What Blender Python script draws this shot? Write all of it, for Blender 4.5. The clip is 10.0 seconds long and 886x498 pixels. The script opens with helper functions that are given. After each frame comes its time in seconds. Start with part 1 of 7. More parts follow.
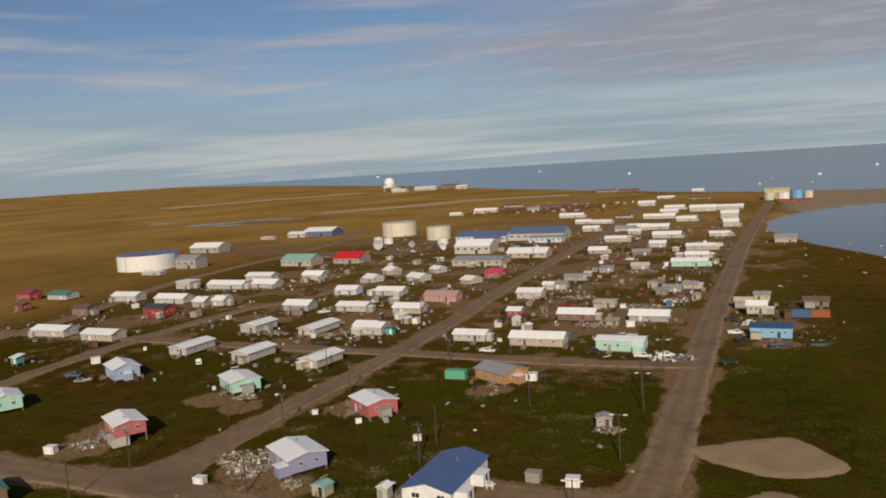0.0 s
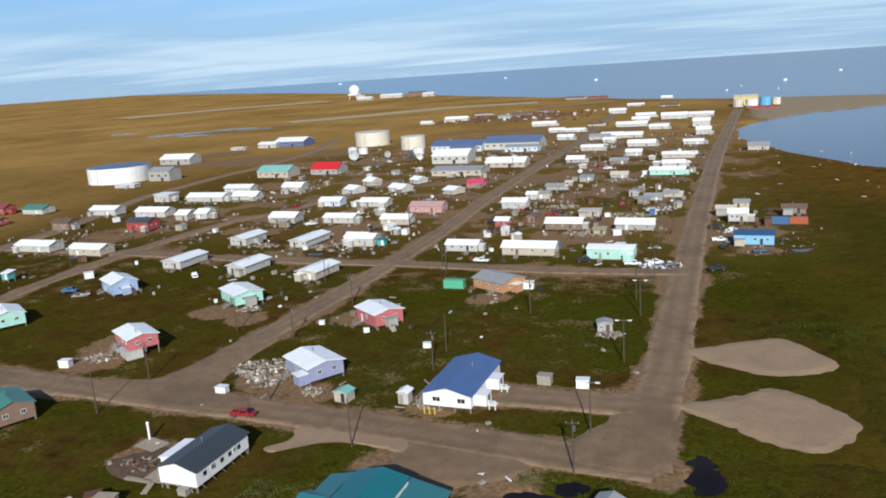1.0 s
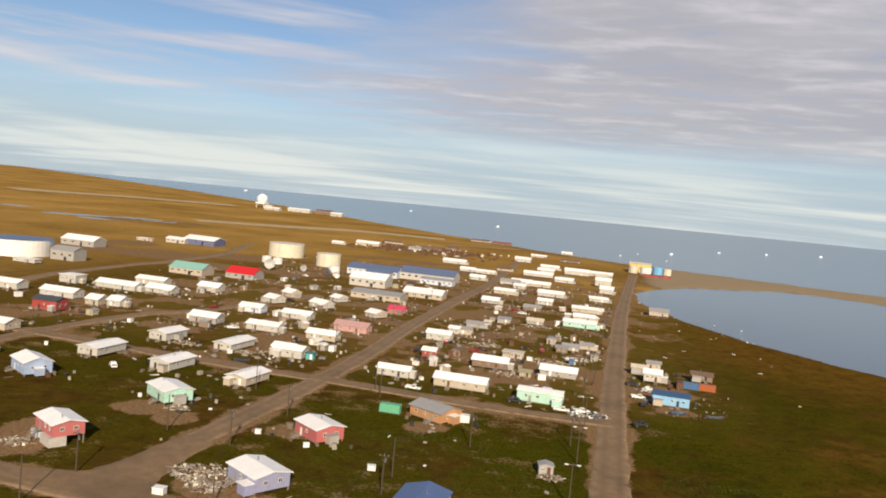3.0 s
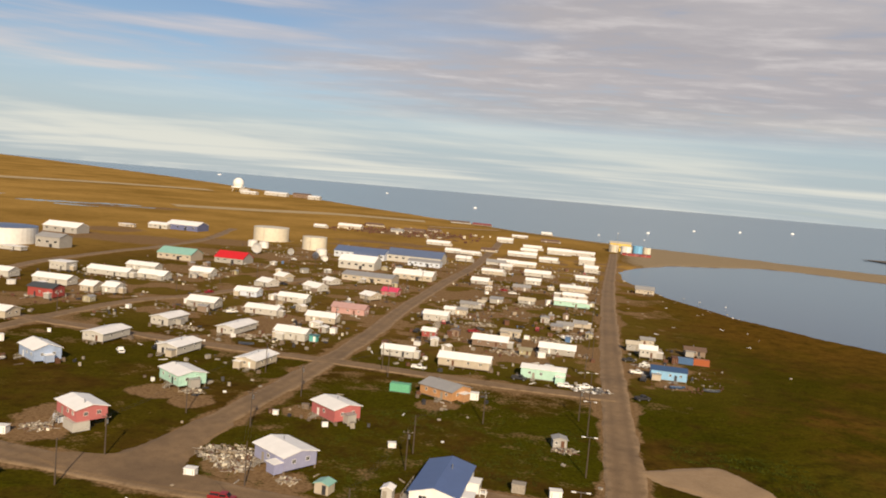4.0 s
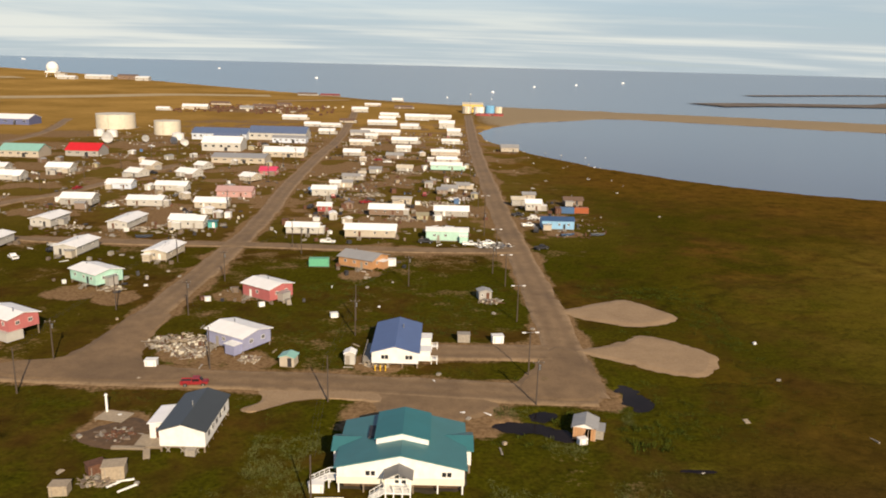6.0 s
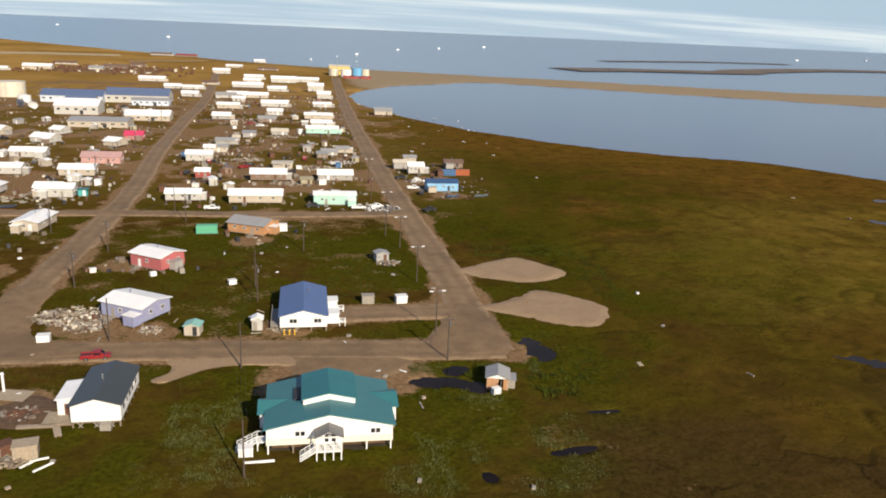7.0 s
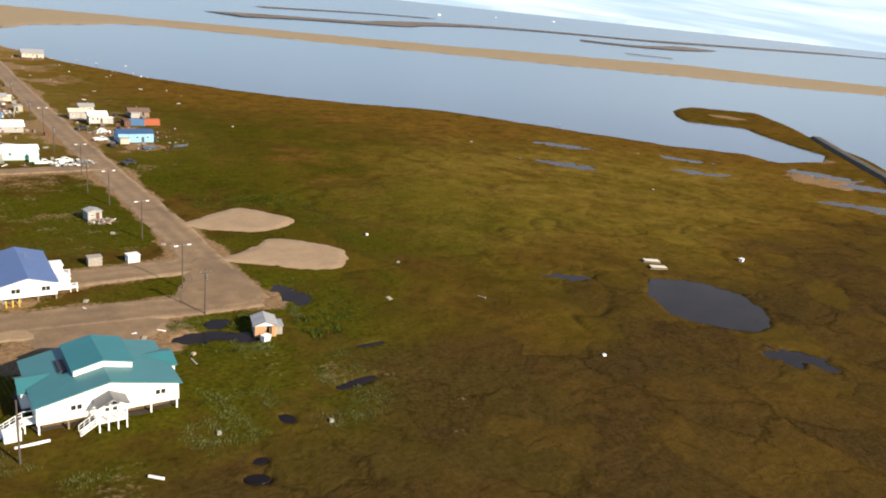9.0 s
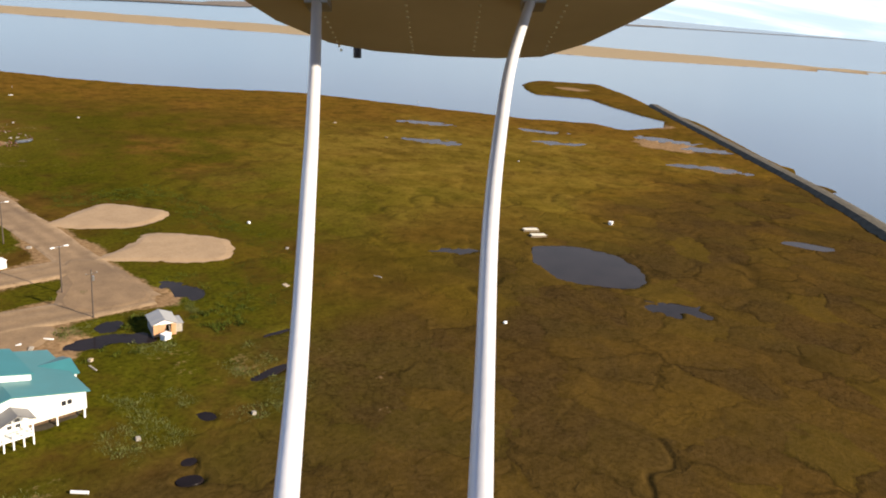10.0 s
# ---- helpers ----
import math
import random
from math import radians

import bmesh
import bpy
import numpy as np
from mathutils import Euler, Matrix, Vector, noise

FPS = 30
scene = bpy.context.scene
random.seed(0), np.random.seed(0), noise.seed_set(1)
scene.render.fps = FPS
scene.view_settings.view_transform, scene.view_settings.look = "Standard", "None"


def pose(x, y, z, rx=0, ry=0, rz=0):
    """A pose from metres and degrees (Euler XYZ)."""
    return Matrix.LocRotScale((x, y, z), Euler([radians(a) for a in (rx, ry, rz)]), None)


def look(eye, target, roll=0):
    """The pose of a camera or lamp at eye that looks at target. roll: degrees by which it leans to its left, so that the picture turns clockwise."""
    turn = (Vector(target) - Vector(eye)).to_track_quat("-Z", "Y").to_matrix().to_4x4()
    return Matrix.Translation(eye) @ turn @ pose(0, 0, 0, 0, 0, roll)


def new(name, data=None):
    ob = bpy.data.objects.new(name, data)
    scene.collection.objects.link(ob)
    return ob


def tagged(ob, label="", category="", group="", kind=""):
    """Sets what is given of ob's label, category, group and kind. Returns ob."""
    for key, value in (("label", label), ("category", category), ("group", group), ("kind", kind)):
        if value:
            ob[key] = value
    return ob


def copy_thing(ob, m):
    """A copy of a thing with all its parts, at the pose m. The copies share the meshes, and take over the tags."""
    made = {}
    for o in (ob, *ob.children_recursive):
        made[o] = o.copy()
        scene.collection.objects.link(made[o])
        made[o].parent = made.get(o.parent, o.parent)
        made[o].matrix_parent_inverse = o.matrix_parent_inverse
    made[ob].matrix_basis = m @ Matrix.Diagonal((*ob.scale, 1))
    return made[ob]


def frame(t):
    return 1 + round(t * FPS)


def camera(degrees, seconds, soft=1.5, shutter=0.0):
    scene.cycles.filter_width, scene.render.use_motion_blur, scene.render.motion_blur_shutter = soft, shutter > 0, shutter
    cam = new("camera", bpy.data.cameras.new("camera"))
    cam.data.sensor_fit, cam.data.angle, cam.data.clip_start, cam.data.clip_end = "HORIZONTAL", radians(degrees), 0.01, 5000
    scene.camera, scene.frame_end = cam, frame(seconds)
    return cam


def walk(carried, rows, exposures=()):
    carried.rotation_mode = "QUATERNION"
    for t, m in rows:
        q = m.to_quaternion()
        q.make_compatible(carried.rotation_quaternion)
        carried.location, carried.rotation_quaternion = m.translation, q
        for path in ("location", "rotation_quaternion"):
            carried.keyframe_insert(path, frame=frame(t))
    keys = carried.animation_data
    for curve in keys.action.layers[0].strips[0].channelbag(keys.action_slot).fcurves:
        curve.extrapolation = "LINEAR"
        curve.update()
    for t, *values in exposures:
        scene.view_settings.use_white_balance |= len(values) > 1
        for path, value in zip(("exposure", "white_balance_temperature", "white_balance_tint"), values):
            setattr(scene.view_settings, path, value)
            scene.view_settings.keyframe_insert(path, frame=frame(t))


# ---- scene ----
cam = camera(59.26, 10.0, 1.9)
# world axes: x across the village, y along its streets; the rows are seconds, eye, target, roll
PATH = [
    (0, (8.27, 6.90, 62.80), (0.095, 25.029, 60.706), -3.61),
    (0.2, (6.35, 5.17, 63.12), (-1.506, 23.221, 59.576), -4.05),
    (0.5, (3.69, 2.87, 64.02), (-4.038, 20.668, 59.184), -4.52),
    (1, (0.00, 0.00, 65.00), (-7.303, 18.077, 60.539), -3.83),
    (1.5, (-3.81, -2.58, 65.50), (-9.964, 16.172, 62.249), -0.85),
    (2, (-8.34, -5.21, 65.71), (-13.640, 13.924, 63.298), 2.17),
    (2.5, (-12.63, -8.00, 65.76), (-17.571, 11.314, 64.218), 4.50),
    (2.7, (-14.34, -9.14, 65.55), (-19.243, 10.208, 64.341), 5.17),
    (3.8, (-24.10, -15.12, 64.22), (-28.333, 4.394, 63.074), 5.33),
    (4, (-25.89, -16.56, 64.23), (-29.946, 2.959, 62.647), 4.89),
    (4.5, (-30.55, -19.83, 64.43), (-34.012, -0.292, 61.897), 3.75),
    (5, (-35.34, -22.53, 64.29), (-37.871, -2.979, 60.939), 2.50),
    (6.5, (-49.61, -27.49, 64.19), (-47.916, -8.228, 59.064), 1.78),
    (7, (-54.07, -28.33, 64.05), (-50.553, -9.413, 58.613), 2.56),
    (7.5, (-58.72, -28.22, 63.80), (-53.264, -9.818, 58.182), 3.58),
    (8, (-63.45, -28.27, 63.78), (-55.974, -10.637, 58.036), 4.66),
    (8.5, (-67.85, -27.62, 63.50), (-58.467, -10.984, 57.569), 5.51),
    (9, (-71.96, -26.34, 63.11), (-60.734, -10.933, 57.066), 6.11),
    (9.5, (-75.79, -24.80, 62.61), (-62.834, -10.902, 56.368), 6.26),
    (10, (-79.68, -21.56, 62.42), (-65.670, -8.693, 56.249), 5.49),
]
EXPOSURES = [(0.0, -0.50, 7700, 12), (0.3, -0.13, 8000, 13), (0.6, 0.20, 8000, 14), (0.9, 0.12, 6100, 7), (1.2, 0.14, 5950, 6), (1.5, 0.20, 5900, 7), (2.0, 0.22, 6700, 9), (2.5, 0.22, 7600, 11),
             (4.5, 0.06, 9100, 14), (5.2, 0.08, 9100, 14), (6.5, 0.28, 7900, 12), (7.5, 0.32, 7200, 10), (8.5, 0.64, 7300, 9), (10.0, 1.02, 7800, 11)]
walk(cam, [(t, look(eye, target, roll)) for t, eye, target, roll in PATH], EXPOSURES)

# ---- sky and sun ----
SUN_ELEVATION, SUN_TURN = radians(27), radians(160)
world = bpy.data.worlds.new("sky")
scene.world = world
world.use_nodes = True
wn, wl = world.node_tree.nodes, world.node_tree.links
wn.clear()
sky = wn.new("ShaderNodeTexSky")
sky.sky_type, sky.sun_disc = "NISHITA", False
sky.sun_elevation, sky.sun_rotation = SUN_ELEVATION, SUN_TURN
sky.air_density, sky.dust_density, sky.ozone_density = 1.0, 0.1, 3.0
clear_sky = wn.new("ShaderNodeBackground")
clear_sky.inputs["Strength"].default_value = 0.097
blue = wn.new("ShaderNodeMix")
blue.data_type, blue.blend_type = "RGBA", "MULTIPLY"
blue.inputs["Factor"].default_value = 1.0
blue.inputs["B"].default_value = (0.64, 0.79, 1.0, 1)
wl.new(sky.outputs[0], blue.inputs["A"])
wl.new(blue.outputs["Result"], clear_sky.inputs["Color"])
coord = wn.new("ShaderNodeTexCoord")
split = wn.new("ShaderNodeSeparateXYZ")
wl.new(coord.outputs["Generated"], split.inputs[0])


def wmath(op, a, b=None, c=None):
    n = wn.new("ShaderNodeMath")
    n.operation = op
    for i, v in enumerate((a, b, c)):
        if v is None:
            continue
        if isinstance(v, (int, float)):
            n.inputs[i].default_value = v
        else:
            wl.new(v, n.inputs[i])
    return n.outputs[0]


lift = wmath("ADD", wmath("MAXIMUM", split.outputs[2], 0.0), 0.05)
flat = wn.new("ShaderNodeCombineXYZ")
wl.new(wmath("DIVIDE", split.outputs[0], lift), flat.inputs[0])
wl.new(wmath("DIVIDE", split.outputs[1], lift), flat.inputs[1])


def wspan(v, a, b, c=0.0, d=1.0):
    n = wn.new("ShaderNodeMapRange")
    n.interpolation_type = "SMOOTHSTEP"
    for key, x in zip(("From Min", "From Max", "To Min", "To Max"), (a, b, c, d)):
        n.inputs[key].default_value = x
    wl.new(v, n.inputs["Value"])
    return n.outputs[0]


def wmix(f, a, b):
    n = wn.new("ShaderNodeMix")
    n.data_type = "RGBA"
    wl.new(f, n.inputs["Factor"])
    for v, socket in ((a, n.inputs["A"]), (b, n.inputs["B"])):
        if isinstance(v, tuple):
            socket.default_value = (*v, 1)
        else:
            wl.new(v, socket)
    return n.outputs["Result"]


def wnoise(scale, detail, stretch, turn, distort=0.0, rough=0.55):
    mp = wn.new("ShaderNodeMapping")
    mp.inputs["Rotation"].default_value = (0, 0, radians(turn))
    mp.inputs["Scale"].default_value = (*stretch, 1.0)
    wl.new(flat.outputs[0], mp.inputs["Vector"])
    n = wn.new("ShaderNodeTexNoise")
    n.inputs["Scale"].default_value, n.inputs["Detail"].default_value = scale, detail
    n.inputs["Roughness"].default_value, n.inputs["Distortion"].default_value = rough, distort
    wl.new(mp.outputs[0], n.inputs["Vector"])
    return n.outputs[0]


# level bands: stretched along the skyline, wavering a little
bearing = wmath("ARCTAN2", split.outputs[0], split.outputs[1])
rungs = wn.new("ShaderNodeCombineXYZ")
wl.new(wmath("MULTIPLY", bearing, 1.6), rungs.inputs[0])
wl.new(wmath("ADD", wmath("MULTIPLY", split.outputs[2], 26.0), wmath("MULTIPLY", bearing, 0.7)), rungs.inputs[1])
band_noise = wn.new("ShaderNodeTexNoise")
band_noise.inputs["Scale"].default_value, band_noise.inputs["Detail"].default_value = 1.0, 6.0
band_noise.inputs["Roughness"].default_value, band_noise.inputs["Distortion"].default_value = 0.55, 0.25
wl.new(rungs.outputs[0], band_noise.inputs["Vector"])
bands = band_noise.outputs[0]

# a high flat layer: wispy streaks over blue to the west, a broken sheet with small puffs to the east, a pale rim over the sea
height = split.outputs[2]
streaks = wmath("ADD", wmath("MULTIPLY", wnoise(1.0, 6.0, (0.14, 0.75), -8, 0.3), 0.35), wmath("MULTIPLY", bands, 0.65))
puffs = wnoise(2.4, 7.0, (0.7, 1.3), 12, 0.2, 0.62)
broad = wnoise(0.45, 4.0, (0.6, 1.2), 12)
low = wspan(height, 0.15, 0.02)
sheet_edge = wmath("ADD", split.outputs[0], wmath("MULTIPLY", wmath("SUBTRACT", broad, 0.5), 1.1))
sheet_part = wmath("MULTIPLY", wspan(sheet_edge, -0.50, -0.12), wspan(height, 0.045, 0.105))
wisps = wmath("MULTIPLY", wspan(streaks, 0.46, 0.62, 0.02, 0.95), wspan(height, 0.03, 0.13, 0.4, 1.0))
cover = wmath("MAXIMUM", wmath("MULTIPLY", sheet_part, wspan(puffs, 0.30, 0.48, 0.72, 1.0)), wisps)
cover = wmath("MULTIPLY", cover, wspan(height, 0.28, 0.60, 1.0, 0.06))
cover = wmath("MAXIMUM", cover, wmath("MULTIPLY", low, wspan(streaks, 0.30, 0.55, 0.75, 0.97)))
sheet_tone = wmath("ADD", wspan(puffs, 0.46, 0.72, 0.0, 0.7), wspan(broad, 0.35, 0.7, 0.0, 0.35))
sheet_colour = wmix(sheet_tone, (0.42, 0.48, 0.64), (0.62, 0.70, 0.89))
wisp_colour = wmix(wspan(streaks, 0.45, 0.70), (0.45, 0.56, 0.81), (0.66, 0.75, 0.97))
cloud_colour = wmix(sheet_part, wisp_colour, sheet_colour)
cloud_colour = wmix(low, cloud_colour, wmix(wspan(streaks, 0.42, 0.60), (0.40, 0.58, 0.81), (0.72, 0.87, 1.0)))
cloud = wn.new("ShaderNodeBackground")
cloud.inputs["Strength"].default_value = 0.82
wl.new(cloud_colour, cloud.inputs["Color"])
blend = wn.new("ShaderNodeMixShader")
wl.new(cover, blend.inputs[0])
wl.new(clear_sky.outputs[0], blend.inputs[1])
wl.new(cloud.outputs[0], blend.inputs[2])
sky_out = wn.new("ShaderNodeOutputWorld")
wl.new(blend.outputs[0], sky_out.inputs["Surface"])

sun = new("sun", bpy.data.lights.new("sun", "SUN"))
sun.data.energy, sun.data.angle, sun.data.color = 5.0, radians(0.6), (1.0, 0.93, 0.82)
toward = Vector((math.sin(SUN_TURN) * math.cos(SUN_ELEVATION), math.cos(SUN_TURN) * math.cos(SUN_ELEVATION), math.sin(SUN_ELEVATION)))
sun.matrix_world = look(toward * 300, (0, 0, 0))

# ---- materials ----
MATS = {}


class Nodes:
    """A small helper round one material's node tree."""

    def __init__(self, name):
        self.m = bpy.data.materials.new(name)
        self.m.use_nodes = True
        self.n, self.l = self.m.node_tree.nodes, self.m.node_tree.links
        self.b = self.n["Principled BSDF"]
        self.tc = self.n.new("ShaderNodeTexCoord")
        MATS[name] = self.m

    def put(self, value, socket):
        if isinstance(value, bpy.types.NodeSocket):
            self.l.new(value, socket)
        elif isinstance(value, tuple) and len(value) == 3 and socket.type == "RGBA":
            socket.default_value = (*value, 1)
        else:
            socket.default_value = value

    def noise(self, scale, detail=4.0, rough=0.55, stretch=None, coord="Object", distort=0.0):
        v = self.tc.outputs[coord]
        if stretch:
            mp = self.n.new("ShaderNodeMapping")
            mp.inputs["Scale"].default_value = stretch
            self.l.new(v, mp.inputs["Vector"])
            v = mp.outputs[0]
        t = self.n.new("ShaderNodeTexNoise")
        t.inputs["Scale"].default_value, t.inputs["Detail"].default_value = scale, detail
        t.inputs["Roughness"].default_value, t.inputs["Distortion"].default_value = rough, distort
        self.l.new(v, t.inputs["Vector"])
        return t.outputs[0]

    def span(self, v, a, b, c=0.0, d=1.0):
        r = self.n.new("ShaderNodeMapRange")
        for k, x in zip(("From Min", "From Max", "To Min", "To Max"), (a, b, c, d)):
            r.inputs[k].default_value = x
        self.l.new(v, r.inputs["Value"])
        return r.outputs[0]

    def mix(self, f, a, b):
        x = self.n.new("ShaderNodeMix")
        x.data_type = "RGBA"
        self.put(f, x.inputs["Factor"])
        self.put(a, x.inputs["A"])
        self.put(b, x.inputs["B"])
        return x.outputs["Result"]

    def math(self, op, a, b=0.0):
        x = self.n.new("ShaderNodeMath")
        x.operation = op
        self.put(a, x.inputs[0])
        self.put(b, x.inputs[1])
        return x.outputs[0]

    def bump(self, h, strength=0.4, dist=0.05, prior=None):
        x = self.n.new("ShaderNodeBump")
        x.inputs["Strength"].default_value, x.inputs["Distance"].default_value = strength, dist
        self.l.new(h, x.inputs["Height"])
        if prior is not None:
            self.l.new(prior, x.inputs["Normal"])
        return x.outputs[0]

    def done(self, colour, rough=0.7, normal=None, metal=0.0):
        self.put(colour, self.b.inputs["Base Color"])
        self.put(rough, self.b.inputs["Roughness"])
        self.b.inputs["Metallic"].default_value = metal
        if normal is not None:
            self.l.new(normal, self.b.inputs["Normal"])
        return self.m

    def cells(self, scale, wander):
        """Rounded polygons with wavering borders: distance to the border, and a tone for each cell."""
        n = self.n.new("ShaderNodeTexNoise")
        n.inputs["Scale"].default_value, n.inputs["Detail"].default_value = scale * 2.2, 4.0
        self.l.new(self.tc.outputs["Object"], n.inputs["Vector"])
        o = self.n.new("ShaderNodeVectorMath")
        o.operation = "MULTIPLY_ADD"
        self.l.new(n.outputs["Color"], o.inputs[0])
        o.inputs[1].default_value = (wander, wander, 0)
        self.l.new(self.tc.outputs["Object"], o.inputs[2])
        out = []
        for feature, socket in (("DISTANCE_TO_EDGE", "Distance"), ("F1", "Color")):
            v = self.n.new("ShaderNodeTexVoronoi")
            v.voronoi_dimensions, v.feature = "2D", feature
            v.inputs["Scale"].default_value = scale
            self.l.new(o.outputs[0], v.inputs["Vector"])
            out.append(v.outputs[socket])
        return out

    def random(self):
        return self.n.new("ShaderNodeObjectInfo").outputs["Random"]


def shade(c, k):
    return tuple(min(1.0, x * k) for x in c)


def siding(name, c, rough=0.6):
    """Painted horizontal boards: weathered in patches, streaked from above, each house a little different."""
    k = Nodes(name)
    col = k.mix(k.span(k.noise(0.7, 5), 0.3, 0.7), shade(c, 0.86), shade(c, 1.06))
    col = k.mix(k.span(k.noise(1.2, 4, 0.6, (3, 3, 0.35)), 0.55, 0.8, 0, 0.35), col, shade(c, 0.6))
    col = k.mix(k.math("MULTIPLY", k.random(), 0.18), col, (0.42, 0.38, 0.33))
    w = k.n.new("ShaderNodeTexWave")
    w.wave_type, w.bands_direction, w.wave_profile = "BANDS", "Z", "SAW"
    w.inputs["Scale"].default_value = 0.8
    k.l.new(k.tc.outputs["Object"], w.inputs["Vector"])
    return k.done(col, rough, k.bump(w.outputs[1], 0.35, 0.03))


def sheet(name, c, rough=0.45, seam=1.6):
    """Roofing sheets: faint seams, dirt and fading."""
    k = Nodes(name)
    col = k.mix(k.span(k.noise(0.35, 6), 0.3, 0.72), shade(c, 0.90), shade(c, 1.04))
    col = k.mix(k.span(k.noise(3.0, 5), 0.60, 0.85, 0, 0.3), col, shade(c, 0.66))
    col = k.mix(k.math("MULTIPLY", k.random(), 0.08), col, (0.36, 0.34, 0.31))
    w = k.n.new("ShaderNodeTexWave")
    w.wave_type, w.bands_direction = "BANDS", "X"
    w.inputs["Scale"].default_value = seam
    k.l.new(k.tc.outputs["Object"], w.inputs["Vector"])
    return k.done(col, rough, k.bump(w.outputs[1], 0.2, 0.02))


def plain(name, c, rough=0.6, metal=0.0, vary=0.25, scale=2.5):
    k = Nodes(name)
    col = k.mix(k.span(k.noise(scale, 6), 0.3, 0.7), shade(c, 1 - vary), shade(c, 1 + vary * 0.6))
    col = k.mix(k.math("MULTIPLY", k.random(), 0.25), col, shade(c, 0.7))
    return k.done(col, rough, k.bump(k.noise(scale * 8, 3), 0.15, 0.01), metal)


WALLS = dict(navy=(0.06, 0.09, 0.24), yellow=(0.70, 0.50, 0.12), bright=(0.80, 0.80, 0.78), white=(0.47, 0.46, 0.43), cream=(0.46, 0.40, 0.32), grey=(0.34, 0.33, 0.31), blue=(0.30, 0.40, 0.58), paleblue=(0.55, 0.62, 0.72),
             lavender=(0.27, 0.29, 0.45), red=(0.32, 0.030, 0.026), pink=(0.46, 0.105, 0.11), rose=(0.50, 0.27, 0.25), brown=(0.20, 0.13, 0.09),
             mint=(0.36, 0.66, 0.56), teal=(0.05, 0.38, 0.36), khaki=(0.36, 0.32, 0.20), orange=(0.47, 0.24, 0.11), skyblue=(0.20, 0.44, 0.66),
             butter=(0.80, 0.77, 0.64))
ROOFS = dict(shingle=(0.115, 0.115, 0.12), white=(0.90, 0.90, 0.89), green=(0.05, 0.20, 0.15), dark=(0.035, 0.045, 0.05), brown=(0.15, 0.09, 0.06), grey=(0.30, 0.30, 0.30),
             cream=(0.58, 0.52, 0.42), teal=(0.012, 0.150, 0.170), blue=(0.065, 0.125, 0.29), slate=(0.10, 0.145, 0.25), red=(0.62, 0.015, 0.02), darkred=(0.25, 0.03, 0.03),
             pink=(0.65, 0.06, 0.13), rose=(0.50, 0.30, 0.28), khaki=(0.30, 0.27, 0.18), seagreen=(0.22, 0.48, 0.42), skyblue=(0.014, 0.070, 0.18))
for k_, c_ in WALLS.items():
    siding("siding_" + k_, c_)
for k_, c_ in ROOFS.items():
    sheet("roofing_" + k_, c_)
plain("timber", (0.22, 0.17, 0.12), 0.85)
plain("old_timber", (0.30, 0.27, 0.23), 0.9)
plain("pole_wood", (0.075, 0.055, 0.042), 0.9, 0, 0.3, 4)
plain("white_paint", (0.80, 0.80, 0.78), 0.5, 0, 0.08)
plain("dark_paint", (0.03, 0.03, 0.035), 0.6)
plain("steel", (0.45, 0.46, 0.47), 0.4, 0.9)
plain("rust", (0.14, 0.062, 0.036), 0.85, 0.1, 0.4)
plain("red_paint", (0.28, 0.02, 0.025), 0.4)
plain("blue_paint", (0.07, 0.16, 0.31), 0.45)
plain("green_paint", (0.10, 0.40, 0.25), 0.6)
plain("yellow_paint", (0.70, 0.42, 0.03), 0.5)
plain("orange_paint", (0.40, 0.11, 0.045), 0.5)
plain("tank_white", (0.76, 0.76, 0.74), 0.45, 0, 0.1, 0.4)
plain("tank_cream", (0.66, 0.61, 0.50), 0.5, 0, 0.12, 0.4)
plain("tank_sky", (0.14, 0.42, 0.68), 0.5, 0, 0.12, 0.4)
plain("rubber", (0.02, 0.02, 0.02), 0.8)
plain("old_earth", (0.165, 0.140, 0.075), 0.95, 0, 0.45, 0.25)
plain("dyke_stone", (0.075, 0.062, 0.040), 0.95, 0, 0.5, 0.35)
plain("runway_gravel", (0.43, 0.32, 0.17), 0.95, 0, 0.2, 0.05)
plain("peat_soil", (0.115, 0.066, 0.034), 0.95, 0, 0.45, 0.8)
# near-black soil colour that paints in the shade below the hall
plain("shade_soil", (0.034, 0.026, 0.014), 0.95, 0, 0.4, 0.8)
plain("canvas", (0.36, 0.29, 0.21), 0.9)
plain("junk_brown", (0.17, 0.13, 0.10), 0.9, 0, 0.5, 1.2)
plain("ice", (0.80, 0.84, 0.88), 0.5, 0, 0.08, 0.1)
plain("insulator", (0.35, 0.33, 0.30), 0.4)
glass = Nodes("window_glass")
glass.b.inputs["Base Color"].default_value = (0.015, 0.018, 0.022, 1)
glass.b.inputs["Roughness"].default_value = 0.08

# tundra: moss, sedge and peat in patches; the sheet's own map says where it is lush, bare or rusty
k = Nodes("tundra")
at = k.n.new("ShaderNodeAttribute")
at.attribute_name = "cover"
sp = k.n.new("ShaderNodeSeparateColor")
k.l.new(at.outputs["Color"], sp.inputs[0])
lush, bare, rusty = sp.outputs[0], sp.outputs[1], sp.outputs[2]
wide, mid, fine = k.noise(0.018, 5, 0.6), k.noise(0.12, 6, 0.62), k.noise(1.1, 5, 0.65)
tuft = k.noise(4.5, 3, 0.7)
blot = k.noise(0.030, 5, 0.55, None, "Object", 0.5)
col = k.mix(k.span(mid, 0.30, 0.70), (0.045, 0.0255, 0.0062), (0.114, 0.0650, 0.0140))
col = k.mix(k.span(blot, 0.42, 0.62), col, k.mix(k.span(mid, 0.30, 0.70), (0.048, 0.032, 0.0054), (0.098, 0.062, 0.0105)))
col = k.mix(k.math("MULTIPLY", rusty, k.span(mid, 0.25, 0.65)), col, (0.155, 0.078, 0.0150))
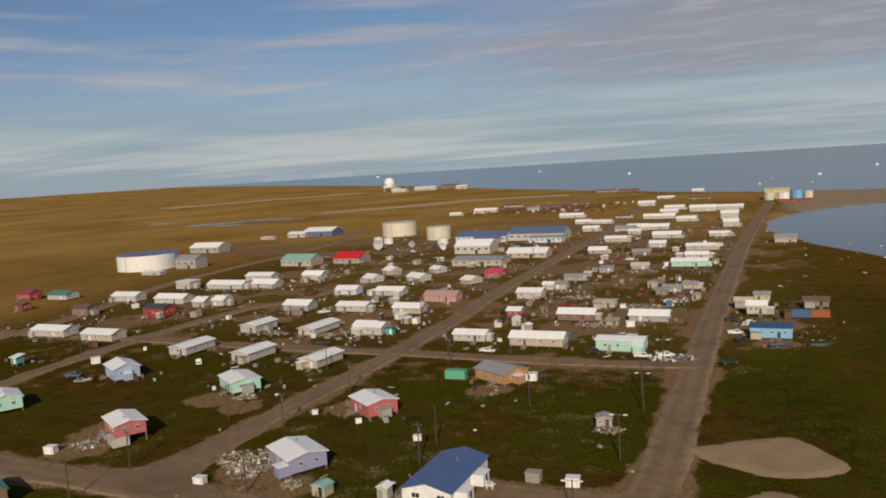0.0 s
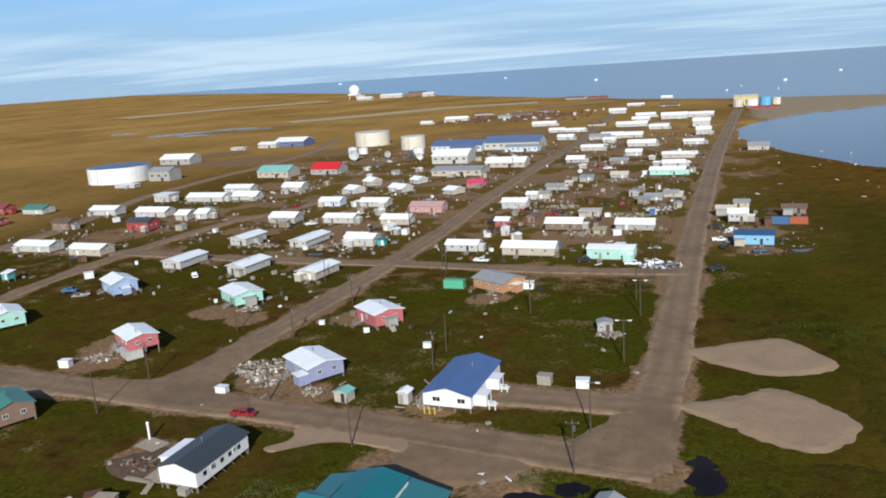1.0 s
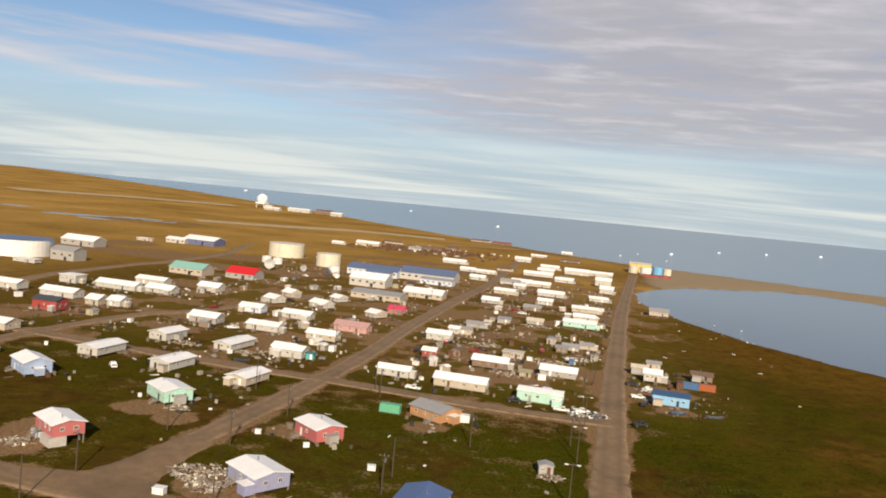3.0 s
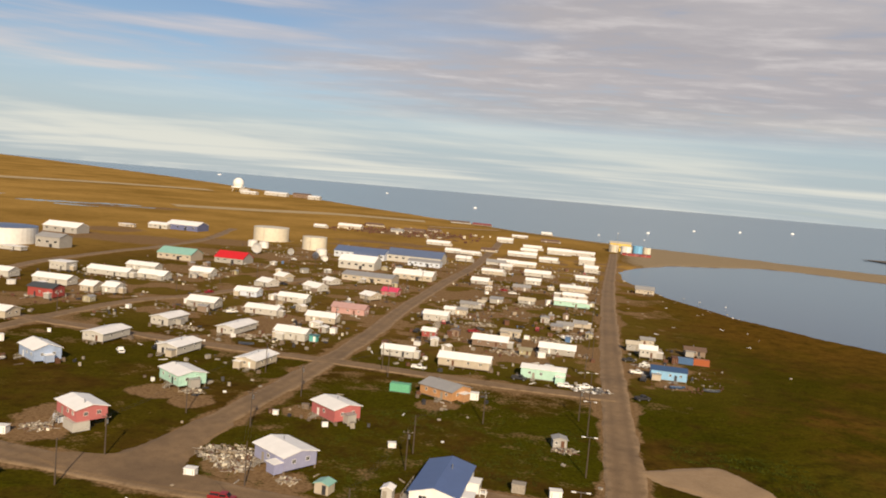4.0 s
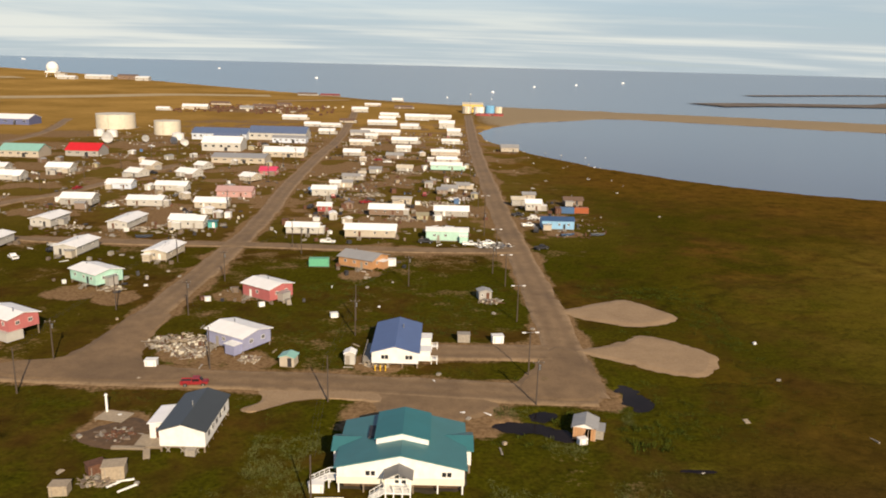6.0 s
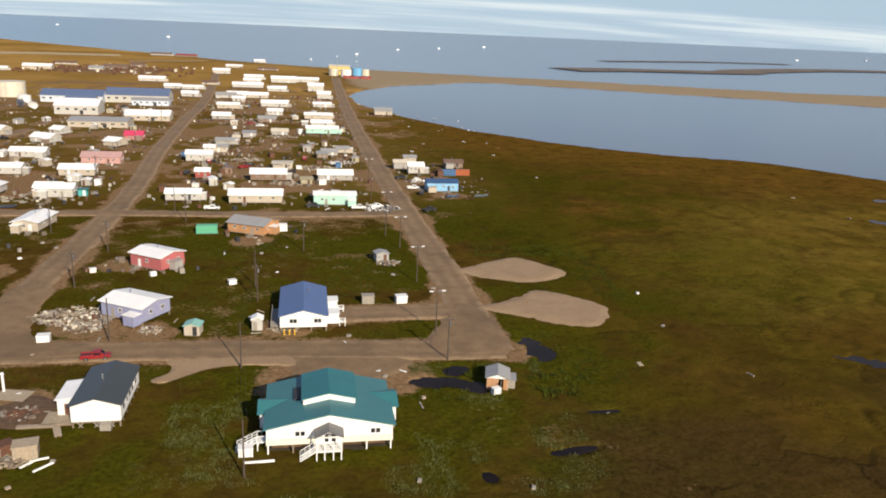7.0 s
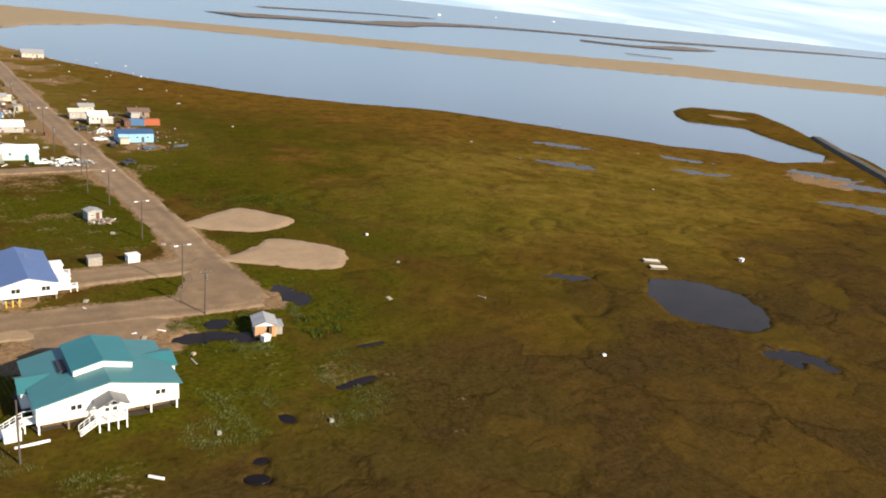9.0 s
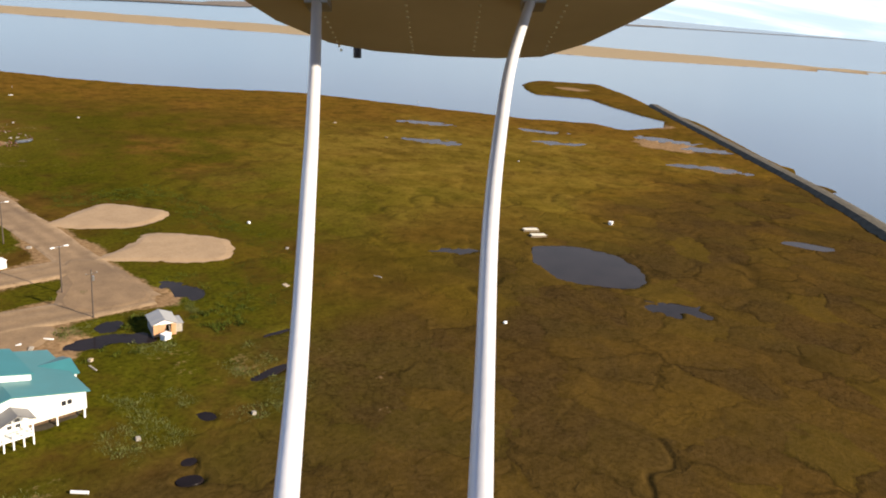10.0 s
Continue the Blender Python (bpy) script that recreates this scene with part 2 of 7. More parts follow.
green = k.mix(k.span(fine, 0.28, 0.72), (0.028, 0.030, 0.0028), (0.080, 0.074, 0.0070))
grow = k.math("MULTIPLY", lush, k.span(k.math("ADD", blot, k.math("MULTIPLY", mid, 0.6)), 0.65, 0.84))
col = k.mix(grow, col, green)
moor = k.n.new("ShaderNodeAttribute")
moor.attribute_name = "moor"
kinds = k.n.new("ShaderNodeSeparateColor")
k.l.new(moor.outputs["Color"], kinds.inputs[0])
patchy = k.noise(0.055, 6, 0.62, None, "Object", 0.8)
col = k.mix(k.math("MULTIPLY", kinds.outputs[0], k.span(patchy, 0.36, 0.66, 0.15, 0.75)), col, k.mix(k.span(mid, 0.3, 0.7), (0.150, 0.106, 0.018), (0.262, 0.172, 0.032)))
# marsh green and peat brown, both darkened further to suit lens vignetting
col = k.mix(k.math("MULTIPLY", kinds.outputs[2], k.span(patchy, 0.42, 0.60, 0.0, 0.75)), col, k.mix(k.span(fine, 0.3, 0.7), (0.022, 0.024, 0.0024), (0.062, 0.060, 0.0054)))
col = k.mix(k.math("MULTIPLY", kinds.outputs[1], k.span(patchy, 0.36, 0.64, 0.95, 0.55)), col, k.mix(k.span(fine, 0.25, 0.75), (0.026, 0.0150, 0.0062), (0.076, 0.0460, 0.0185)))
col = k.mix(k.span(k.noise(0.38, 4, 0.6), 0.34, 0.50, 0.36, 0.0), col, (0.01804, 0.0123, 0.00328))
col = k.mix(k.span(fine, 0.30, 0.50, 0.22, 0.0), col, (0.01148, 0.0082, 0.00246))
col = k.mix(k.span(tuft, 0.58, 0.80, 0.0, 0.30), col, (0.1722, 0.123, 0.03444))
dry = k.n.new("ShaderNodeAttribute")
dry.attribute_name = "dry"
far_noise = k.noise(0.006, 5, 0.6)
straw = k.mix(k.span(far_noise, 0.35, 0.65), (0.245, 0.143, 0.040), (0.42, 0.250, 0.080))
col = k.mix(k.math("MULTIPLY", dry.outputs["Fac"], k.span(mid, 0.2, 0.5, 0.55, 0.95)), col, straw)
openland = k.n.new("ShaderNodeAttribute")
openland.attribute_name = "openland"
border, cell = k.cells(0.075, 11.0)
hump = k.n.new("ShaderNodeSeparateColor")
k.l.new(cell, hump.inputs[0])
far_off = openland.outputs["Fac"]
col = k.mix(k.math("MULTIPLY", far_off, k.span(hump.outputs[0], 0.35, 1.0, 0.0, 0.16)), col, (0.185, 0.110, 0.012))
col = k.mix(k.math("MULTIPLY", far_off, k.span(hump.outputs[1], 0.40, 1.0, 0.0, 0.18)), col, (0.085, 0.072, 0.007))
border_small = k.cells(0.19, 5.0)[0]
crack = k.math("MULTIPLY", k.span(border, 0.0, 0.085, 1.0, 0.0), k.span(k.noise(0.045, 4), 0.42, 0.60))
crack = k.math("MAXIMUM", crack, k.math("MULTIPLY", k.span(border_small, 0.0, 0.12, 0.45, 0.0), k.span(k.noise(0.06, 4, 0.6), 0.44, 0.60)))
crack = k.math("MULTIPLY", crack, far_off)
col = k.mix(k.math("MULTIPLY", crack, k.span(kinds.outputs[1], 0.0, 1.0, 0.16, 0.6)), col, (0.018, 0.012, 0.004))
# open land darkened in its colour, standing in for lens vignetting
col = k.mix(k.math("MULTIPLY", far_off, 0.16), col, (0.022, 0.014, 0.003))
furrow = k.math("MULTIPLY", at.outputs["Alpha"], k.span(fine, 0.25, 0.55, 0.4, 1.0))
col = k.mix(k.math("MULTIPLY", furrow, 0.4), col, (0.0164, 0.01148, 0.0041))
soil = k.mix(k.span(fine, 0.3, 0.7), (0.125, 0.074, 0.037), (0.300, 0.190, 0.104))
sand = k.n.new("ShaderNodeAttribute")
sand.attribute_name = "sand"
soil = k.mix(sand.outputs["Fac"], soil, k.mix(k.span(fine, 0.35, 0.65), (0.22, 0.168, 0.105), (0.37, 0.29, 0.195)))
lay = k.math("ADD", bare, k.math("MULTIPLY", k.math("SUBTRACT", k.math("ADD", mid, k.math("MULTIPLY", fine, 0.5)), 0.75), 1.4))
col = k.mix(k.span(lay, 0.42, 0.72), col, soil)
hgt = k.math("ADD", k.math("MULTIPLY", fine, 1.0), k.math("MULTIPLY", tuft, 0.5))
hgt = k.math("SUBTRACT", hgt, k.math("ADD", k.math("MULTIPLY", furrow, 0.9), crack))
k.done(col, 0.95, k.bump(mid, 0.25, 1.0, k.bump(hgt, 0.45, 0.3)))
k.b.inputs["Specular IOR Level"].default_value = 0.0

k = Nodes("gravel_road")
fine, mid, wide = k.noise(2.4, 6, 0.7), k.noise(0.30, 5), k.noise(0.05, 4)
lane = k.n.new("ShaderNodeAttribute")
lane.attribute_name = "lane"
ls = k.n.new("ShaderNodeSeparateColor")
k.l.new(lane.outputs["Color"], ls.inputs[0])
col = k.mix(k.span(mid, 0.3, 0.7), (0.138, 0.083, 0.041), (0.222, 0.138, 0.071))
col = k.mix(k.span(fine, 0.35, 0.7, 0.0, 0.5), col, (0.275, 0.182, 0.102))
col = k.mix(k.span(wide, 0.45, 0.65, 0.0, 0.55), col, (0.100, 0.062, 0.033))
col = k.mix(k.math("MULTIPLY", ls.outputs[1], k.span(mid, 0.35, 0.6, 0.0, 0.22)), col, (0.0908, 0.06302, 0.0392))
col = k.mix(k.math("MULTIPLY", k.math("MULTIPLY", ls.outputs[0], 0.6), k.span(k.math("ADD", mid, k.math("MULTIPLY", fine, 0.5)), 0.55, 0.85)), col, (0.330, 0.226, 0.132))
k.done(col, 0.95, k.bump(fine, 0.5, 0.08))
k = Nodes("pad_gravel")
fine, mid = k.noise(2.0, 6, 0.7), k.noise(0.16, 5)
col = k.mix(k.span(mid, 0.3, 0.7), (0.2355, 0.1498, 0.07957), (0.3184, 0.2115, 0.1184))
col = k.mix(k.span(fine, 0.4, 0.7, 0.0, 0.5), col, (0.3627, 0.2655, 0.174))
k.done(col, 0.95, k.bump(fine, 0.5, 0.06))
k = Nodes("beach_gravel")
fine, mid = k.noise(0.5, 6, 0.7), k.noise(0.02, 5)
col = k.mix(k.span(mid, 0.35, 0.65), (0.100, 0.076, 0.056), (0.185, 0.145, 0.110))
col = k.mix(k.span(fine, 0.45, 0.7, 0.0, 0.6), col, (0.060, 0.048, 0.036))
k.done(col, 0.95, k.bump(fine, 0.4, 0.2))
k = Nodes("water")
col = k.mix(k.span(k.noise(0.002, 4), 0.3, 0.7), (0.022, 0.078, 0.146), (0.034, 0.102, 0.174))
k.done(col, 0.18)
k.b.inputs["IOR"].default_value = 1.333
k = Nodes("bog_water")
col = k.mix(k.span(k.noise(0.15, 4), 0.35, 0.65), (0.010, 0.008, 0.009), (0.017, 0.013, 0.014))
k.done(col, 0.12, k.bump(k.noise(1.2, 3), 0.05, 0.03))
k.b.inputs["Specular IOR Level"].default_value = 0.04
k = Nodes("wing_skin")
col = k.mix(k.span(k.noise(1.4, 6), 0.3, 0.7), (0.46, 0.37, 0.20), (0.58, 0.48, 0.28))
k.done(col, 0.45, k.bump(k.noise(3.0, 2), 0.06, 0.02))
plain("strut_paint", (0.55, 0.56, 0.60), 0.35, 0, 0.08)
def sward(name, dark, light):
    k = Nodes(name)
    geo = k.n.new("ShaderNodeNewGeometry")
    col = k.mix(geo.outputs["Random Per Island"], dark, light)
    col = k.mix(k.span(k.noise(1.5, 4), 0.35, 0.65, 0.0, 0.6), col, shade(dark, 0.5))
    k.done(col, 0.95, k.bump(k.noise(6.0, 3), 0.5, 0.05))
    k.b.inputs["Specular IOR Level"].default_value = 0.1


sward("pale_grass", (0.070, 0.090, 0.016), (0.200, 0.205, 0.085))
sward("green_grass", (0.030, 0.046, 0.005), (0.095, 0.110, 0.016))
M = MATS


# ---- making meshes ----
def box(bm, x0, x1, y0, y1, z0, z1):
    vs = [bm.verts.new((x, y, z)) for z in (z0, z1) for y in (y0, y1) for x in (x0, x1)]
    for f in ((0, 2, 3, 1), (4, 5, 7, 6), (0, 1, 5, 4), (2, 6, 7, 3), (0, 4, 6, 2), (1, 3, 7, 5)):
        bm.faces.new([vs[i] for i in f])


def cyl(bm, x, y, z0, z1, r0, r1=None, n=10, axis="z"):
    r1 = r0 if r1 is None else r1
    a, b = [], []
    for i in range(n):
        c, s = math.cos(2 * math.pi * i / n), math.sin(2 * math.pi * i / n)
        if axis == "z":
            p, q = (x + c * r0, y + s * r0, z0), (x + c * r1, y + s * r1, z1)
        elif axis == "x":
            p, q = (z0, x + c * r0, y + s * r0), (z1, x + c * r1, y + s * r1)
        else:
            p, q = (x + c * r0, z0, y + s * r0), (x + c * r1, z1, y + s * r1)
        a.append(bm.verts.new(p))
        b.append(bm.verts.new(q))
    for i in range(n):
        j = (i + 1) % n
        bm.faces.new((a[i], a[j], b[j], b[i]))
    bm.faces.new(a[::-1])
    bm.faces.new(b)


def rod(bm, p, q, r, n=6):
    p, q = Vector(p), Vector(q)
    d = (q - p).normalized()
    e = d.orthogonal().normalized()
    h = d.cross(e)
    a = [bm.verts.new(p + r * (math.cos(2 * math.pi * i / n) * e + math.sin(2 * math.pi * i / n) * h)) for i in range(n)]
    b = [bm.verts.new(v.co + (q - p)) for v in a]
    for i in range(n):
        j = (i + 1) % n
        bm.faces.new((a[i], a[j], b[j], b[i]))
    bm.faces.new(a[::-1])
    bm.faces.new(b)


def dome(bm, x, y, z, r, squash=1.0, rings=6, n=14, low=0.0):
    rows = []
    for i in range(rings):
        a = low + (math.pi / 2 - low) * i / rings
        rows.append([bm.verts.new((x + r * math.cos(a) * math.cos(2 * math.pi * j / n), y + r * math.cos(a) * math.sin(2 * math.pi * j / n), z + r * squash * math.sin(a))) for j in range(n)])
    top = bm.verts.new((x, y, z + r * squash))
    for u, v in zip(rows, rows[1:]):
        for j in range(n):
            bm.faces.new((u[j], u[(j + 1) % n], v[(j + 1) % n], v[j]))
    for j in range(n):
        bm.faces.new((rows[-1][j], rows[-1][(j + 1) % n], top))
    bm.faces.new(rows[0][::-1])


def part(name, bm, material, parent, label=""):
    bmesh.ops.recalc_face_normals(bm, faces=bm.faces[:])
    me = bpy.data.meshes.new(name)
    bm.to_mesh(me)
    bm.free()
    me.materials.append(M[material])
    ob = new(name, me)
    ob.parent = parent
    return tagged(ob, label)


def boxpart(name, material, parent, *dims, label=""):
    bm = bmesh.new()
    box(bm, *dims)
    return part(name, bm, material, parent, label)


def thing(name, x, y, z, rot, label, category, group="", kind=""):
    ob = new(name)
    ob.matrix_basis = pose(x, y, z, 0, 0, rot)
    return tagged(ob, label, category, group, kind)


def solo(name, bm, material, m, label, category="", group="", kind="", smooth=False):
    ob = part(name, bm, material, None)
    ob.matrix_basis = m
    if smooth:
        for p in ob.data.polygons:
            p.use_smooth = True
    return tagged(ob, label, category, group, kind)


def vnoise(x, y, scale, seed=0):
    """Smooth value noise on arrays, 0 to 1."""
    x, y = x * scale + 31.7 * seed, y * scale + 17.3 * seed
    xi, yi = np.floor(x), np.floor(y)
    fx, fy = x - xi, y - yi
    fx, fy = fx * fx * (3 - 2 * fx), fy * fy * (3 - 2 * fy)

    def h(a, b):
        s = np.sin(a * 127.1 + b * 311.7 + seed * 74.7) * 43758.5453
        return s - np.floor(s)

    return (h(xi, yi) * (1 - fx) + h(xi + 1, yi) * fx) * (1 - fy) + (h(xi, yi + 1) * (1 - fx) + h(xi + 1, yi + 1) * fx) * fy


def fbm(x, y, scale, octaves=4, seed=0):
    out, amp, tot = 0, 1.0, 0.0
    for i in range(octaves):
        out, tot = out + amp * vnoise(x, y, scale * 2**i, seed + i), tot + amp
        amp *= 0.5
    return out / tot


def signed(x, y, pts):
    """Distance to a closed outline, negative inside."""
    best, inside = np.full(x.shape, 1e9), np.zeros(x.shape, bool)
    for (ax, ay), (bx, by) in zip(pts, pts[1:] + pts[:1]):
        dx, dy = bx - ax, by - ay
        s = np.clip(((x - ax) * dx + (y - ay) * dy) / (dx * dx + dy * dy), 0, 1)
        best = np.minimum(best, np.hypot(x - ax - s * dx, y - ay - s * dy))
        if ay != by:
            inside ^= ((ay > y) != (by > y)) & (x < (y - ay) / (by - ay) * dx + ax)
    return np.where(inside, -best, best)


def away(x, y, pts):
    """Distance to an open line."""
    best = np.full(x.shape, 1e9)
    for (ax, ay), (bx, by) in zip(pts, pts[1:]):
        dx, dy = bx - ax, by - ay
        s = np.clip(((x - ax) * dx + (y - ay) * dy) / (dx * dx + dy * dy), 0, 1)
        best = np.minimum(best, np.hypot(x - ax - s * dx, y - ay - s * dy))
    return best


def step(v, a, b):
    s = np.clip((v - a) / (b - a), 0, 1)
    return s * s * (3 - 2 * s)


# ---- the ground, the sea and the lagoon ----
SEA = [(-5600, 6200), (-3450, 3720), (-1620, 2600), (-1000, 2120), (-620, 1740), (-330, 1460), (-170, 1305), (-60, 1215), (25, 1175), (114, 1142), (242, 1098), (375, 1048), (470, 1015),
       (600, 962), (735, 950), (850, 905), (1040, 862), (1160, 745), (1310, 635), (1390, 530), (1540, 412), (1740, 300), (3000, -320), (6000, -1400), (6000, 6200)]
LAGOON = [(-12, 722), (-5, 645), (12, 590), (32, 530), (58, 482), (100, 430), (138, 400), (160, 386), (200, 368), (220, 346), (236, 322), (256, 292), (282, 257), (300, 241), (315, 227), (312, 210), (350, 206), (376, 220),
          (381, 240), (396, 271), (416, 303), (386, 330), (411, 361), (429, 378), (477, 401), (505, 382), (530, 369), (489, 314), (449, 271), (427, 240), (397, 200), (324, 133), (280, 88), (238, 57),
          (215, 40), (120, -42), (-100, -242), (-300, -700), (3000, -1500), (3000, -420), (1456, 378), (1121, 507), (908, 592), (790, 668), (606, 760), (512, 816), (386, 870), (268, 932), (200, 966), (160, 970), (95, 908), (50, 868), (8, 785)]
DYKE = [(440, 262), (393, 217), (354, 178), (296, 121), (255, 81), (222, 52.5), (120, -31), (-100, -231)]
POND = [(86.7, 98.5), (97, 92), (101, 81), (97, 71), (89, 64), (82, 63.5), (75, 70), (71, 78), (76, 90)]
POOLS = [(78.5, 50.5, 6.5, 4.0, -50), (205, 258, 12, 5, -45), (171, 221, 11, 5, -60), (64, 107, 5, 2.2, -40), (231, 195, 12, 5, -45), (249, 222, 12, 4, -45), (-5.6, 118, 2.4, 4.6, 12),
         (304, 176, 14, 6, -60), (300, 152, 10, 5, -40), (252, 128, 16, 5, -60), (164, 53, 7, 3, -40), (-770, 912, 34, 15, 40), (-712, 884, 22, 10, 20), (-716, 972, 34, 12, 30), (-662, 958, 26, 8, 30), (-742, 935, 20, 9, 50), (-905, 955, 20, 10, 20),
         (-29, 104, 4.2, 1.8, -12), (-22.5, 101.5, 2.6, 1.6, -10), (-24.5, 109, 2.6, 1.5, 20), (-120, 127.8, 4.5, 1.6, 5), (-26.8, 71.6, 1.1, 1.3, 0), (-34.6, 62.4, 0.8, 0.6, 0), (-36.6, 58.6, 1.2, 0.8, -20),
         (-12, 77.5, 3.2, 0.7, 10), (-1.6, 90, 2.0, 0.35, 0), (-64, 119.5, 3.0, 1.3, 0)]
STREETS = dict(
    east=([(-15.2, 117), (-15.6, 128), (-15.9, 142), (-16.2, 180), (-17.7, 242), (-19.5, 346), (-20.6, 550), (-17.5, 797), (-15, 960)], 9.0),
    front=([(-420, 135), (-300, 129), (-230, 126), (-167, 124.3), (-131, 123), (-100, 122.6), (-67, 121.5), (-38, 119.6), (-20, 118.6), (-13, 118.0)], 9.6),
    middle=([(-115, 126), (-117.4, 142), (-118, 164), (-117.4, 189), (-117, 231), (-118.6, 294), (-124.5, 376), (-129.6, 508), (-132, 630), (-148, 858), (-160, 1000)], 8.0),
    west=([(-226, 126), (-233, 179), (-236.5, 207), (-239, 252), (-235, 306), (-221, 340), (-205, 440)], 7.0),
    outer=([(-300, 130), (-314, 245), (-319, 281), (-352, 379), (-361, 477), (-360, 510), (-374, 620), (-420, 760)], 7.5),
    second=([(-330, 246), (-236, 243), (-160, 240), (-113, 240), (-82, 239), (-55, 238), (-18, 241)], 7.0),
    lane=([(-47, 140.5), (-36, 140.5), (-19.5, 141.4)], 9.5))


def rise(r):
    """The far ground lifts gently towards the skyline."""
    return 43.0 * step(r, 900, 5600) ** 1.0


def polar(r0, grow, count, dense):
    r = r0 * grow ** np.arange(count)
    r = np.concatenate([np.arange(0.6, r0, max(0.6, r0 * (grow - 1) * 2)), r[r < 4880], [4880]])
    a = np.concatenate([np.radians(np.arange(-95, 70, dense)), np.radians(np.arange(70, 265, 3.0))])
    return r, a


def ring_sheet(name, r, a, height, material):
    """A round sheet about the village: rings of quads, closer together near its middle."""
    rr, aa = np.meshgrid(r, a, indexing="ij")
    x, y = -40 - np.sin(-aa) * rr, -10 + np.cos(aa) * rr
    z = height(x, y, rr)
    nr, na = rr.shape
    i, j = np.meshgrid(np.arange(nr - 1), np.arange(na), indexing="ij")
    j2 = (j + 1) % na
    faces = np.stack([i * na + j, i * na + j2, (i + 1) * na + j2, (i + 1) * na + j], -1).reshape(-1, 4)
    centre = np.array([[-40, -10, z[0].mean()]])
    verts = np.concatenate([np.stack([x, y, z], -1).reshape(-1, 3), centre])
    me = bpy.data.meshes.new(name)
    me.vertices.add(len(verts))
    me.vertices.foreach_set("co", verts.ravel())
    caps = [(nr * na, (n + 1) % na, n) for n in range(na)]
    loops = np.concatenate([faces.ravel(), np.array(caps).ravel()])
    me.loops.add(len(loops))
    me.loops.foreach_set("vertex_index", loops.astype(np.int32))
    starts = np.concatenate([np.arange(len(faces)) * 4, len(faces) * 4 + np.arange(len(caps)) * 3])
    me.polygons.add(len(starts))
    me.polygons.foreach_set("loop_start", starts.astype(np.int32))
    me.update(calc_edges=True)
    me.validate()
    me.polygons.foreach_set("use_smooth", np.ones(len(me.polygons), bool))
    me.materials.append(M[material])
    return new(name, me), verts[:, 0], verts[:, 1]


def shore(x, y):
    jag = 7.0 * (fbm(x, y, 0.03, 4, 5) - 0.5) * 2
    sea = signed(x, y, SEA) + jag * 1.5
    lagoon = signed(x, y, LAGOON) + jag * 0.55 * step(away(x, y, DYKE), 10, 60)
    return sea, lagoon


def pools(x, y):
    jag = (fbm(x, y, 0.32, 3, 9) - 0.5)
    d = signed(x, y, POND) + jag * 2
    for cx, cy, rx, ry, turn in POOLS:
        c, s = math.cos(radians(turn)), math.sin(radians(turn))
        px, py = (x - cx) * c + (y - cy) * s, -(x - cx) * s + (y - cy) * c
        d = np.minimum(d, (np.hypot(px / rx, py / ry) - 1) * min(rx, ry) + jag * min(rx, ry) * 2.0)
    return d


def drains(x, y):
    """Where peat furrows wind over the open tundra, 0 to 1."""
    wx, wy = x + 9 * fbm(x, y, 0.06, 3, 51), y + 9 * fbm(x, y, 0.06, 3, 52)
    a = step(-np.abs(fbm(wx, wy, 0.035, 3, 53) - 0.5), -0.030, -0.005) * step(fbm(x, y, 0.015, 3, 54), 0.38, 0.50)
    b = step(-np.abs(fbm(wx, wy, 0.075, 3, 55) - 0.5), -0.042, -0.006) * step(fbm(x, y, 0.02, 3, 56), 0.42, 0.56)
    open_land = np.maximum(step(x, -8, 10), step(-y, -82, -66))
    return np.maximum(a, 0.8 * b) * open_land * (1 - 0.55 * step(y, 170, 260))


def land(x, y, r):
    sea, lagoon = shore(x, y)
    wet = np.minimum(sea, lagoon)
    z = 0.30 * (fbm(x, y, 0.11, 4, 1) - 0.5) + 0.5 * (fbm(x, y, 0.02, 3, 2) - 0.5)
    street = np.full(x.shape, 1e9)
    for pts, width in STREETS.values():
        street = np.minimum(street, away(x, y, pts) - width / 2)
    z = z * step(street, 0, 14) * 0.8
    z = np.where(pools(x, y) < 1.5, z - 0.75 * step(-pools(x, y), -1.0, 0.6), z)
    z = z + (0.35 * (fbm(x, y, 0.3, 3, 57) - 0.5) - 0.30 * drains(x, y)) * step(street, 2, 12)
    z = z - (z + 2.2) * step(-wet, -5.0, 3.0)
    return z + rise(r)


def water_level(x, y, r):
    return np.full(x.shape, -0.85) + rise(r)


R_, A_ = polar(30, 1.0085, 610, 0.33)
ground, gx, gy = ring_sheet("ground", R_, A_, land, "tundra")
sea_d, lagoon_d = shore(gx, gy)
town = step(-np.maximum.reduce([np.abs(gx + 150) - 150, np.abs(gy - 420) - 380]), -60, 40)
marsh = step(-np.hypot((gx - 30) / 75, (gy - 262) / 120), -1.3, -0.4)
verge = step(-np.abs(gy - 88 - 6 * fbm(gx, gy, 0.05, 3, 8)), -26, -8) * step(-gx, -12, 22)
wet_corner = step(-np.hypot((gx - 2) / 20, (gy - 117) / 15) + 0.5 * (fbm(gx, gy, 0.10, 3, 14) - 0.5), -1.35, -0.55)
reeds = 0.8 * step(-np.hypot((gx - 175) / 40, (gy - 38) / 26), -1.3, -0.5)
ragged = (fbm(gx, gy, 0.035, 4, 61) - 0.5)
lush_map = np.clip((0.62 + 0.23 * step(gx, -112, -82)) * town + 0.62 * marsh + 0.9 * verge + wet_corner + reeds + 0.75 * step(-np.hypot((gx - 62) / 60, (gy - 165) / 45) + 1.2 * ragged, -1.2, -0.4) + 0.35 * (fbm(gx, gy, 0.012, 4, 21) - 0.30), 0, 1)
lush_map *= 1 - 0.85 * step(-gy - 10 * fbm(gx, gy, 0.06, 3, 12), -74, -52)
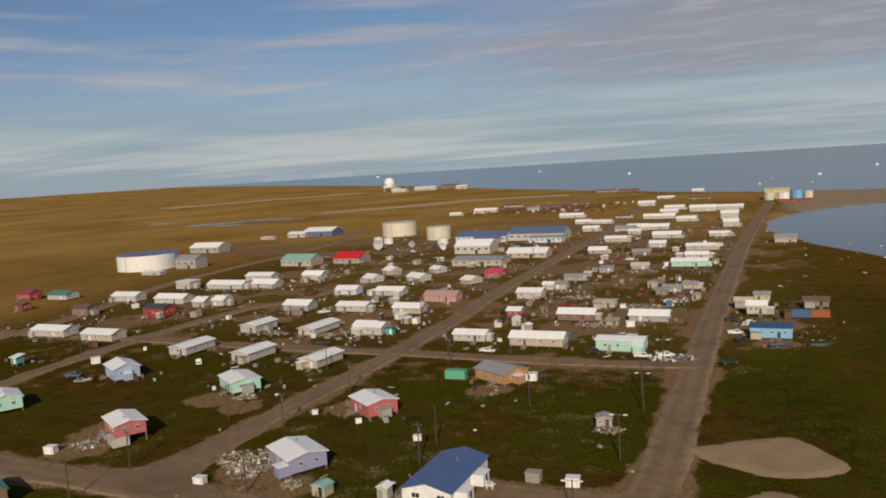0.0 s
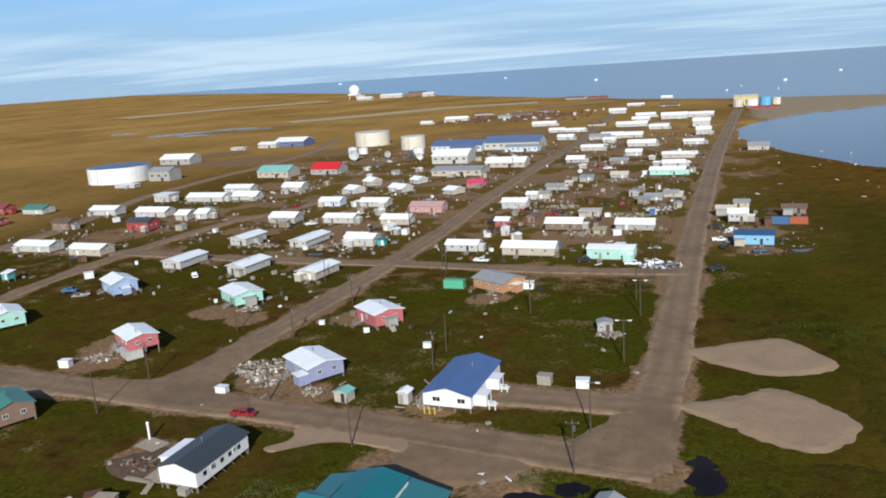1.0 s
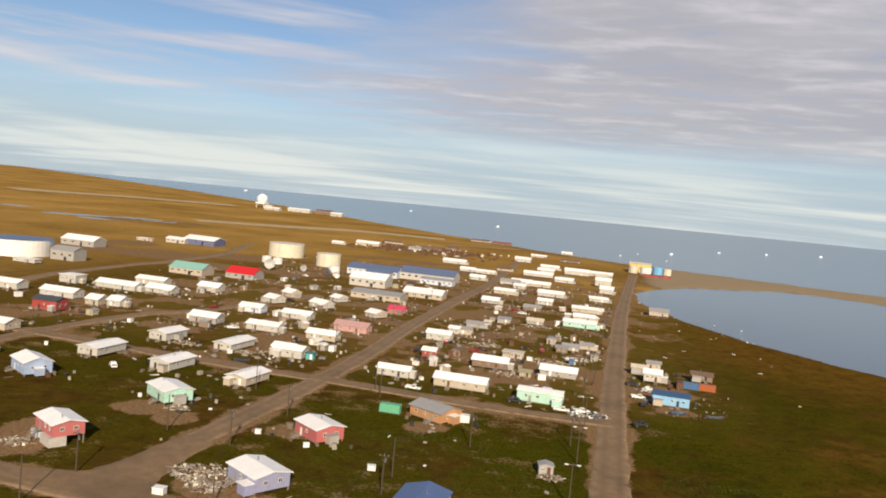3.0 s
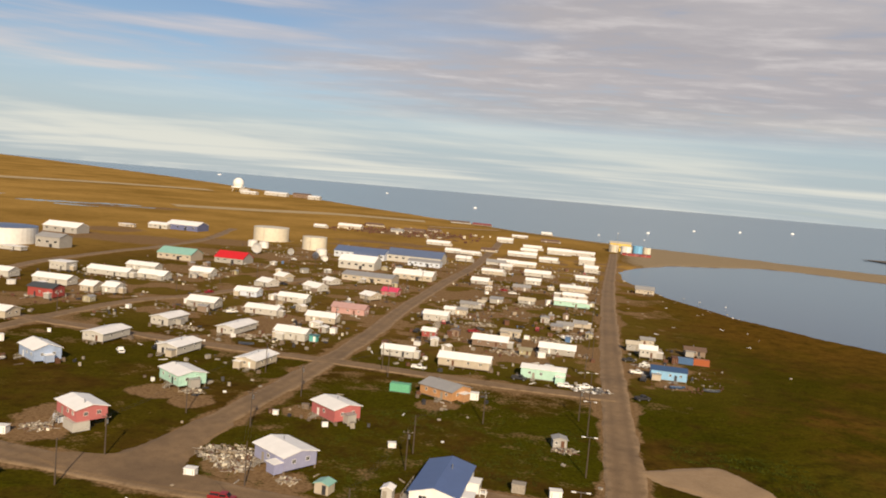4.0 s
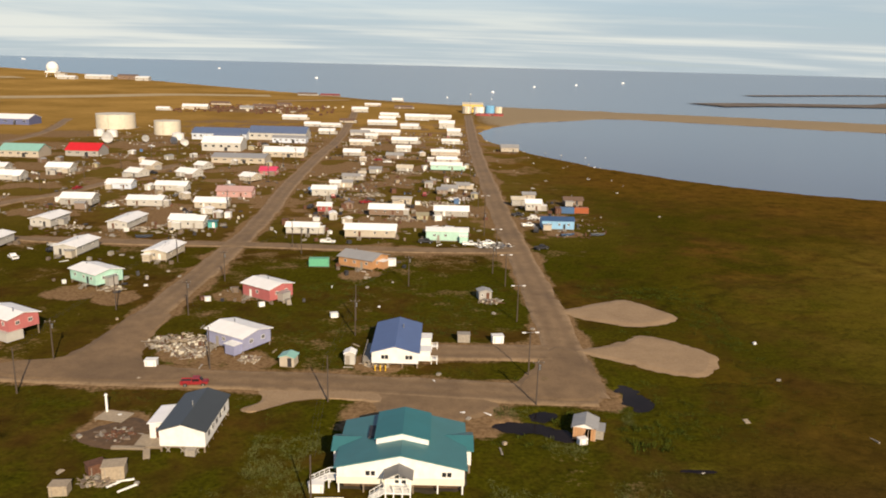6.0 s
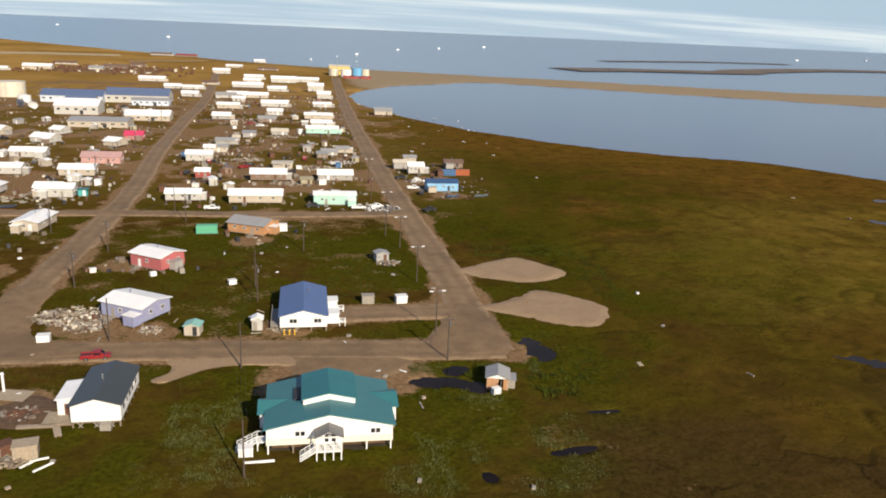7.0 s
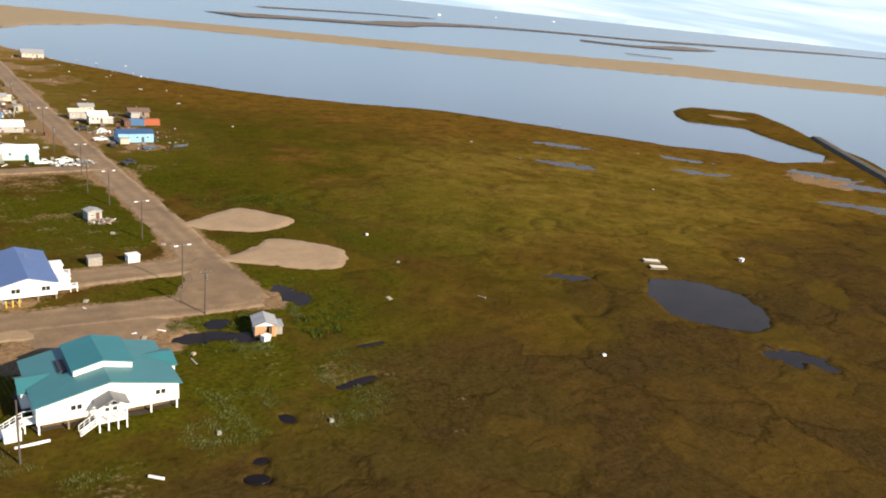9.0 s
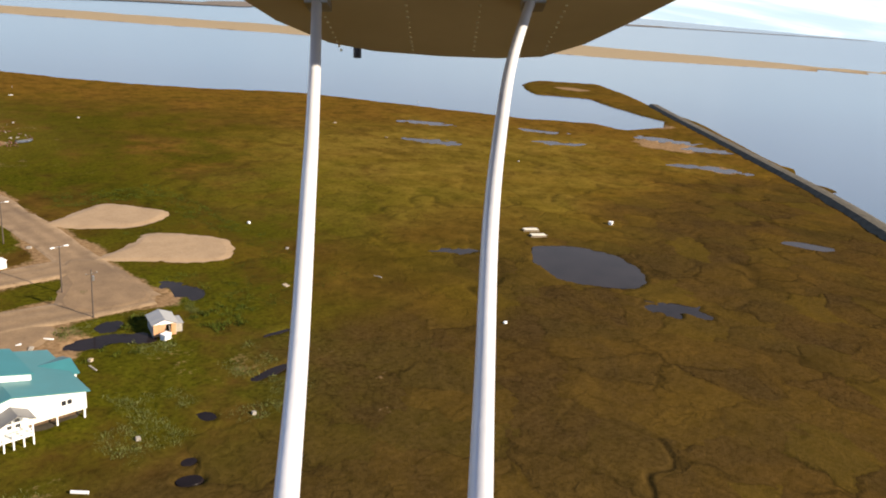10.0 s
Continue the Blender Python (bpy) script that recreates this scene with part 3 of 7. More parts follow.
gold_map = step(-np.hypot((gx - 150) / 125, (gy - 185) / 85) + 0.9 * ragged, -1.25, -0.45) * step(gx, 10, 50)
# brown peat of the near ground, also where vignetting is put into the colour
peat_map = step(-gy - 60 * ragged + 0.12 * np.clip(gx, 0, 150), -104, -66) * step(gx, -40, 6) * (1 - 0.7 * reeds)
peat_map = np.maximum(peat_map, step(-gy - 14 * ragged, -72, -54))
to_street = np.full(gx.shape, 1e9)
for pts_, width_ in STREETS.values():
    to_street = np.minimum(to_street, away(gx, gy, pts_) - width_ / 2)
bare_map = np.clip(town * (0.35 + 0.65 * step(gy, 190, 320)) * step(fbm(gx, gy, 0.06, 4, 33) + 0.03 * step(gy, 260, 420), 0.45, 0.62) + 0.8 * step(-to_street + 4 * (fbm(gx, gy, 0.12, 3, 17) - 0.5), -3.8, 0.6), 0, 1)
coast = np.maximum(step(-np.abs(sea_d), -60, -8) * step(gx, -400, -50), step(-np.abs(sea_d), -420, -300) * step(gx, -30, 20) * (lagoon_d > 0) * (gy > 450 - 0.55 * gx) * (gy > 820 - gx * 0.9))
for yx_, yy_, yr_ in ((-98, 137, 13), (-151, 138, 12), (-157, 150, 11), (-145, 180, 12), (-132, 175, 9), (-101, 181, 9), (-58, 134, 9), (-102, 100, 10), (-52, 107, 16), (-36, 106, 9), (-86, 133, 8), (-70, 206, 9), (2, 300, 16), (4, 272, 10), (30, 545, 14), (288, 168, 24), (255, 124, 12), (-700, 930, 50), (-640, 975, 40), (-280, 975, 95), (-400, 560, 55), (-330, 520, 40), (-350, 610, 45), (-455, 545, 45), (-470, 620, 40), (-270, 545, 35), (345, 214, 22), (455, 345, 18)):
    bare_map = np.maximum(bare_map, 0.95 * step(-np.hypot(gx - yx_, gy - yy_) + 5 * (fbm(gx, gy, 0.2, 3, 19) - 0.5), -yr_, -yr_ * 0.45))
bare_map = np.maximum(bare_map, coast)
rust_map = np.clip(step(-lagoon_d, -130, -10) * (gx > -20) * (1 - 0.8 * step(gx, 300, 345)) + 0.6 * step(fbm(gx, gy, 0.02, 4, 41), 0.45, 0.68) * step(gx, -15, 40) , 0, 1)
rust_map = np.maximum(rust_map, coast)
dry_map = np.clip((step(gy, 520, 800) + step(-gx, 290, 420) + 0.30 * town * step(gy, 225, 300)) * (1 - coast) * (0.55 + 0.9 * (fbm(gx, gy, 0.004, 4, 81) - 0.2)), 0, 1)
layer = ground.data.color_attributes.new("dry", "FLOAT_COLOR", "POINT")
layer.data.foreach_set("color", np.stack([dry_map] * 4, -1).ravel().astype(np.float32))
layer = ground.data.color_attributes.new("openland", "FLOAT_COLOR", "POINT")
layer.data.foreach_set("color", np.stack([np.maximum(step(gx, -8, 14) * (1 - 0.6 * step(gy, 150, 250)), step(-gy, -82, -62))] * 4, -1).ravel().astype(np.float32))
layer = ground.data.color_attributes.new("moor", "FLOAT_COLOR", "POINT")
layer.data.foreach_set("color", np.stack([gold_map, peat_map, marsh, np.ones(gx.shape)], -1).ravel().astype(np.float32))
layer = ground.data.color_attributes.new("sand", "FLOAT_COLOR", "POINT")
layer.data.foreach_set("color", np.stack([coast * 1.0] * 4, -1).ravel().astype(np.float32))
layer = ground.data.color_attributes.new("cover", "FLOAT_COLOR", "POINT")
layer.data.foreach_set("color", np.stack([lush_map, bare_map, rust_map, drains(gx, gy)], -1).ravel().astype(np.float32))
tagged(ground, "green and rust-brown tundra with peat furrows and mossy hollows", "ground", "", "structure")
W_, WA_ = polar(30, 1.05, 110, 2.0)
sea_sheet, _, _ = ring_sheet("water", W_, WA_, water_level, "water")
tagged(sea_sheet, "calm grey-blue sea and lagoon under a cloudy sky", "water", "", "structure")


def smooth_line(pts, step_len=3.0):
    """Catmull-Rom through the points, at even steps."""
    p = [np.array(q, float) for q in pts]
    p = [2 * p[0] - p[1]] + p + [2 * p[-1] - p[-2]]
    out = []
    for a, b, c, d in zip(p, p[1:], p[2:], p[3:]):
        n = max(2, int(np.linalg.norm(c - b) / step_len))
        for s in np.arange(n) / n:
            out.append(0.5 * (2 * b + (c - a) * s + (2 * a - 5 * b + 4 * c - d) * s**2 + (3 * b - a - 3 * c + d) * s**3))
    return np.array(out + [p[-2]])


def street(name, pts, width, z, label, material="gravel_road"):
    """A raised gravel street: crowned, with wheel ruts, soft shoulders and an uneven edge."""
    line = smooth_line(pts)
    d = np.gradient(line, axis=0)
    d /= np.linalg.norm(d, axis=1)[:, None]
    side = np.stack([d[:, 1], -d[:, 0]], -1)
    bm, rows, tint = bmesh.new(), [], []
    fan = ((-0.56, -0.35, 1, 0), (-0.49, -0.06, 1, 0), (-0.42, 0.05, 0.8, 0), (-0.30, 0.0, 0.1, 0.5), (-0.22, -0.05, 0, 1), (-0.12, 0.0, 0.15, 0.3), (0, 0.03, 0.3, 0), (0.12, 0.0, 0.15, 0.3),
           (0.22, -0.05, 0, 1), (0.30, 0.0, 0.1, 0.5), (0.42, 0.05, 0.8, 0), (0.49, -0.06, 1, 0), (0.56, -0.35, 1, 0))
    fray = 0.9 * (fbm(line[:, 0], line[:, 1], 0.42, 3, 44) - 0.5)
    along_ = np.arange(len(line)) * 3.0
    wander_l, wander_r = (2.2 * (fbm(along_, np.full(len(line), width * q), 0.09, 4, 3) - 0.5) for q in (1, 9))
    lift_ = rise(np.hypot(line[:, 0] + 40, line[:, 1] + 10))
    for i, (p, s) in enumerate(zip(line, side)):
        jl, jr = wander_l[i], wander_r[i]
        row = []
        for f, dz, edge, rut in fan:
            off = f * width + (jl if f < -0.35 else jr if f > 0.35 else 0)
            q = p + s * off
            if abs(f) > 0.45:
                q = q + s * (fray[i] if f > 0 else fray[-i - 1])
            row.append(bm.verts.new((q[0], q[1], z + dz + lift_[i])))
            tint.append((edge, rut, 0, 1))
        rows.append(row)
    for a, b in zip(rows, rows[1:]):
        for j in range(len(a) - 1):
            bm.faces.new((a[j], b[j], b[j + 1], a[j + 1]))
    ob = solo(name, bm, material, Matrix(), label, "road", "", "structure", True)
    marks = ob.data.color_attributes.new("lane", "FLOAT_COLOR", "POINT")
    marks.data.foreach_set("color", np.array(tint, np.float32).ravel())
    return ob


for n_, (key_, (pts_, width_)) in enumerate(STREETS.items()):
    street("road_" + key_, pts_, width_, 0.16 + 0.018 * n_, "brown-grey gravel road with pale worn shoulders")


def patch(name, pts, z, material, label, category, skirt=2.4, wobble=0.9):
    """A low spread of gravel or still water with a soft, frayed edge."""
    pts = list(pts)
    line = smooth_line(pts + pts[:1], 0.8)[:-1]
    c = line.mean(0)
    z = z + rise(np.array([np.hypot(c[0] + 40, c[1] + 10)]))[0]
    bm = bmesh.new()
    outer, inner = [], []
    for q in line:
        w = wobble * (fbm(np.array([q[0]]), np.array([q[1]]), 0.45, 4, 7)[0] - 0.5) * 2.4
        e = (q - c) / np.linalg.norm(q - c)
        o, n = q + e * (w + skirt * 0.35), q + e * (0.4 * w - skirt * 0.65)
        outer.append(bm.verts.new((o[0], o[1], z - 0.28)))
        inner.append(bm.verts.new((n[0], n[1], z)))
    for i in range(len(line)):
        j = (i + 1) % len(line)
        bm.faces.new((outer[i], outer[j], inner[j], inner[i]))
    bm.faces.new(inner)
    bmesh.ops.triangulate(bm, faces=[f for f in bm.faces if len(f.verts) > 4])
    return solo(name, bm, material, Matrix(), label, category, "", "structure")


patch("gravel_pad", [(-14, 173), (-4, 178.5), (6, 184), (12.5, 178), (17, 169.5), (8, 163), (-3, 165)], 0.24, "pad_gravel", "pale sandy gravel pad spread on wet tundra", "gravel pad")
patch("gravel_pad", [(-14, 143), (-3, 148.5), (5, 154.5), (13, 149), (18, 142), (15.5, 133.8), (10.5, 129.5), (1.5, 134), (-6, 139)], 0.24, "pad_gravel", "larger pale sandy gravel pad beside the road", "gravel pad")
patch("gravel_pad", [(-58, 119), (-46, 118.5), (-36, 117), (-33, 112), (-39, 106), (-50, 104), (-56, 108), (-57, 113)], 0.20, "gravel_road", "brown gravel parking apron beside the road", "gravel pad")
patch("gravel_pad", [(-80, 117.4), (-66, 118.2), (-50, 117.4), (-38, 115.6), (-34, 112.6), (-42, 111.2), (-55, 112.8), (-66, 114.2), (-73, 112.4), (-79, 107.5), (-81.5, 108.5), (-79, 113)], 0.19, "pad_gravel", "pale worn verge and path beside the front road", "gravel pad", 1.6, 1.0)
patch("gravel_pad", [(-143, 124), (-136, 128.4), (-128.5, 130.6), (-124.6, 136), (-123, 150), (-122.2, 162), (-113.6, 162), (-112.6, 148), (-111.2, 136), (-107, 129.5), (-98, 126.5), (-95, 121), (-110, 119), (-128, 119.5)], 0.29, "gravel_road", "wide brown gravel junction worn by turning wheels", "gravel pad")
patch("gravel_pad", [(-24, 132), (-20.5, 142), (-17, 146), (-12.5, 142), (-11.6, 132), (-11.6, 122), (-13, 116.4), (-20, 115), (-27, 117), (-29, 122)], 0.29, "gravel_road", "wide gravel corner at the end of two roads", "gravel pad")
patch("bog_pond", [(86.7, 98.5), (97, 92), (101, 81), (97, 71), (89, 64), (82, 63.5), (75, 70), (71, 78), (76, 90)], -0.30, "bog_water", "dark still bog pond with a peat edge", "pond", 0.3, 0.3)
for n_, (cx_, cy_, rx_, ry_, turn_) in enumerate(POOLS):
    c_, s_ = math.cos(radians(turn_)), math.sin(radians(turn_))
    patch("bog_pond", [(cx_ + 1.55 * (rx_ * math.cos(a) * c_ - ry_ * math.sin(a) * s_), cy_ + 1.55 * (rx_ * math.cos(a) * s_ + ry_ * math.sin(a) * c_)) for a in np.linspace(0, 2 * math.pi, 14)[:-1]],
          -0.31 + 0.005 * n_, "bog_water", "small dark bog pool between mossy banks", "pond", 0.2, 0.2)


def dyke(pts):
    """An earth bank along the lagoon: steep sides and a flat trodden crown."""
    line = smooth_line(pts, 6.0)
    d = np.gradient(line, axis=0)
    d /= np.linalg.norm(d, axis=1)[:, None]
    side = np.stack([d[:, 1], -d[:, 0]], -1)
    bm, rows = bmesh.new(), []
    for i, (p, s) in enumerate(zip(line, side)):
        j = 0.5 * (fbm(np.array([i * 6.0]), np.array([3.0]), 0.04, 3, 3)[0] - 0.5)
        rows.append([bm.verts.new((*(p + s * (f + j)), z + j * 0.6)) for f, z in ((-8.5, -1.1), (-5.6, 0.1), (-2.2, 1.45), (0, 1.6), (2.6, 1.45), (5.4, -0.5))])
    for a, b in zip(rows, rows[1:]):
        for j in range(5):
            bm.faces.new((a[j], b[j], b[j + 1], a[j + 1]))
    solo("dyke", bm, "dyke_stone", Matrix(), "long dark stone-faced dyke between tundra and lagoon", "dyke", "", "structure")


dyke(DYKE)


def zat(x, y):
    return float(rise(np.array([math.hypot(x + 40, y + 10)]))[0])


street("runway", [(-1345, 1415), (-1205, 1645), (-1020, 1800)], 110, 0.5, "long pale gravel airstrip across the tundra", "runway_gravel")
street("runway_apron", [(-683, 1075), (-586, 1160), (-490, 1275), (-340, 1318)], 60, 0.5, "pale gravel strip across the tundra", "runway_gravel")
street("road_airport", [(-300, 1170), (-240, 1215), (-200, 1250)], 14, 0.5, "pale gravel track near the shore", "pad_gravel")


# ---- houses ----
def gable(bm, w, d, z, up, over, thick, along="x"):
    """A pitched roof slab of real thickness over a w by d plan, with its ridge along x or y."""
    hx, hy = w / 2 + over, d / 2 + over
    if along == "x":
        sec = [(-hy, z - over * 2 * up / d), (0, z + up), (hy, z - over * 2 * up / d)]
        ends = (-hx, hx)
        place = lambda e, s, q: (e, s, q)
    else:
        sec = [(-hx, z - over * 2 * up / w), (0, z + up), (hx, z - over * 2 * up / w)]
        ends = (-hy, hy)
        place = lambda e, s, q: (s, e, q)
    rows = []
    for e in ends:
        rows.append([bm.verts.new(place(e, s, q)) for s, q in sec] + [bm.verts.new(place(e, s, q + thick)) for s, q in sec])
    a, b = rows
    for i, j in ((0, 1), (1, 2), (4, 3), (5, 4)):
        bm.faces.new((a[i], a[j], b[j], b[i]))
    for i, j in ((0, 3), (2, 5)):
        bm.faces.new((a[i], a[j], b[j], b[i]))
    for r in rows:
        bm.faces.new((r[0], r[1], r[4], r[3]))
        bm.faces.new((r[1], r[2], r[5], r[4]))


def prism(bm, w, d, z0, z1, up, along="x"):
    """Walls with pitched gable ends."""
    hx, hy = w / 2, d / 2
    lo = [bm.verts.new(p) for p in ((-hx, -hy, z0), (hx, -hy, z0), (hx, hy, z0), (-hx, hy, z0))]
    hi = [bm.verts.new(p) for p in ((-hx, -hy, z1), (hx, -hy, z1), (hx, hy, z1), (-hx, hy, z1))]
    bm.faces.new(lo[::-1])
    if along == "x":
        a, b = bm.verts.new((-hx, 0, z1 + up)), bm.verts.new((hx, 0, z1 + up))
        bm.faces.new((lo[0], lo[1], hi[1], hi[0]))
        bm.faces.new((lo[2], lo[3], hi[3], hi[2]))
        bm.faces.new((lo[1], lo[2], hi[2], b, hi[1]))
        bm.faces.new((lo[3], lo[0], hi[0], a, hi[3]))
        bm.faces.new((hi[0], hi[1], b, a))
        bm.faces.new((hi[2], hi[3], a, b))
    else:
        a, b = bm.verts.new((0, -hy, z1 + up)), bm.verts.new((0, hy, z1 + up))
        bm.faces.new((lo[1], lo[2], hi[2], hi[1]))
        bm.faces.new((lo[3], lo[0], hi[0], hi[3]))
        bm.faces.new((lo[0], lo[1], hi[1], a, hi[0]))
        bm.faces.new((lo[2], lo[3], hi[3], b, hi[2]))
        bm.faces.new((hi[1], hi[2], b, a))
        bm.faces.new((hi[3], hi[0], a, b))


def window(parent, side, off, z, w, h, hw, hd, trim="white_paint"):
    """A framed pane on one of the four sides of a plan of half sizes hw, hd."""
    t = 0.07
    fr, gl = bmesh.new(), bmesh.new()
    cuts = ((-w / 2, -w / 2 + t, 0, h), (w / 2 - t, w / 2, 0, h), (-w / 2 + t, w / 2 - t, 0, t), (-w / 2 + t, w / 2 - t, h - t, h), (-t / 2, t / 2, t, h - t))

    def lay(bm, a, b, z0, z1, n0, n1):
        if side == "s":
            box(bm, off + a, off + b, -hd - n1, -hd - n0, z + z0, z + z1)
        elif side == "n":
            box(bm, off + a, off + b, hd + n0, hd + n1, z + z0, z + z1)
        elif side == "e":
            box(bm, hw + n0, hw + n1, off + a, off + b, z + z0, z + z1)
        else:
            box(bm, -hw - n1, -hw - n0, off + a, off + b, z + z0, z + z1)

    for a, b, z0, z1 in cuts:
        lay(fr, a, b, z0, z1, 0.003, 0.06)
    lay(gl, -w / 2 + 0.03, w / 2 - 0.03, 0.03, h - 0.03, 0.003, 0.028)
    f = part("window", fr, trim, parent)
    part("pane", gl, "window_glass", f)


def stairs(parent, x, y, z, w, run, steps, mat="old_timber", rail=True):
    """A flight that goes down towards -y from a landing at height z, with stringers and handrails."""
    fl = bmesh.new()
    for i in range(steps):
        zz, yy = z * (1 - (i + 1) / (steps + 1)), y - run * (i + 0.5) / steps
        box(fl, x - w / 2, x + w / 2, yy - run / steps * 0.5, yy + run / steps * 0.45, zz - 0.05, zz)
    st = part("stairs", fl, mat, parent)
    for s in (-1, 1):
        bm = bmesh.new()
        xx = x + s * (w / 2 + 0.04)
        rod(bm, (xx, y, z - 0.1), (xx, y - run, 0.05), 0.07)
        if rail:
            rod(bm, (xx, y, z + 0.95), (xx, y - run, 1.0), 0.05)
            for q in (0.05, 0.5, 0.95):
                rod(bm, (xx, y - run * q, z * (1 - q)), (xx, y - run * q, z * (1 - q) + 0.97), 0.045)
        part("handrail", bm, mat, st)


KINDS = {"bright": "white", "white": "white", "cream": "cream", "grey": "weathered grey", "blue": "blue", "paleblue": "pale blue", "lavender": "lavender blue", "red": "red", "pink": "pink-red",
         "rose": "faded rose", "brown": "brown", "mint": "mint green", "teal": "teal", "khaki": "khaki", "orange": "orange", "skyblue": "sky blue", "butter": "butter yellow",
         "dark": "dark", "green": "green", "darkred": "dark red", "seagreen": "sea green"}


def house(x, y, w, d, h, wall, roof, rot=0.0, kind="gable", along=None, up=None, stilt=None, over=0.5, wins="s", name="house", label=None, porch=None, group="village houses"):
    """A timber house on short posts: walls, roof, posts, windows, door, steps, and a flue."""
    rnd = random.Random(int(x * 13 + y * 7))
    far = y > 430
    stilt = stilt if stilt is not None else rnd.uniform(0.5, 0.95)
    along = along or ("x" if w >= d * 0.85 else "y")
    up = up if up is not None else (0.23 * (d if along == "x" else w) * rnd.uniform(0.75, 1.1) if kind == "gable" else 0.0)
    shape = {"gable": "", "flat": " flat", "shed": " sloping"}[kind]
    label = label or f"{KINDS[wall]} timber house on posts with {KINDS[roof]}{shape} roof"
    ho = thing(name, x, y, zat(x, y), rot, label, "house" if name == "house" else name.replace("_", " "), group)
    z0, z1, hw, hd = stilt, h, w / 2, d / 2
    bm = bmesh.new()
    if kind == "gable":
        prism(bm, w, d, z0, z1, up, along)
    else:
        box(bm, -hw, hw, -hd, hd, z0, z1)
    part("wall", bm, "siding_" + wall, ho)
    bm = bmesh.new()
    if kind == "gable":
        gable(bm, w, d, z1 + 0.03, up, over, 0.16, along)
    elif kind == "flat":
        box(bm, -hw - over, hw + over, -hd - over, hd + over, z1, z1 + 0.22)
    else:
        vs = [bm.verts.new((sx * (hw + over), sy * (hd + over), z1 + 0.02 + (0.7 if sy > 0 else 0) + t)) for t in (0, 0.14) for sx, sy in ((-1, -1), (1, -1), (1, 1), (-1, 1))]
        for f in ((3, 2, 1, 0), (4, 5, 6, 7), (0, 1, 5, 4), (1, 2, 6, 5), (2, 3, 7, 6), (3, 0, 4, 7)):
            bm.faces.new([vs[i] for i in f])
        wedge = bmesh.new()
        q = [wedge.verts.new(p) for p in ((-hw, -hd, z1), (hw, -hd, z1), (hw, hd, z1), (-hw, hd, z1), (-hw, hd, z1 + 0.7), (hw, hd, z1 + 0.7))]
        for f in ((0, 1, 5, 4), (2, 3, 4, 5), (0, 4, 3), (1, 2, 5), (3, 2, 1, 0)):
            wedge.faces.new([q[i] for i in f])
        part("gable_wall", wedge, "siding_" + wall, ho)
    part("roof", bm, "roofing_" + roof, ho)
    over = max(over, 0.35)
    cols = max(2, int(w / 4.5) + 1)
    for sy in (-1, 1):
        for i in range(cols):
            px = -hw + 0.2 + (w - 0.4) * i / (cols - 1)
            boxpart("post", "timber", ho, px - 0.13, px + 0.13, sy * (hd - 0.2) - 0.13, sy * (hd - 0.2) + 0.13, -0.5, z0)
    if not far:
        boxpart("floor_beam", "timber", ho, -hw + 0.1, hw - 0.1, -hd + 0.06, -hd + 0.3, z0 - 0.28, z0 - 0.003)
    wz = z0 + 0.42 * (z1 - z0)
    wh = min(0.95, 0.36 * (z1 - z0))
    spots = [s for s in (-0.3, rnd.uniform(-0.05, 0.1), 0.33) if w > 6.5][: rnd.choice((2, 3))] or [-0.25, 0.25]
    door_at = hw * 0.38 if rnd.random() < 0.5 else -hw * 0.42
    for s in spots:
        if wins and abs(s * w - door_at) > 1.2 and w > 3.5:
            window(ho, "s", s * w, wz, 0.95 if w > 6.5 else 0.7, wh, hw, hd)
    if d > 4 and not far:
        for s in (-0.2, 0.22):
            window(ho, "e", s * d, wz, 1.0, wh, hw, hd)
    if wins:
        dr = bmesh.new()
        box(dr, door_at - 0.45, door_at + 0.45, -hd - 0.05, -hd - 0.003, z0 + 0.02, min(z0 + 2.0, z1 - 0.1))
        part("door", dr, rnd.choice(("old_timber", "white_paint", "dark_paint", "rust")), ho)
    if stilt > 0.35 and w > 3.5 and porch is None:
        lan = bmesh.new()
        box(lan, door_at - 0.8, door_at + 0.8, -hd - 1.3, -hd - 0.06, z0 - 0.12, z0 - 0.02)
        for sx in (-0.7, 0.7):
            box(lan, door_at + sx - 0.06, door_at + sx + 0.06, -hd - 1.25, -hd - 1.13, -0.4, z0 - 0.12)
        part("landing", lan, "old_timber", ho)
        if not far:
            stairs(ho, door_at, -hd - 1.3, z0, 1.1, 1.4, 4)
    if porch is None and w > 6 and rnd.random() < 0.75:
        # an entry or store built on to the front or the end
        pw, pd, ph = rnd.uniform(2.2, 3.6), rnd.uniform(1.8, 2.6), z0 + rnd.uniform(1.9, 2.2)
        if rnd.random() < 0.5:
            px = (hw - pw / 2 - 0.3) * (-1 if door_at > 0 else 1)
            arctic_porch(ho, px - pw / 2, px + pw / 2, -hd - pd, -hd - 0.004, z0 * 0.6, ph, rnd.choice((wall, "grey", "cream", "brown")), rnd.choice((roof, "white", "grey")))
        else:
            arctic_porch(ho, hw + 0.004, hw + pd, -pw / 2, pw / 2, z0 * 0.6, ph, rnd.choice((wall, "grey", "cream")), rnd.choice((roof, "white", "grey")))
    if kind == "gable" and w > 5:
        bm = bmesh.new()
        fx = rnd.uniform(-0.3, 0.3) * (w if along == "x" else 0.5 * w)
        fy = rnd.uniform(-0.12, 0.12) * d
        cyl(bm, fx, fy, z1 + up * 0.4, z1 + up + 0.75, 0.12, None, 8)
        cyl(bm, fx, fy, z1 + up + 0.75, z1 + up + 0.88, 0.2, 0.08, 8)
        part("flue", bm, "steel", ho)
    return ho


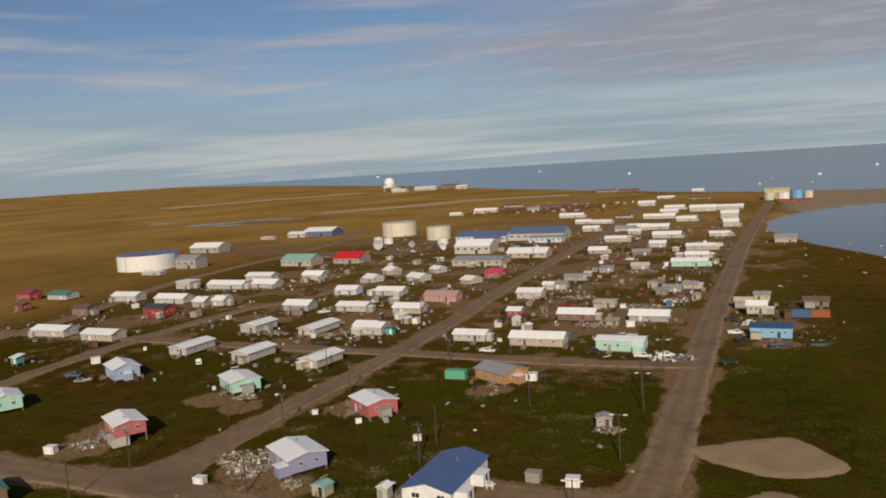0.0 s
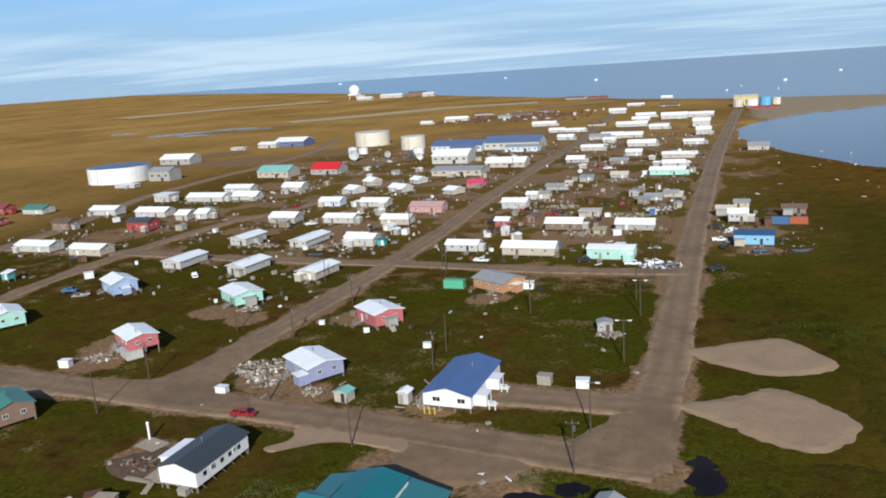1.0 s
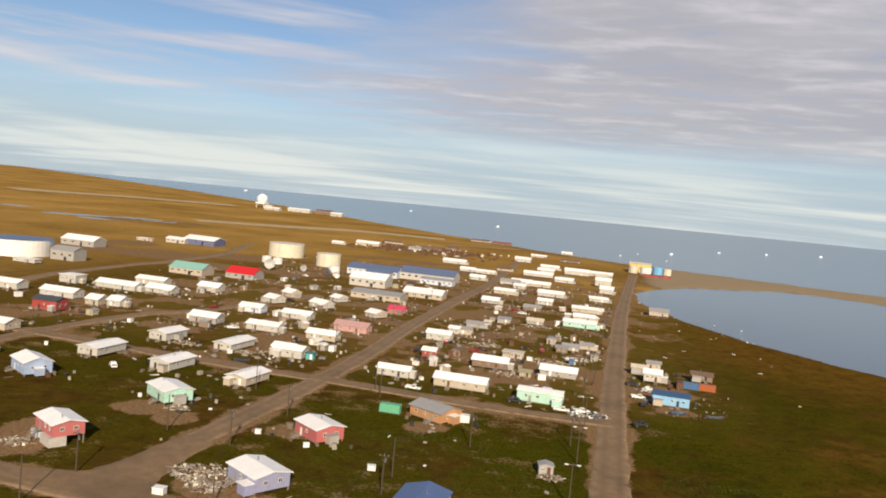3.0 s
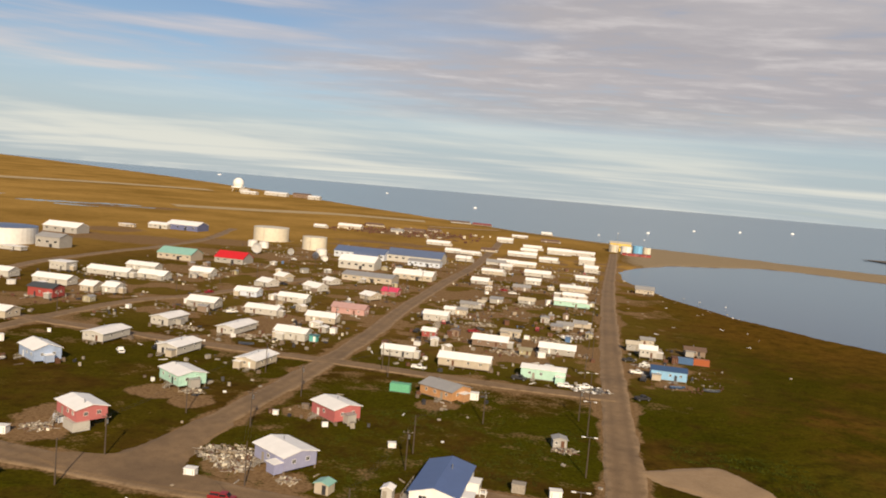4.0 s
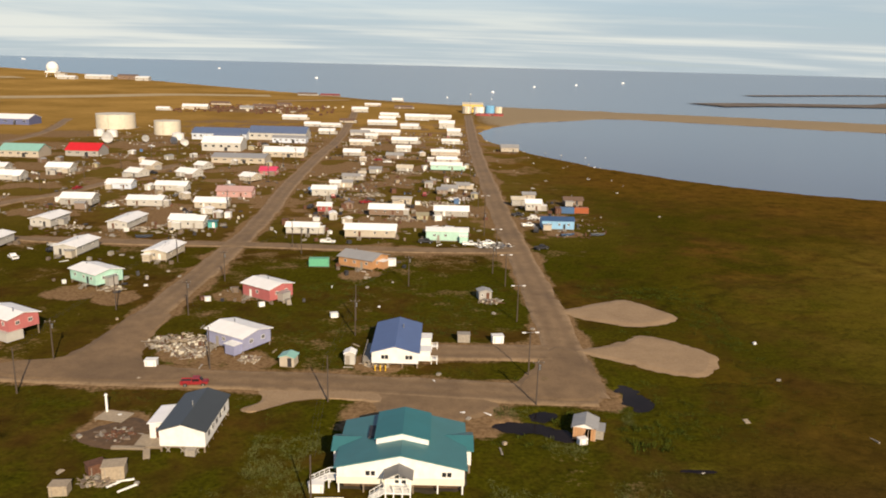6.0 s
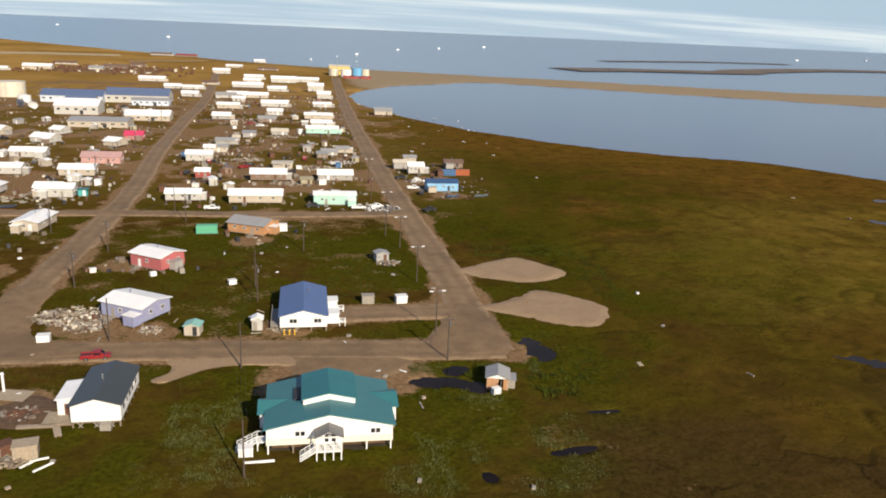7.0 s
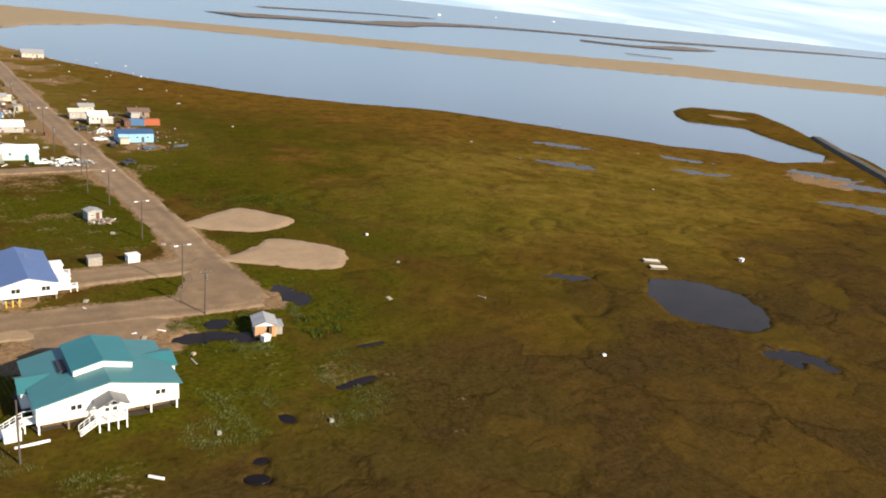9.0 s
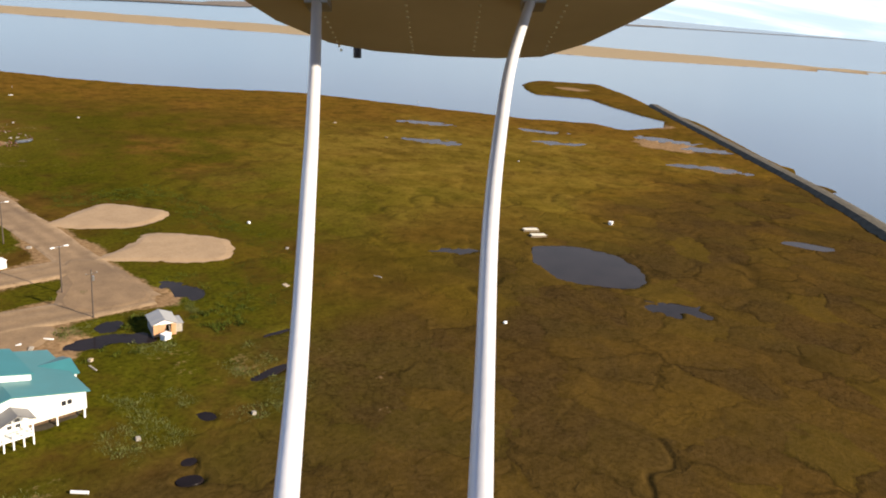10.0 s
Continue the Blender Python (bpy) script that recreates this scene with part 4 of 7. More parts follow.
def arctic_porch(ho, x0, x1, y0, y1, z0, z1, wall, roof):
    """A lean-to entry joined to a house."""
    boxpart("porch", "siding_" + wall, ho, x0, x1, y0, y1, z0, z1)
    bm = bmesh.new()
    box(bm, x0 - 0.2, x1 + 0.2, y0 - 0.25, y1 + 0.02, z1 + 0.003, z1 + 0.13)
    part("porch_roof", bm, "roofing_" + roof, ho)
    for px in (x0 + 0.15, x1 - 0.15):
        boxpart("post", "timber", ho, px - 0.1, px + 0.1, y0 + 0.05, y0 + 0.25, -0.4, z0)


# the community building with the stepped teal roof
def teal_hall():
    ho = thing("community_hall", -50.2, 88.2, 0, 0, "large white community hall with stepped teal roof, on pilings", "hall")
    w, d, z0, z1, up = 19.4, 15.0, 1.6, 4.35, 2.1
    hw, hd = w / 2, d / 2
    bm = bmesh.new()
    prism(bm, w, d, z0, z1, up, "y")
    part("wall", bm, "siding_bright", ho)
    boxpart("wainscot", "siding_butter", ho, -hw - 0.03, hw + 0.03, -hd - 0.03, hd + 0.03, z0 - 0.05, z0 + 1.05, label="pale butter-yellow lower boards")
    bm = bmesh.new()
    gable(bm, w, d, z1 + 0.03, up, 0.45, 0.2, "y")
    part("roof", bm, "roofing_teal", ho)
    # the raised rear part: its own low walls and roof over the middle of the ridge
    m = Matrix.Translation((0, 1.6, 0))
    bm = bmesh.new()
    prism(bm, 8.2, 9.0, z1 + 0.7, z1 + 2.42, 0.95, "y")
    bmesh.ops.transform(bm, matrix=m, verts=bm.verts)
    part("clerestory", bm, "siding_bright", ho, "white band of wall under the raised roof")
    bm = bmesh.new()
    gable(bm, 8.2, 9.0, z1 + 2.45, 0.95, 0.3, 0.16, "y")
    bmesh.ops.transform(bm, matrix=m, verts=bm.verts)
    part("upper_roof", bm, "roofing_teal", ho)
    # the side wing towards the road and the entry wing on the other side
    for s, wy, wd in ((1, 1.8, 6.0), (-1, 0.5, 5.0)):
        bm = bmesh.new()
        box(bm, s * hw if s > 0 else -hw - 1.2, hw + 1.2 if s > 0 else -hw, wy - wd / 2, wy + wd / 2, z0, z1 - 0.25)
        part("wing_wall", bm, "siding_bright", ho)
        bm = bmesh.new()
        gable(bm, 4.2, wd, z1 - 0.22, 1.0, 0.25, 0.18, "x")
        bmesh.ops.transform(bm, matrix=Matrix.Translation((s * (hw - 0.75), wy, 0)), verts=bm.verts)
        part("wing_roof", bm, "roofing_teal", ho)
    for i in range(6):
        for yy in (-hd + 0.25, -1.5, hd - 0.25):
            px = -hw + 0.25 + (w - 0.5) * i / 5
            boxpart("post", "white_paint" if yy < -5 and i in (0, 2, 4, 5) else "timber", ho, px - 0.11, px + 0.11, yy - 0.11, yy + 0.11, -0.6, z0)
    for px in (hw + 0.95,):
        for yy in (-0.8, 4.4):
            boxpart("post", "timber", ho, px - 0.15, px + 0.15, yy - 0.15, yy + 0.15, -0.6, z0)
    for yy in (-1.5, 2.5):
        boxpart("post", "timber", ho, -hw - 1.1, -hw - 0.8, yy - 0.15, yy + 0.15, -0.6, z0)
    for off in (-5.0, -4.2, 6.6, 7.4):
        window(ho, "s", off, z0 + 1.4, 0.62, 0.72, hw, hd, "dark_paint")
    boxpart("vent", "dark_paint", ho, 1.7, 1.85, -hd - 0.03, -hd - 0.003, z0 + 1.6, z0 + 2.0)
    boxpart("roof_hatch", "dark_paint", ho, -5.6, -4.5, -0.6, 3.4, z1 + 0.9, z1 + 1.5)
    # gabled porch with a stair
    boxpart("porch_deck", "white_paint", ho, -2.2, 1.7, -hd - 2.6, -hd - 0.06, z0 - 0.2, z0)
    bm = bmesh.new()
    gable(bm, 4.0, 2.9, z0 + 2.45, 0.95, 0.25, 0.14, "y")
    bmesh.ops.transform(bm, matrix=Matrix.Translation((-0.25, -hd - 1.3, 0)), verts=bm.verts)
    part("porch_roof", bm, "roofing_shingle", ho)
    for sx in (-1, 1):
        bm = bmesh.new()
        rod(bm, (-0.25 + sx * 2.15, -hd - 2.62, z0 + 2.38), (-0.25, -hd - 2.62, z0 + 3.25), 0.14)
        part("porch_rafter", bm, "white_paint", ho)
    boxpart("porch_tie", "white_paint", ho, -2.2, 1.7, -hd - 2.6, -hd - 2.48, z0 + 2.2, z0 + 2.42)
    for px in (-2.1, -0.9, 0.4, 1.6):
        boxpart("porch_post", "white_paint", ho, px - 0.09, px + 0.09, -hd - 2.55, -hd - 2.37, -0.4, z0 + 2.4 if abs(px + 0.25) > 1 else z0 + 1.0)
    for zz in (0.45, 0.95):
        boxpart("railing", "white_paint", ho, -0.85, 1.65, -hd - 2.53, -hd - 2.43, z0 + zz - 0.06, z0 + zz)
    for px in (-1.05, 0.0):
        door = boxpart("door", "white_paint", ho, px, px + 0.98, -hd - 0.10, -hd - 0.034, z0 + 0.02, z0 + 2.05)
        boxpart("pane", "window_glass", door, px + 0.18, px + 0.80, -hd - 0.125, -hd - 0.103, z0 + 0.95, z0 + 1.85)
        boxpart("pane", "window_glass", door, px + 0.18, px + 0.80, -hd - 0.125, -hd - 0.103, z0 + 0.2, z0 + 0.8)
    # the flight runs down sideways along the wall
    bm = bmesh.new()
    rod(bm, (-2.2, -hd - 1.75, z0 - 0.2), (-4.6, -hd - 1.75, -0.1), 0.1)
    fl = part("stairs", bm, "white_paint", ho)
    for i in range(7):
        xx, zz = -2.2 - 0.3 * (i + 1), z0 * (1 - (i + 1) / 8)
        boxpart("step", "white_paint", fl, xx, xx + 0.32, -hd - 2.4, -hd - 1.1, zz - 0.05, zz)
    for yy in (-hd - 2.45, -hd - 1.05):
        bm = bmesh.new()
        rod(bm, (-2.2, yy, z0 - 0.1), (-4.6, yy, 0.0), 0.09)
        rod(bm, (-2.2, yy, z0 + 0.95), (-4.6, yy, 0.95), 0.06)
        rod(bm, (-2.2, yy, z0 + 0.5), (-4.6, yy, 0.5), 0.05)
        for q in (0.1, 0.4, 0.7, 1.0):
            rod(bm, (-2.2 - 2.4 * q, yy, z0 * (1 - q)), (-2.2 - 2.4 * q, yy, z0 * (1 - q) + 0.95), 0.05)
        part("handrail", bm, "white_paint", fl)
    # side entry: a small landing by the corner and a flight that goes down away from it
    sy0, sy1 = -hd + 1.2, -hd + 2.8
    boxpart("side_deck", "white_paint", ho, -hw - 1.5, -hw - 0.05, sy0 - 0.1, sy1 + 0.1, z0 - 0.2, z0 - 0.02)
    bm = bmesh.new()
    rod(bm, (-hw - 1.5, (sy0 + sy1) / 2, z0 - 0.2), (-hw - 4.6, (sy0 + sy1) / 2, -0.1), 0.1)
    fl = part("stairs", bm, "white_paint", ho)
    for i in range(8):
        xx, zz = -hw - 1.5 - 0.37 * (i + 1), z0 * (1 - (i + 1) / 9)
        boxpart("step", "white_paint", fl, xx, xx + 0.38, sy0, sy1, zz - 0.05, zz)
    for yy in (sy0 - 0.05, sy1 + 0.05):
        bm = bmesh.new()
        rod(bm, (-hw - 1.5, yy, z0 + 0.95), (-hw - 4.6, yy, 0.95), 0.07)
        rod(bm, (-hw - 1.5, yy, z0 + 0.5), (-hw - 4.6, yy, 0.5), 0.05)
        rod(bm, (-hw - 1.5, yy, z0 - 0.1), (-hw - 4.6, yy, 0.0), 0.1)
        rod(bm, (-hw - 0.1, yy, z0 + 0.95), (-hw - 1.5, yy, z0 + 0.95), 0.07)
        for q in (0.0, 0.25, 0.5, 0.75, 1.0):
            rod(bm, (-hw - 1.5 - 3.1 * q, yy, z0 * (1 - q) - 0.1), (-hw - 1.5 - 3.1 * q, yy, z0 * (1 - q) + 0.95), 0.06)
        part("handrail", bm, "white_paint", fl)
    for yy in (sy0, sy1):
        boxpart("deck_post", "white_paint", ho, -hw - 1.45, -hw - 1.3, yy - 0.08, yy + 0.08, -0.4, z0 - 0.2)
    # added dark panel, set back under the floor, standing in for crawl-space shade
    boxpart("skirting", "peat_soil", ho, -hw + 0.8, hw - 0.8, -hd + 1.7, -hd + 1.85, -0.3, z0 - 0.06)


teal_hall()


# the blue-roofed house on tall posts by the crossroads
def blue_house():
    ho = thing("house", -54.2, 140.3, 0, 0, "white timber house with a long blue metal roof, raised on posts", "house", "village houses")
    w, d, z0, z1, up = 10.0, 19.0, 1.0, 3.5, 1.35
    hw, hd = w / 2, d / 2
    bm = bmesh.new()
    prism(bm, w, d, z0, z1, up, "y")
    part("wall", bm, "siding_bright", ho)
    bm = bmesh.new()
    gable(bm, w, d, z1 + 0.03, up, 0.35, 0.18, "y")
    part("roof", bm, "roofing_blue", ho)
    for i in range(4):
        for yy in (-hd + 0.2, -3.2, 3.2, hd - 0.2):
            px = -hw + 0.2 + (w - 0.4) * i / 3
            boxpart("post", "timber", ho, px - 0.14, px + 0.14, yy - 0.14, yy + 0.14, -0.5, z0)
    for off in (-2.6, -1.8, 2.6, 3.4):
        window(ho, "s", off, z0 + 1.0, 0.7, 0.85, hw, hd, "dark_paint")
    for yy in (-6.2, 2.0):
        bm = bmesh.new()
        box(bm, hw, hw + 2.6, yy - 1.6, yy + 1.6, z0, z0 + 2.2)
        part("entry", bm, "siding_bright", ho)
        bm = bmesh.new()
        box(bm, hw + 0.36, hw + 2.8, yy - 1.8, yy + 1.8, z0 + 2.21, z0 + 2.34)
        part("entry_roof", bm, "white_paint", ho)
        boxpart("landing", "white_paint", ho, hw + 2.6, hw + 4.2, yy - 0.8, yy + 0.8, z0 - 0.14, z0)
        for xx in (hw + 2.8, hw + 4.0):
            boxpart("post", "white_paint", ho, xx - 0.08, xx + 0.08, yy - 0.75, yy - 0.6, -0.4, z0 + 0.95)
        boxpart("railing", "white_paint", ho, hw + 2.65, hw + 4.15, yy - 0.78, yy - 0.7, z0 + 0.85, z0 + 0.95)
        boxpart("door", "dark_paint", ho, hw + 2.6, hw + 2.65, yy - 0.45, yy + 0.45, z0, z0 + 2.0)
    bm = bmesh.new()
    cyl(bm, 1.2, 3.0, z1 + 0.9, z1 + 2.2, 0.13, None, 8)
    part("flue", bm, "steel", ho)
    # walkway and rail along the far side
    boxpart("walkway", "old_timber", ho, -hw - 2.0, -hw - 0.02, -hd + 1, hd - 7, z0 - 0.15, z0 - 0.02)
    bm = bmesh.new()
    rod(bm, (-hw - 1.95, -hd + 1, z0 + 0.95), (-hw - 1.95, hd - 7, z0 + 0.95), 0.06)
    for i in range(6):
        yy = -hd + 1.1 + i * 2.1
        rod(bm, (-hw - 1.95, yy, -0.4), (-hw - 1.95, yy, z0 + 0.95), 0.06)
    part("railing", bm, "old_timber", ho)


blue_house()


# the dark-roofed house in the foreground with its lean-to
def dark_house():
    ho = house(-87.0, 99.0, 7.6, 14.4, 3.9, "bright", "dark", 0, "gable", "y", 1.15, 1.1, 0.35, wins="", label="white house with a dark shingle roof and lean-to, on stilts", porch=1)
    boxpart("lean_to", "siding_bright", ho, -6.9, -3.82, -3.2, 3.4, 0.4, 3.1)
    bm = bmesh.new()
    vs = [bm.verts.new(p) for p in ((-7.2, -3.5, 3.12), (-3.9, -3.5, 3.5), (-3.9, 3.7, 3.5), (-7.2, 3.7, 3.12))]
    ws = [bm.verts.new(v.co + Vector((0, 0, 0.14))) for v in vs]
    bm.faces.new(vs[::-1])
    bm.faces.new(ws)
    for i in range(4):
        bm.faces.new((vs[i], vs[(i + 1) % 4], ws[(i + 1) % 4], ws[i]))
    part("lean_to_roof", bm, "roofing_white", ho)
    boxpart("door", "rust", ho, -5.8, -4.8, -3.26, -3.203, 0.45, 2.4)
    for s in (-5.0, -2.6, -0.4, 1.8, 4.4):
        window(ho, "e", s, 2.2, 0.8, 0.8, 3.8, 7.2, "dark_paint")
    for yy in (-6.0, -3.2, -0.6, 2.0, 4.6, 6.3):
        rodm = bmesh.new()
        rod(rodm, (3.7, yy, 1.05), (3.7, yy + 1.2, -0.3), 0.1)
        part("brace", rodm, "timber", ho)
    for px in (-3.0, -0.6, 1.8):
        rodm = bmesh.new()
        rod(rodm, (px, -7.1, 1.05), (px + 1.1, -7.1, -0.3), 0.09)
        rod(rodm, (px + 1.1, -7.1, 1.05), (px, -7.1, -0.3), 0.09)
        part("brace", rodm, "old_timber", ho)


dark_house()

# the turned houses along the middle street
wb = house(-90.6, 142.4, 11.3, 8.6, 4.0, "lavender", "white", -32, "gable", "x", 0.85, 0.9, 0.5, label="lavender-blue house with a broad white roof on short posts")
pk = house(-92.3, 179.8, 10.6, 8.4, 4.0, "pink", "white", -35, "gable", "x", 0.85, 0.7, 0.5, label="pink-red house with a broad white roof")
mt = house(-143.6, 189.5, 12.0, 8.6, 4.2, "mint", "white", -33, "gable", "x", 0.85, 1.1, 0.5, label="mint green house with a broad white roof on tall posts")
rw = house(-145.2, 146.6, 11.0, 7.4, 5.2, "pink", "white", -30, "gable", "x", 0.85, 2.3, 0.5, label="red upper-storey house with a white roof and white entry below")
boxpart("entry", "siding_white", rw, 0.5, 6.0, -4.6, -0.6, 0.1, 2.28)
boxpart("lower_store", "siding_paleblue", rw, -5.8, -2.6, -4.4, -2.0, 0.1, 1.6)
og = house(-69.6, 215.5, 12.5, 9.4, 3.5, "orange", "grey", -27, "gable", "x", 1.3, 0.7, 0.5, label="orange timber house with a grey roof on posts")
lm = house(-204.0, 157.0, 11.0, 8.4, 4.2, "mint", "white", -30, "gable", "x", 1.2, 0.9, 0.5, label="mint house with a white roof at the village edge")
house(-143.5, 106.5, 11.0, 8.0, 4.0, "brown", "green", -25, "gable", "x", 1.3, 0.8, 0.4, label="brown house with a dark green roof beside a cluttered yard")
house(-42.7, 256.4, 15.4, 7.4, 3.9, "mint", "white", 0, "gable", "x", 0.7, 0.5, 0.3, label="long pale mint mobile home with a white roof")
bh = house(1.6, 281.2, 12.8, 7.0, 3.9, "skyblue", "skyblue", 0, "gable", "x", 1.0, 0.6, 0.3, label="sky-blue house with a deep blue roof, raised on posts")


# the little shed at the end of the crossroads
def shed(x, y, w, d, h, wall, roof, rot, label):
    return house(x, y, w, d, h, wall, roof, rot, "gable", "y", 0.5, 0.15, 0.25, name="shed", label=label, group="sheds")




def plank_shed(x, y, rot):
    """A weathered store: corner studs, board walls with an open doorway, a lean-to and a patched sheet roof."""
    ho = thing("shed", x, y, 0, rot, "small weathered plank shed with an orange-brown front and open doorway", "shed", "sheds")
    w, d, h, up = 4.0, 4.6, 2.3, 0.75
    hw, hd = w / 2, d / 2
    bm = bmesh.new()
    box(bm, -hw, -hw + 0.1, -hd, hd, -0.2, h)
    box(bm, hw - 0.1, hw, -hd, hd, -0.2, h)
    box(bm, -hw + 0.1, hw - 0.1, hd - 0.1, hd, -0.2, h)
    part("wall", bm, "siding_grey", ho)
    for i in range(9):
        bx = -hw + 0.02 + i * 0.44
        if 4 < i < 7:
            continue
        boxpart("board", "siding_orange", ho, bx, bx + 0.41, -hd - 0.03, -hd + 0.06, -0.1, h - 0.1 + 0.04 * (i % 3))
    bm = bmesh.new()
    prism(bm, w, 0.1, h - 0.12, h, up, "y")
    bmesh.ops.transform(bm, matrix=Matrix.Translation((0, -hd + 0.02, 0)), verts=bm.verts)
    part("gable_board", bm, "white_paint", ho)
    for s in (-1, 1):
        for n in range(4):
            y0 = -hd - 0.3 + n * (d + 0.6) / 4
            lift_ = 0.03 * (n % 2)
            bm = bmesh.new()
            a = [(0, h + up + 0.03 + lift_), (s * (hw + 0.35), h - 0.13 + 0.03 + lift_)]
            vs = [bm.verts.new((px, py, pz + t)) for t in (0, 0.06) for px, pz in a for py in (y0, y0 + (d + 0.6) / 4 + 0.06)]
            for f in ((0, 1, 3, 2), (4, 6, 7, 5), (0, 4, 5, 1), (2, 3, 7, 6), (0, 2, 6, 4), (1, 5, 7, 3)):
                bm.faces.new([vs[q] for q in f])
            bmesh.ops.recalc_face_normals(bm, faces=bm.faces)
            part("roof_sheet", bm, "roofing_grey", ho)
    boxpart("lean_to", "old_timber", ho, hw + 0.004, hw + 1.3, -hd + 1.0, hd - 0.4, -0.2, 1.6)
    boxpart("lean_to_roof", "roofing_grey", ho, hw + 0.01, hw + 1.5, -hd + 0.8, hd - 0.3, 1.603, 1.68)
    door = boxpart("door", "canvas", ho, 0.62, 0.70, -hd - 1.0, -hd - 0.04, 0.0, 1.95)
    boxpart("door_brace", "timber", door, 0.55, 0.617, -hd - 0.95, -hd - 0.1, 0.9, 1.0)
    return ho


plank_shed(-18.3, 102.0, -14)
shed(-77.0, 131.0, 3.2, 2.8, 2.2, "cream", "seagreen", -8, "small cream shed with a green roof by the road")
shed(-64.0, 132.8, 2.2, 2.2, 2.6, "white", "white", 0, "small white utility shed beside the blue-roofed house")
shed(-32.5, 183.0, 3.6, 3.0, 2.4, "grey", "grey", 12, "leaning grey shed with scrap around it")

# ---- houses of the village, street by street ----
house(-195.6, 193.9, 11.8, 8.2, 4.2, "blue", "white", rot=-30)
house(-252.7, 198.7, 3.0, 3.1, 3.2, "teal", "white", kind="shed")
house(-135.0, 220.8, 7.4, 13.6, 3.4, "cream", "white", rot=-6, up=0.8, over=0.6)
house(-165.4, 224.4, 7.8, 13.8, 3.5, "white", "white", rot=-5, up=0.8, over=0.6)
house(-196.4, 228.2, 8.2, 15.0, 3.5, "white", "white", rot=-2, up=0.8, over=0.5)
house(-254.0, 239.7, 17.3, 8.0, 3.4, "cream", "white")
house(-285.8, 242.4, 19.6, 8.0, 3.6, "white", "white")
house(-71.1, 257.5, 18.6, 7.0, 3.6, "cream", "white")
house(-96.7, 260.2, 12.0, 6.0, 3.4, "white", "white")
house(-132.2, 265.0, 3.0, 2.3, 3.0, "teal", "teal", kind="flat")
house(-141.1, 266.6, 11.8, 7.0, 3.6, "white", "white")
house(-144.7, 269.3, 8.7, 7.0, 3.4, "white", "white")
house(-194.6, 266.0, 8.0, 13.5, 3.5, "white", "white", rot=-4, up=0.9, over=0.6)
house(-165.0, 266.0, 7.6, 17.0, 3.4, "white", "white", rot=-4, up=0.8, over=0.6)
house(-317.1, 286.1, 10.7, 7.0, 4.2, "brown", "brown")
house(-269.0, 287.0, 12.7, 8.0, 4.8, "red", "dark")
house(-52.8, 291.6, 4.5, 3.9, 2.6, "khaki", "khaki")
house(-370.6, 292.5, 5.6, 6.3, 3.4, "red", "brown")
house(-68.3, 300.4, 14.4, 7.0, 3.4, "brown", "white")
house(-40.8, 301.1, 14.3, 7.0, 3.2, "grey", "white")
house(-95.2, 304.4, 5.7, 5.3, 3.2, "red", "white")
house(-144.2, 306.2, 13.6, 7.0, 3.4, "cream", "white")
house(-202.2, 307.5, 13.6, 8.0, 3.6, "grey", "white")
house(-173.3, 308.4, 15.2, 7.0, 3.4, "white", "white")
house(-264.6, 312.7, 7.1, 7.9, 3.4, "cream", "white")
house(-255.0, 315.9, 7.1, 7.8, 3.6, "white", "white")
house(-4.1, 318.0, 6.9, 5.2, 4.2, "white", "white")
house(-291.1, 320.5, 19.5, 8.0, 3.4, "white", "white")
house(-326.6, 323.9, 17.7, 8.0, 3.6, "white", "white")
house(-406.4, 324.7, 11.2, 9.0, 4.0, "red", "darkred")
house(-379.8, 326.0, 15.3, 9.0, 3.4, "white", "green")
house(-63.3, 327.5, 8.6, 6.0, 3.0, "cream", "cream", kind="flat")
house(-9.4, 331.2, 6.3, 4.8, 3.4, "grey", "cream")
house(16.5, 335.6, 8.7, 5.0, 3.0, "brown", "brown")
house(-141.9, 336.7, 16.3, 8.0, 3.4, "rose", "rose")
house(-101.4, 345.4, 11.6, 7.0, 3.8, "white", "white")
house(-3.1, 345.9, 5.9, 4.4, 3.4, "cream", "grey")
house(-176.3, 350.3, 15.0, 7.0, 3.2, "white", "white")
house(-202.0, 351.6, 12.2, 7.0, 3.4, "paleblue", "white")
house(-44.8, 358.7, 5.2, 4.0, 2.4, "brown", "grey", kind="shed")
house(-289.9, 363.6, 24.7, 8.0, 3.6, "white", "white")
house(-320.5, 364.0, 10.6, 9.0, 5.0, "white", "white", kind="flat")
house(-41.2, 365.0, 7.8, 5.0, 2.6, "grey", "grey")
house(-99.4, 368.1, 5.1, 4.6, 3.4, "white", "white")
house(-266.7, 369.0, 16.0, 8.0, 3.4, "white", "white")
house(-94.1, 371.5, 5.8, 5.2, 3.2, "cream", "grey")
house(-34.2, 374.0, 6.4, 5.1, 2.8, "cream", "grey")
house(-146.9, 385.1, 7.8, 8.7, 3.2, "cream", "white", rot=-25)
house(-209.0, 389.9, 9.4, 8.0, 3.2, "white", "white", rot=-25)
house(-182.2, 394.0, 11.8, 8.0, 3.2, "white", "white", rot=-25)
house(-290.9, 396.4, 19.0, 8.0, 3.6, "white", "white")
house(-94.8, 398.5, 9.4, 5.0, 2.6, "grey", "grey")
house(-254.3, 399.5, 13.3, 8.0, 3.6, "white", "white")
house(-89.8, 408.5, 3.6, 3.2, 2.8, "grey", "cream")
house(-142.4, 409.6, 9.0, 8.5, 3.0, "pink", "pink")
house(-399.2, 416.9, 16.8, 6.0, 3.0, "white", "white", kind="flat")
house(-212.5, 419.8, 8.4, 8.0, 3.2, "cream", "white", rot=-25)
house(-183.8, 424.3, 7.0, 7.8, 3.2, "white", "white", rot=-25)
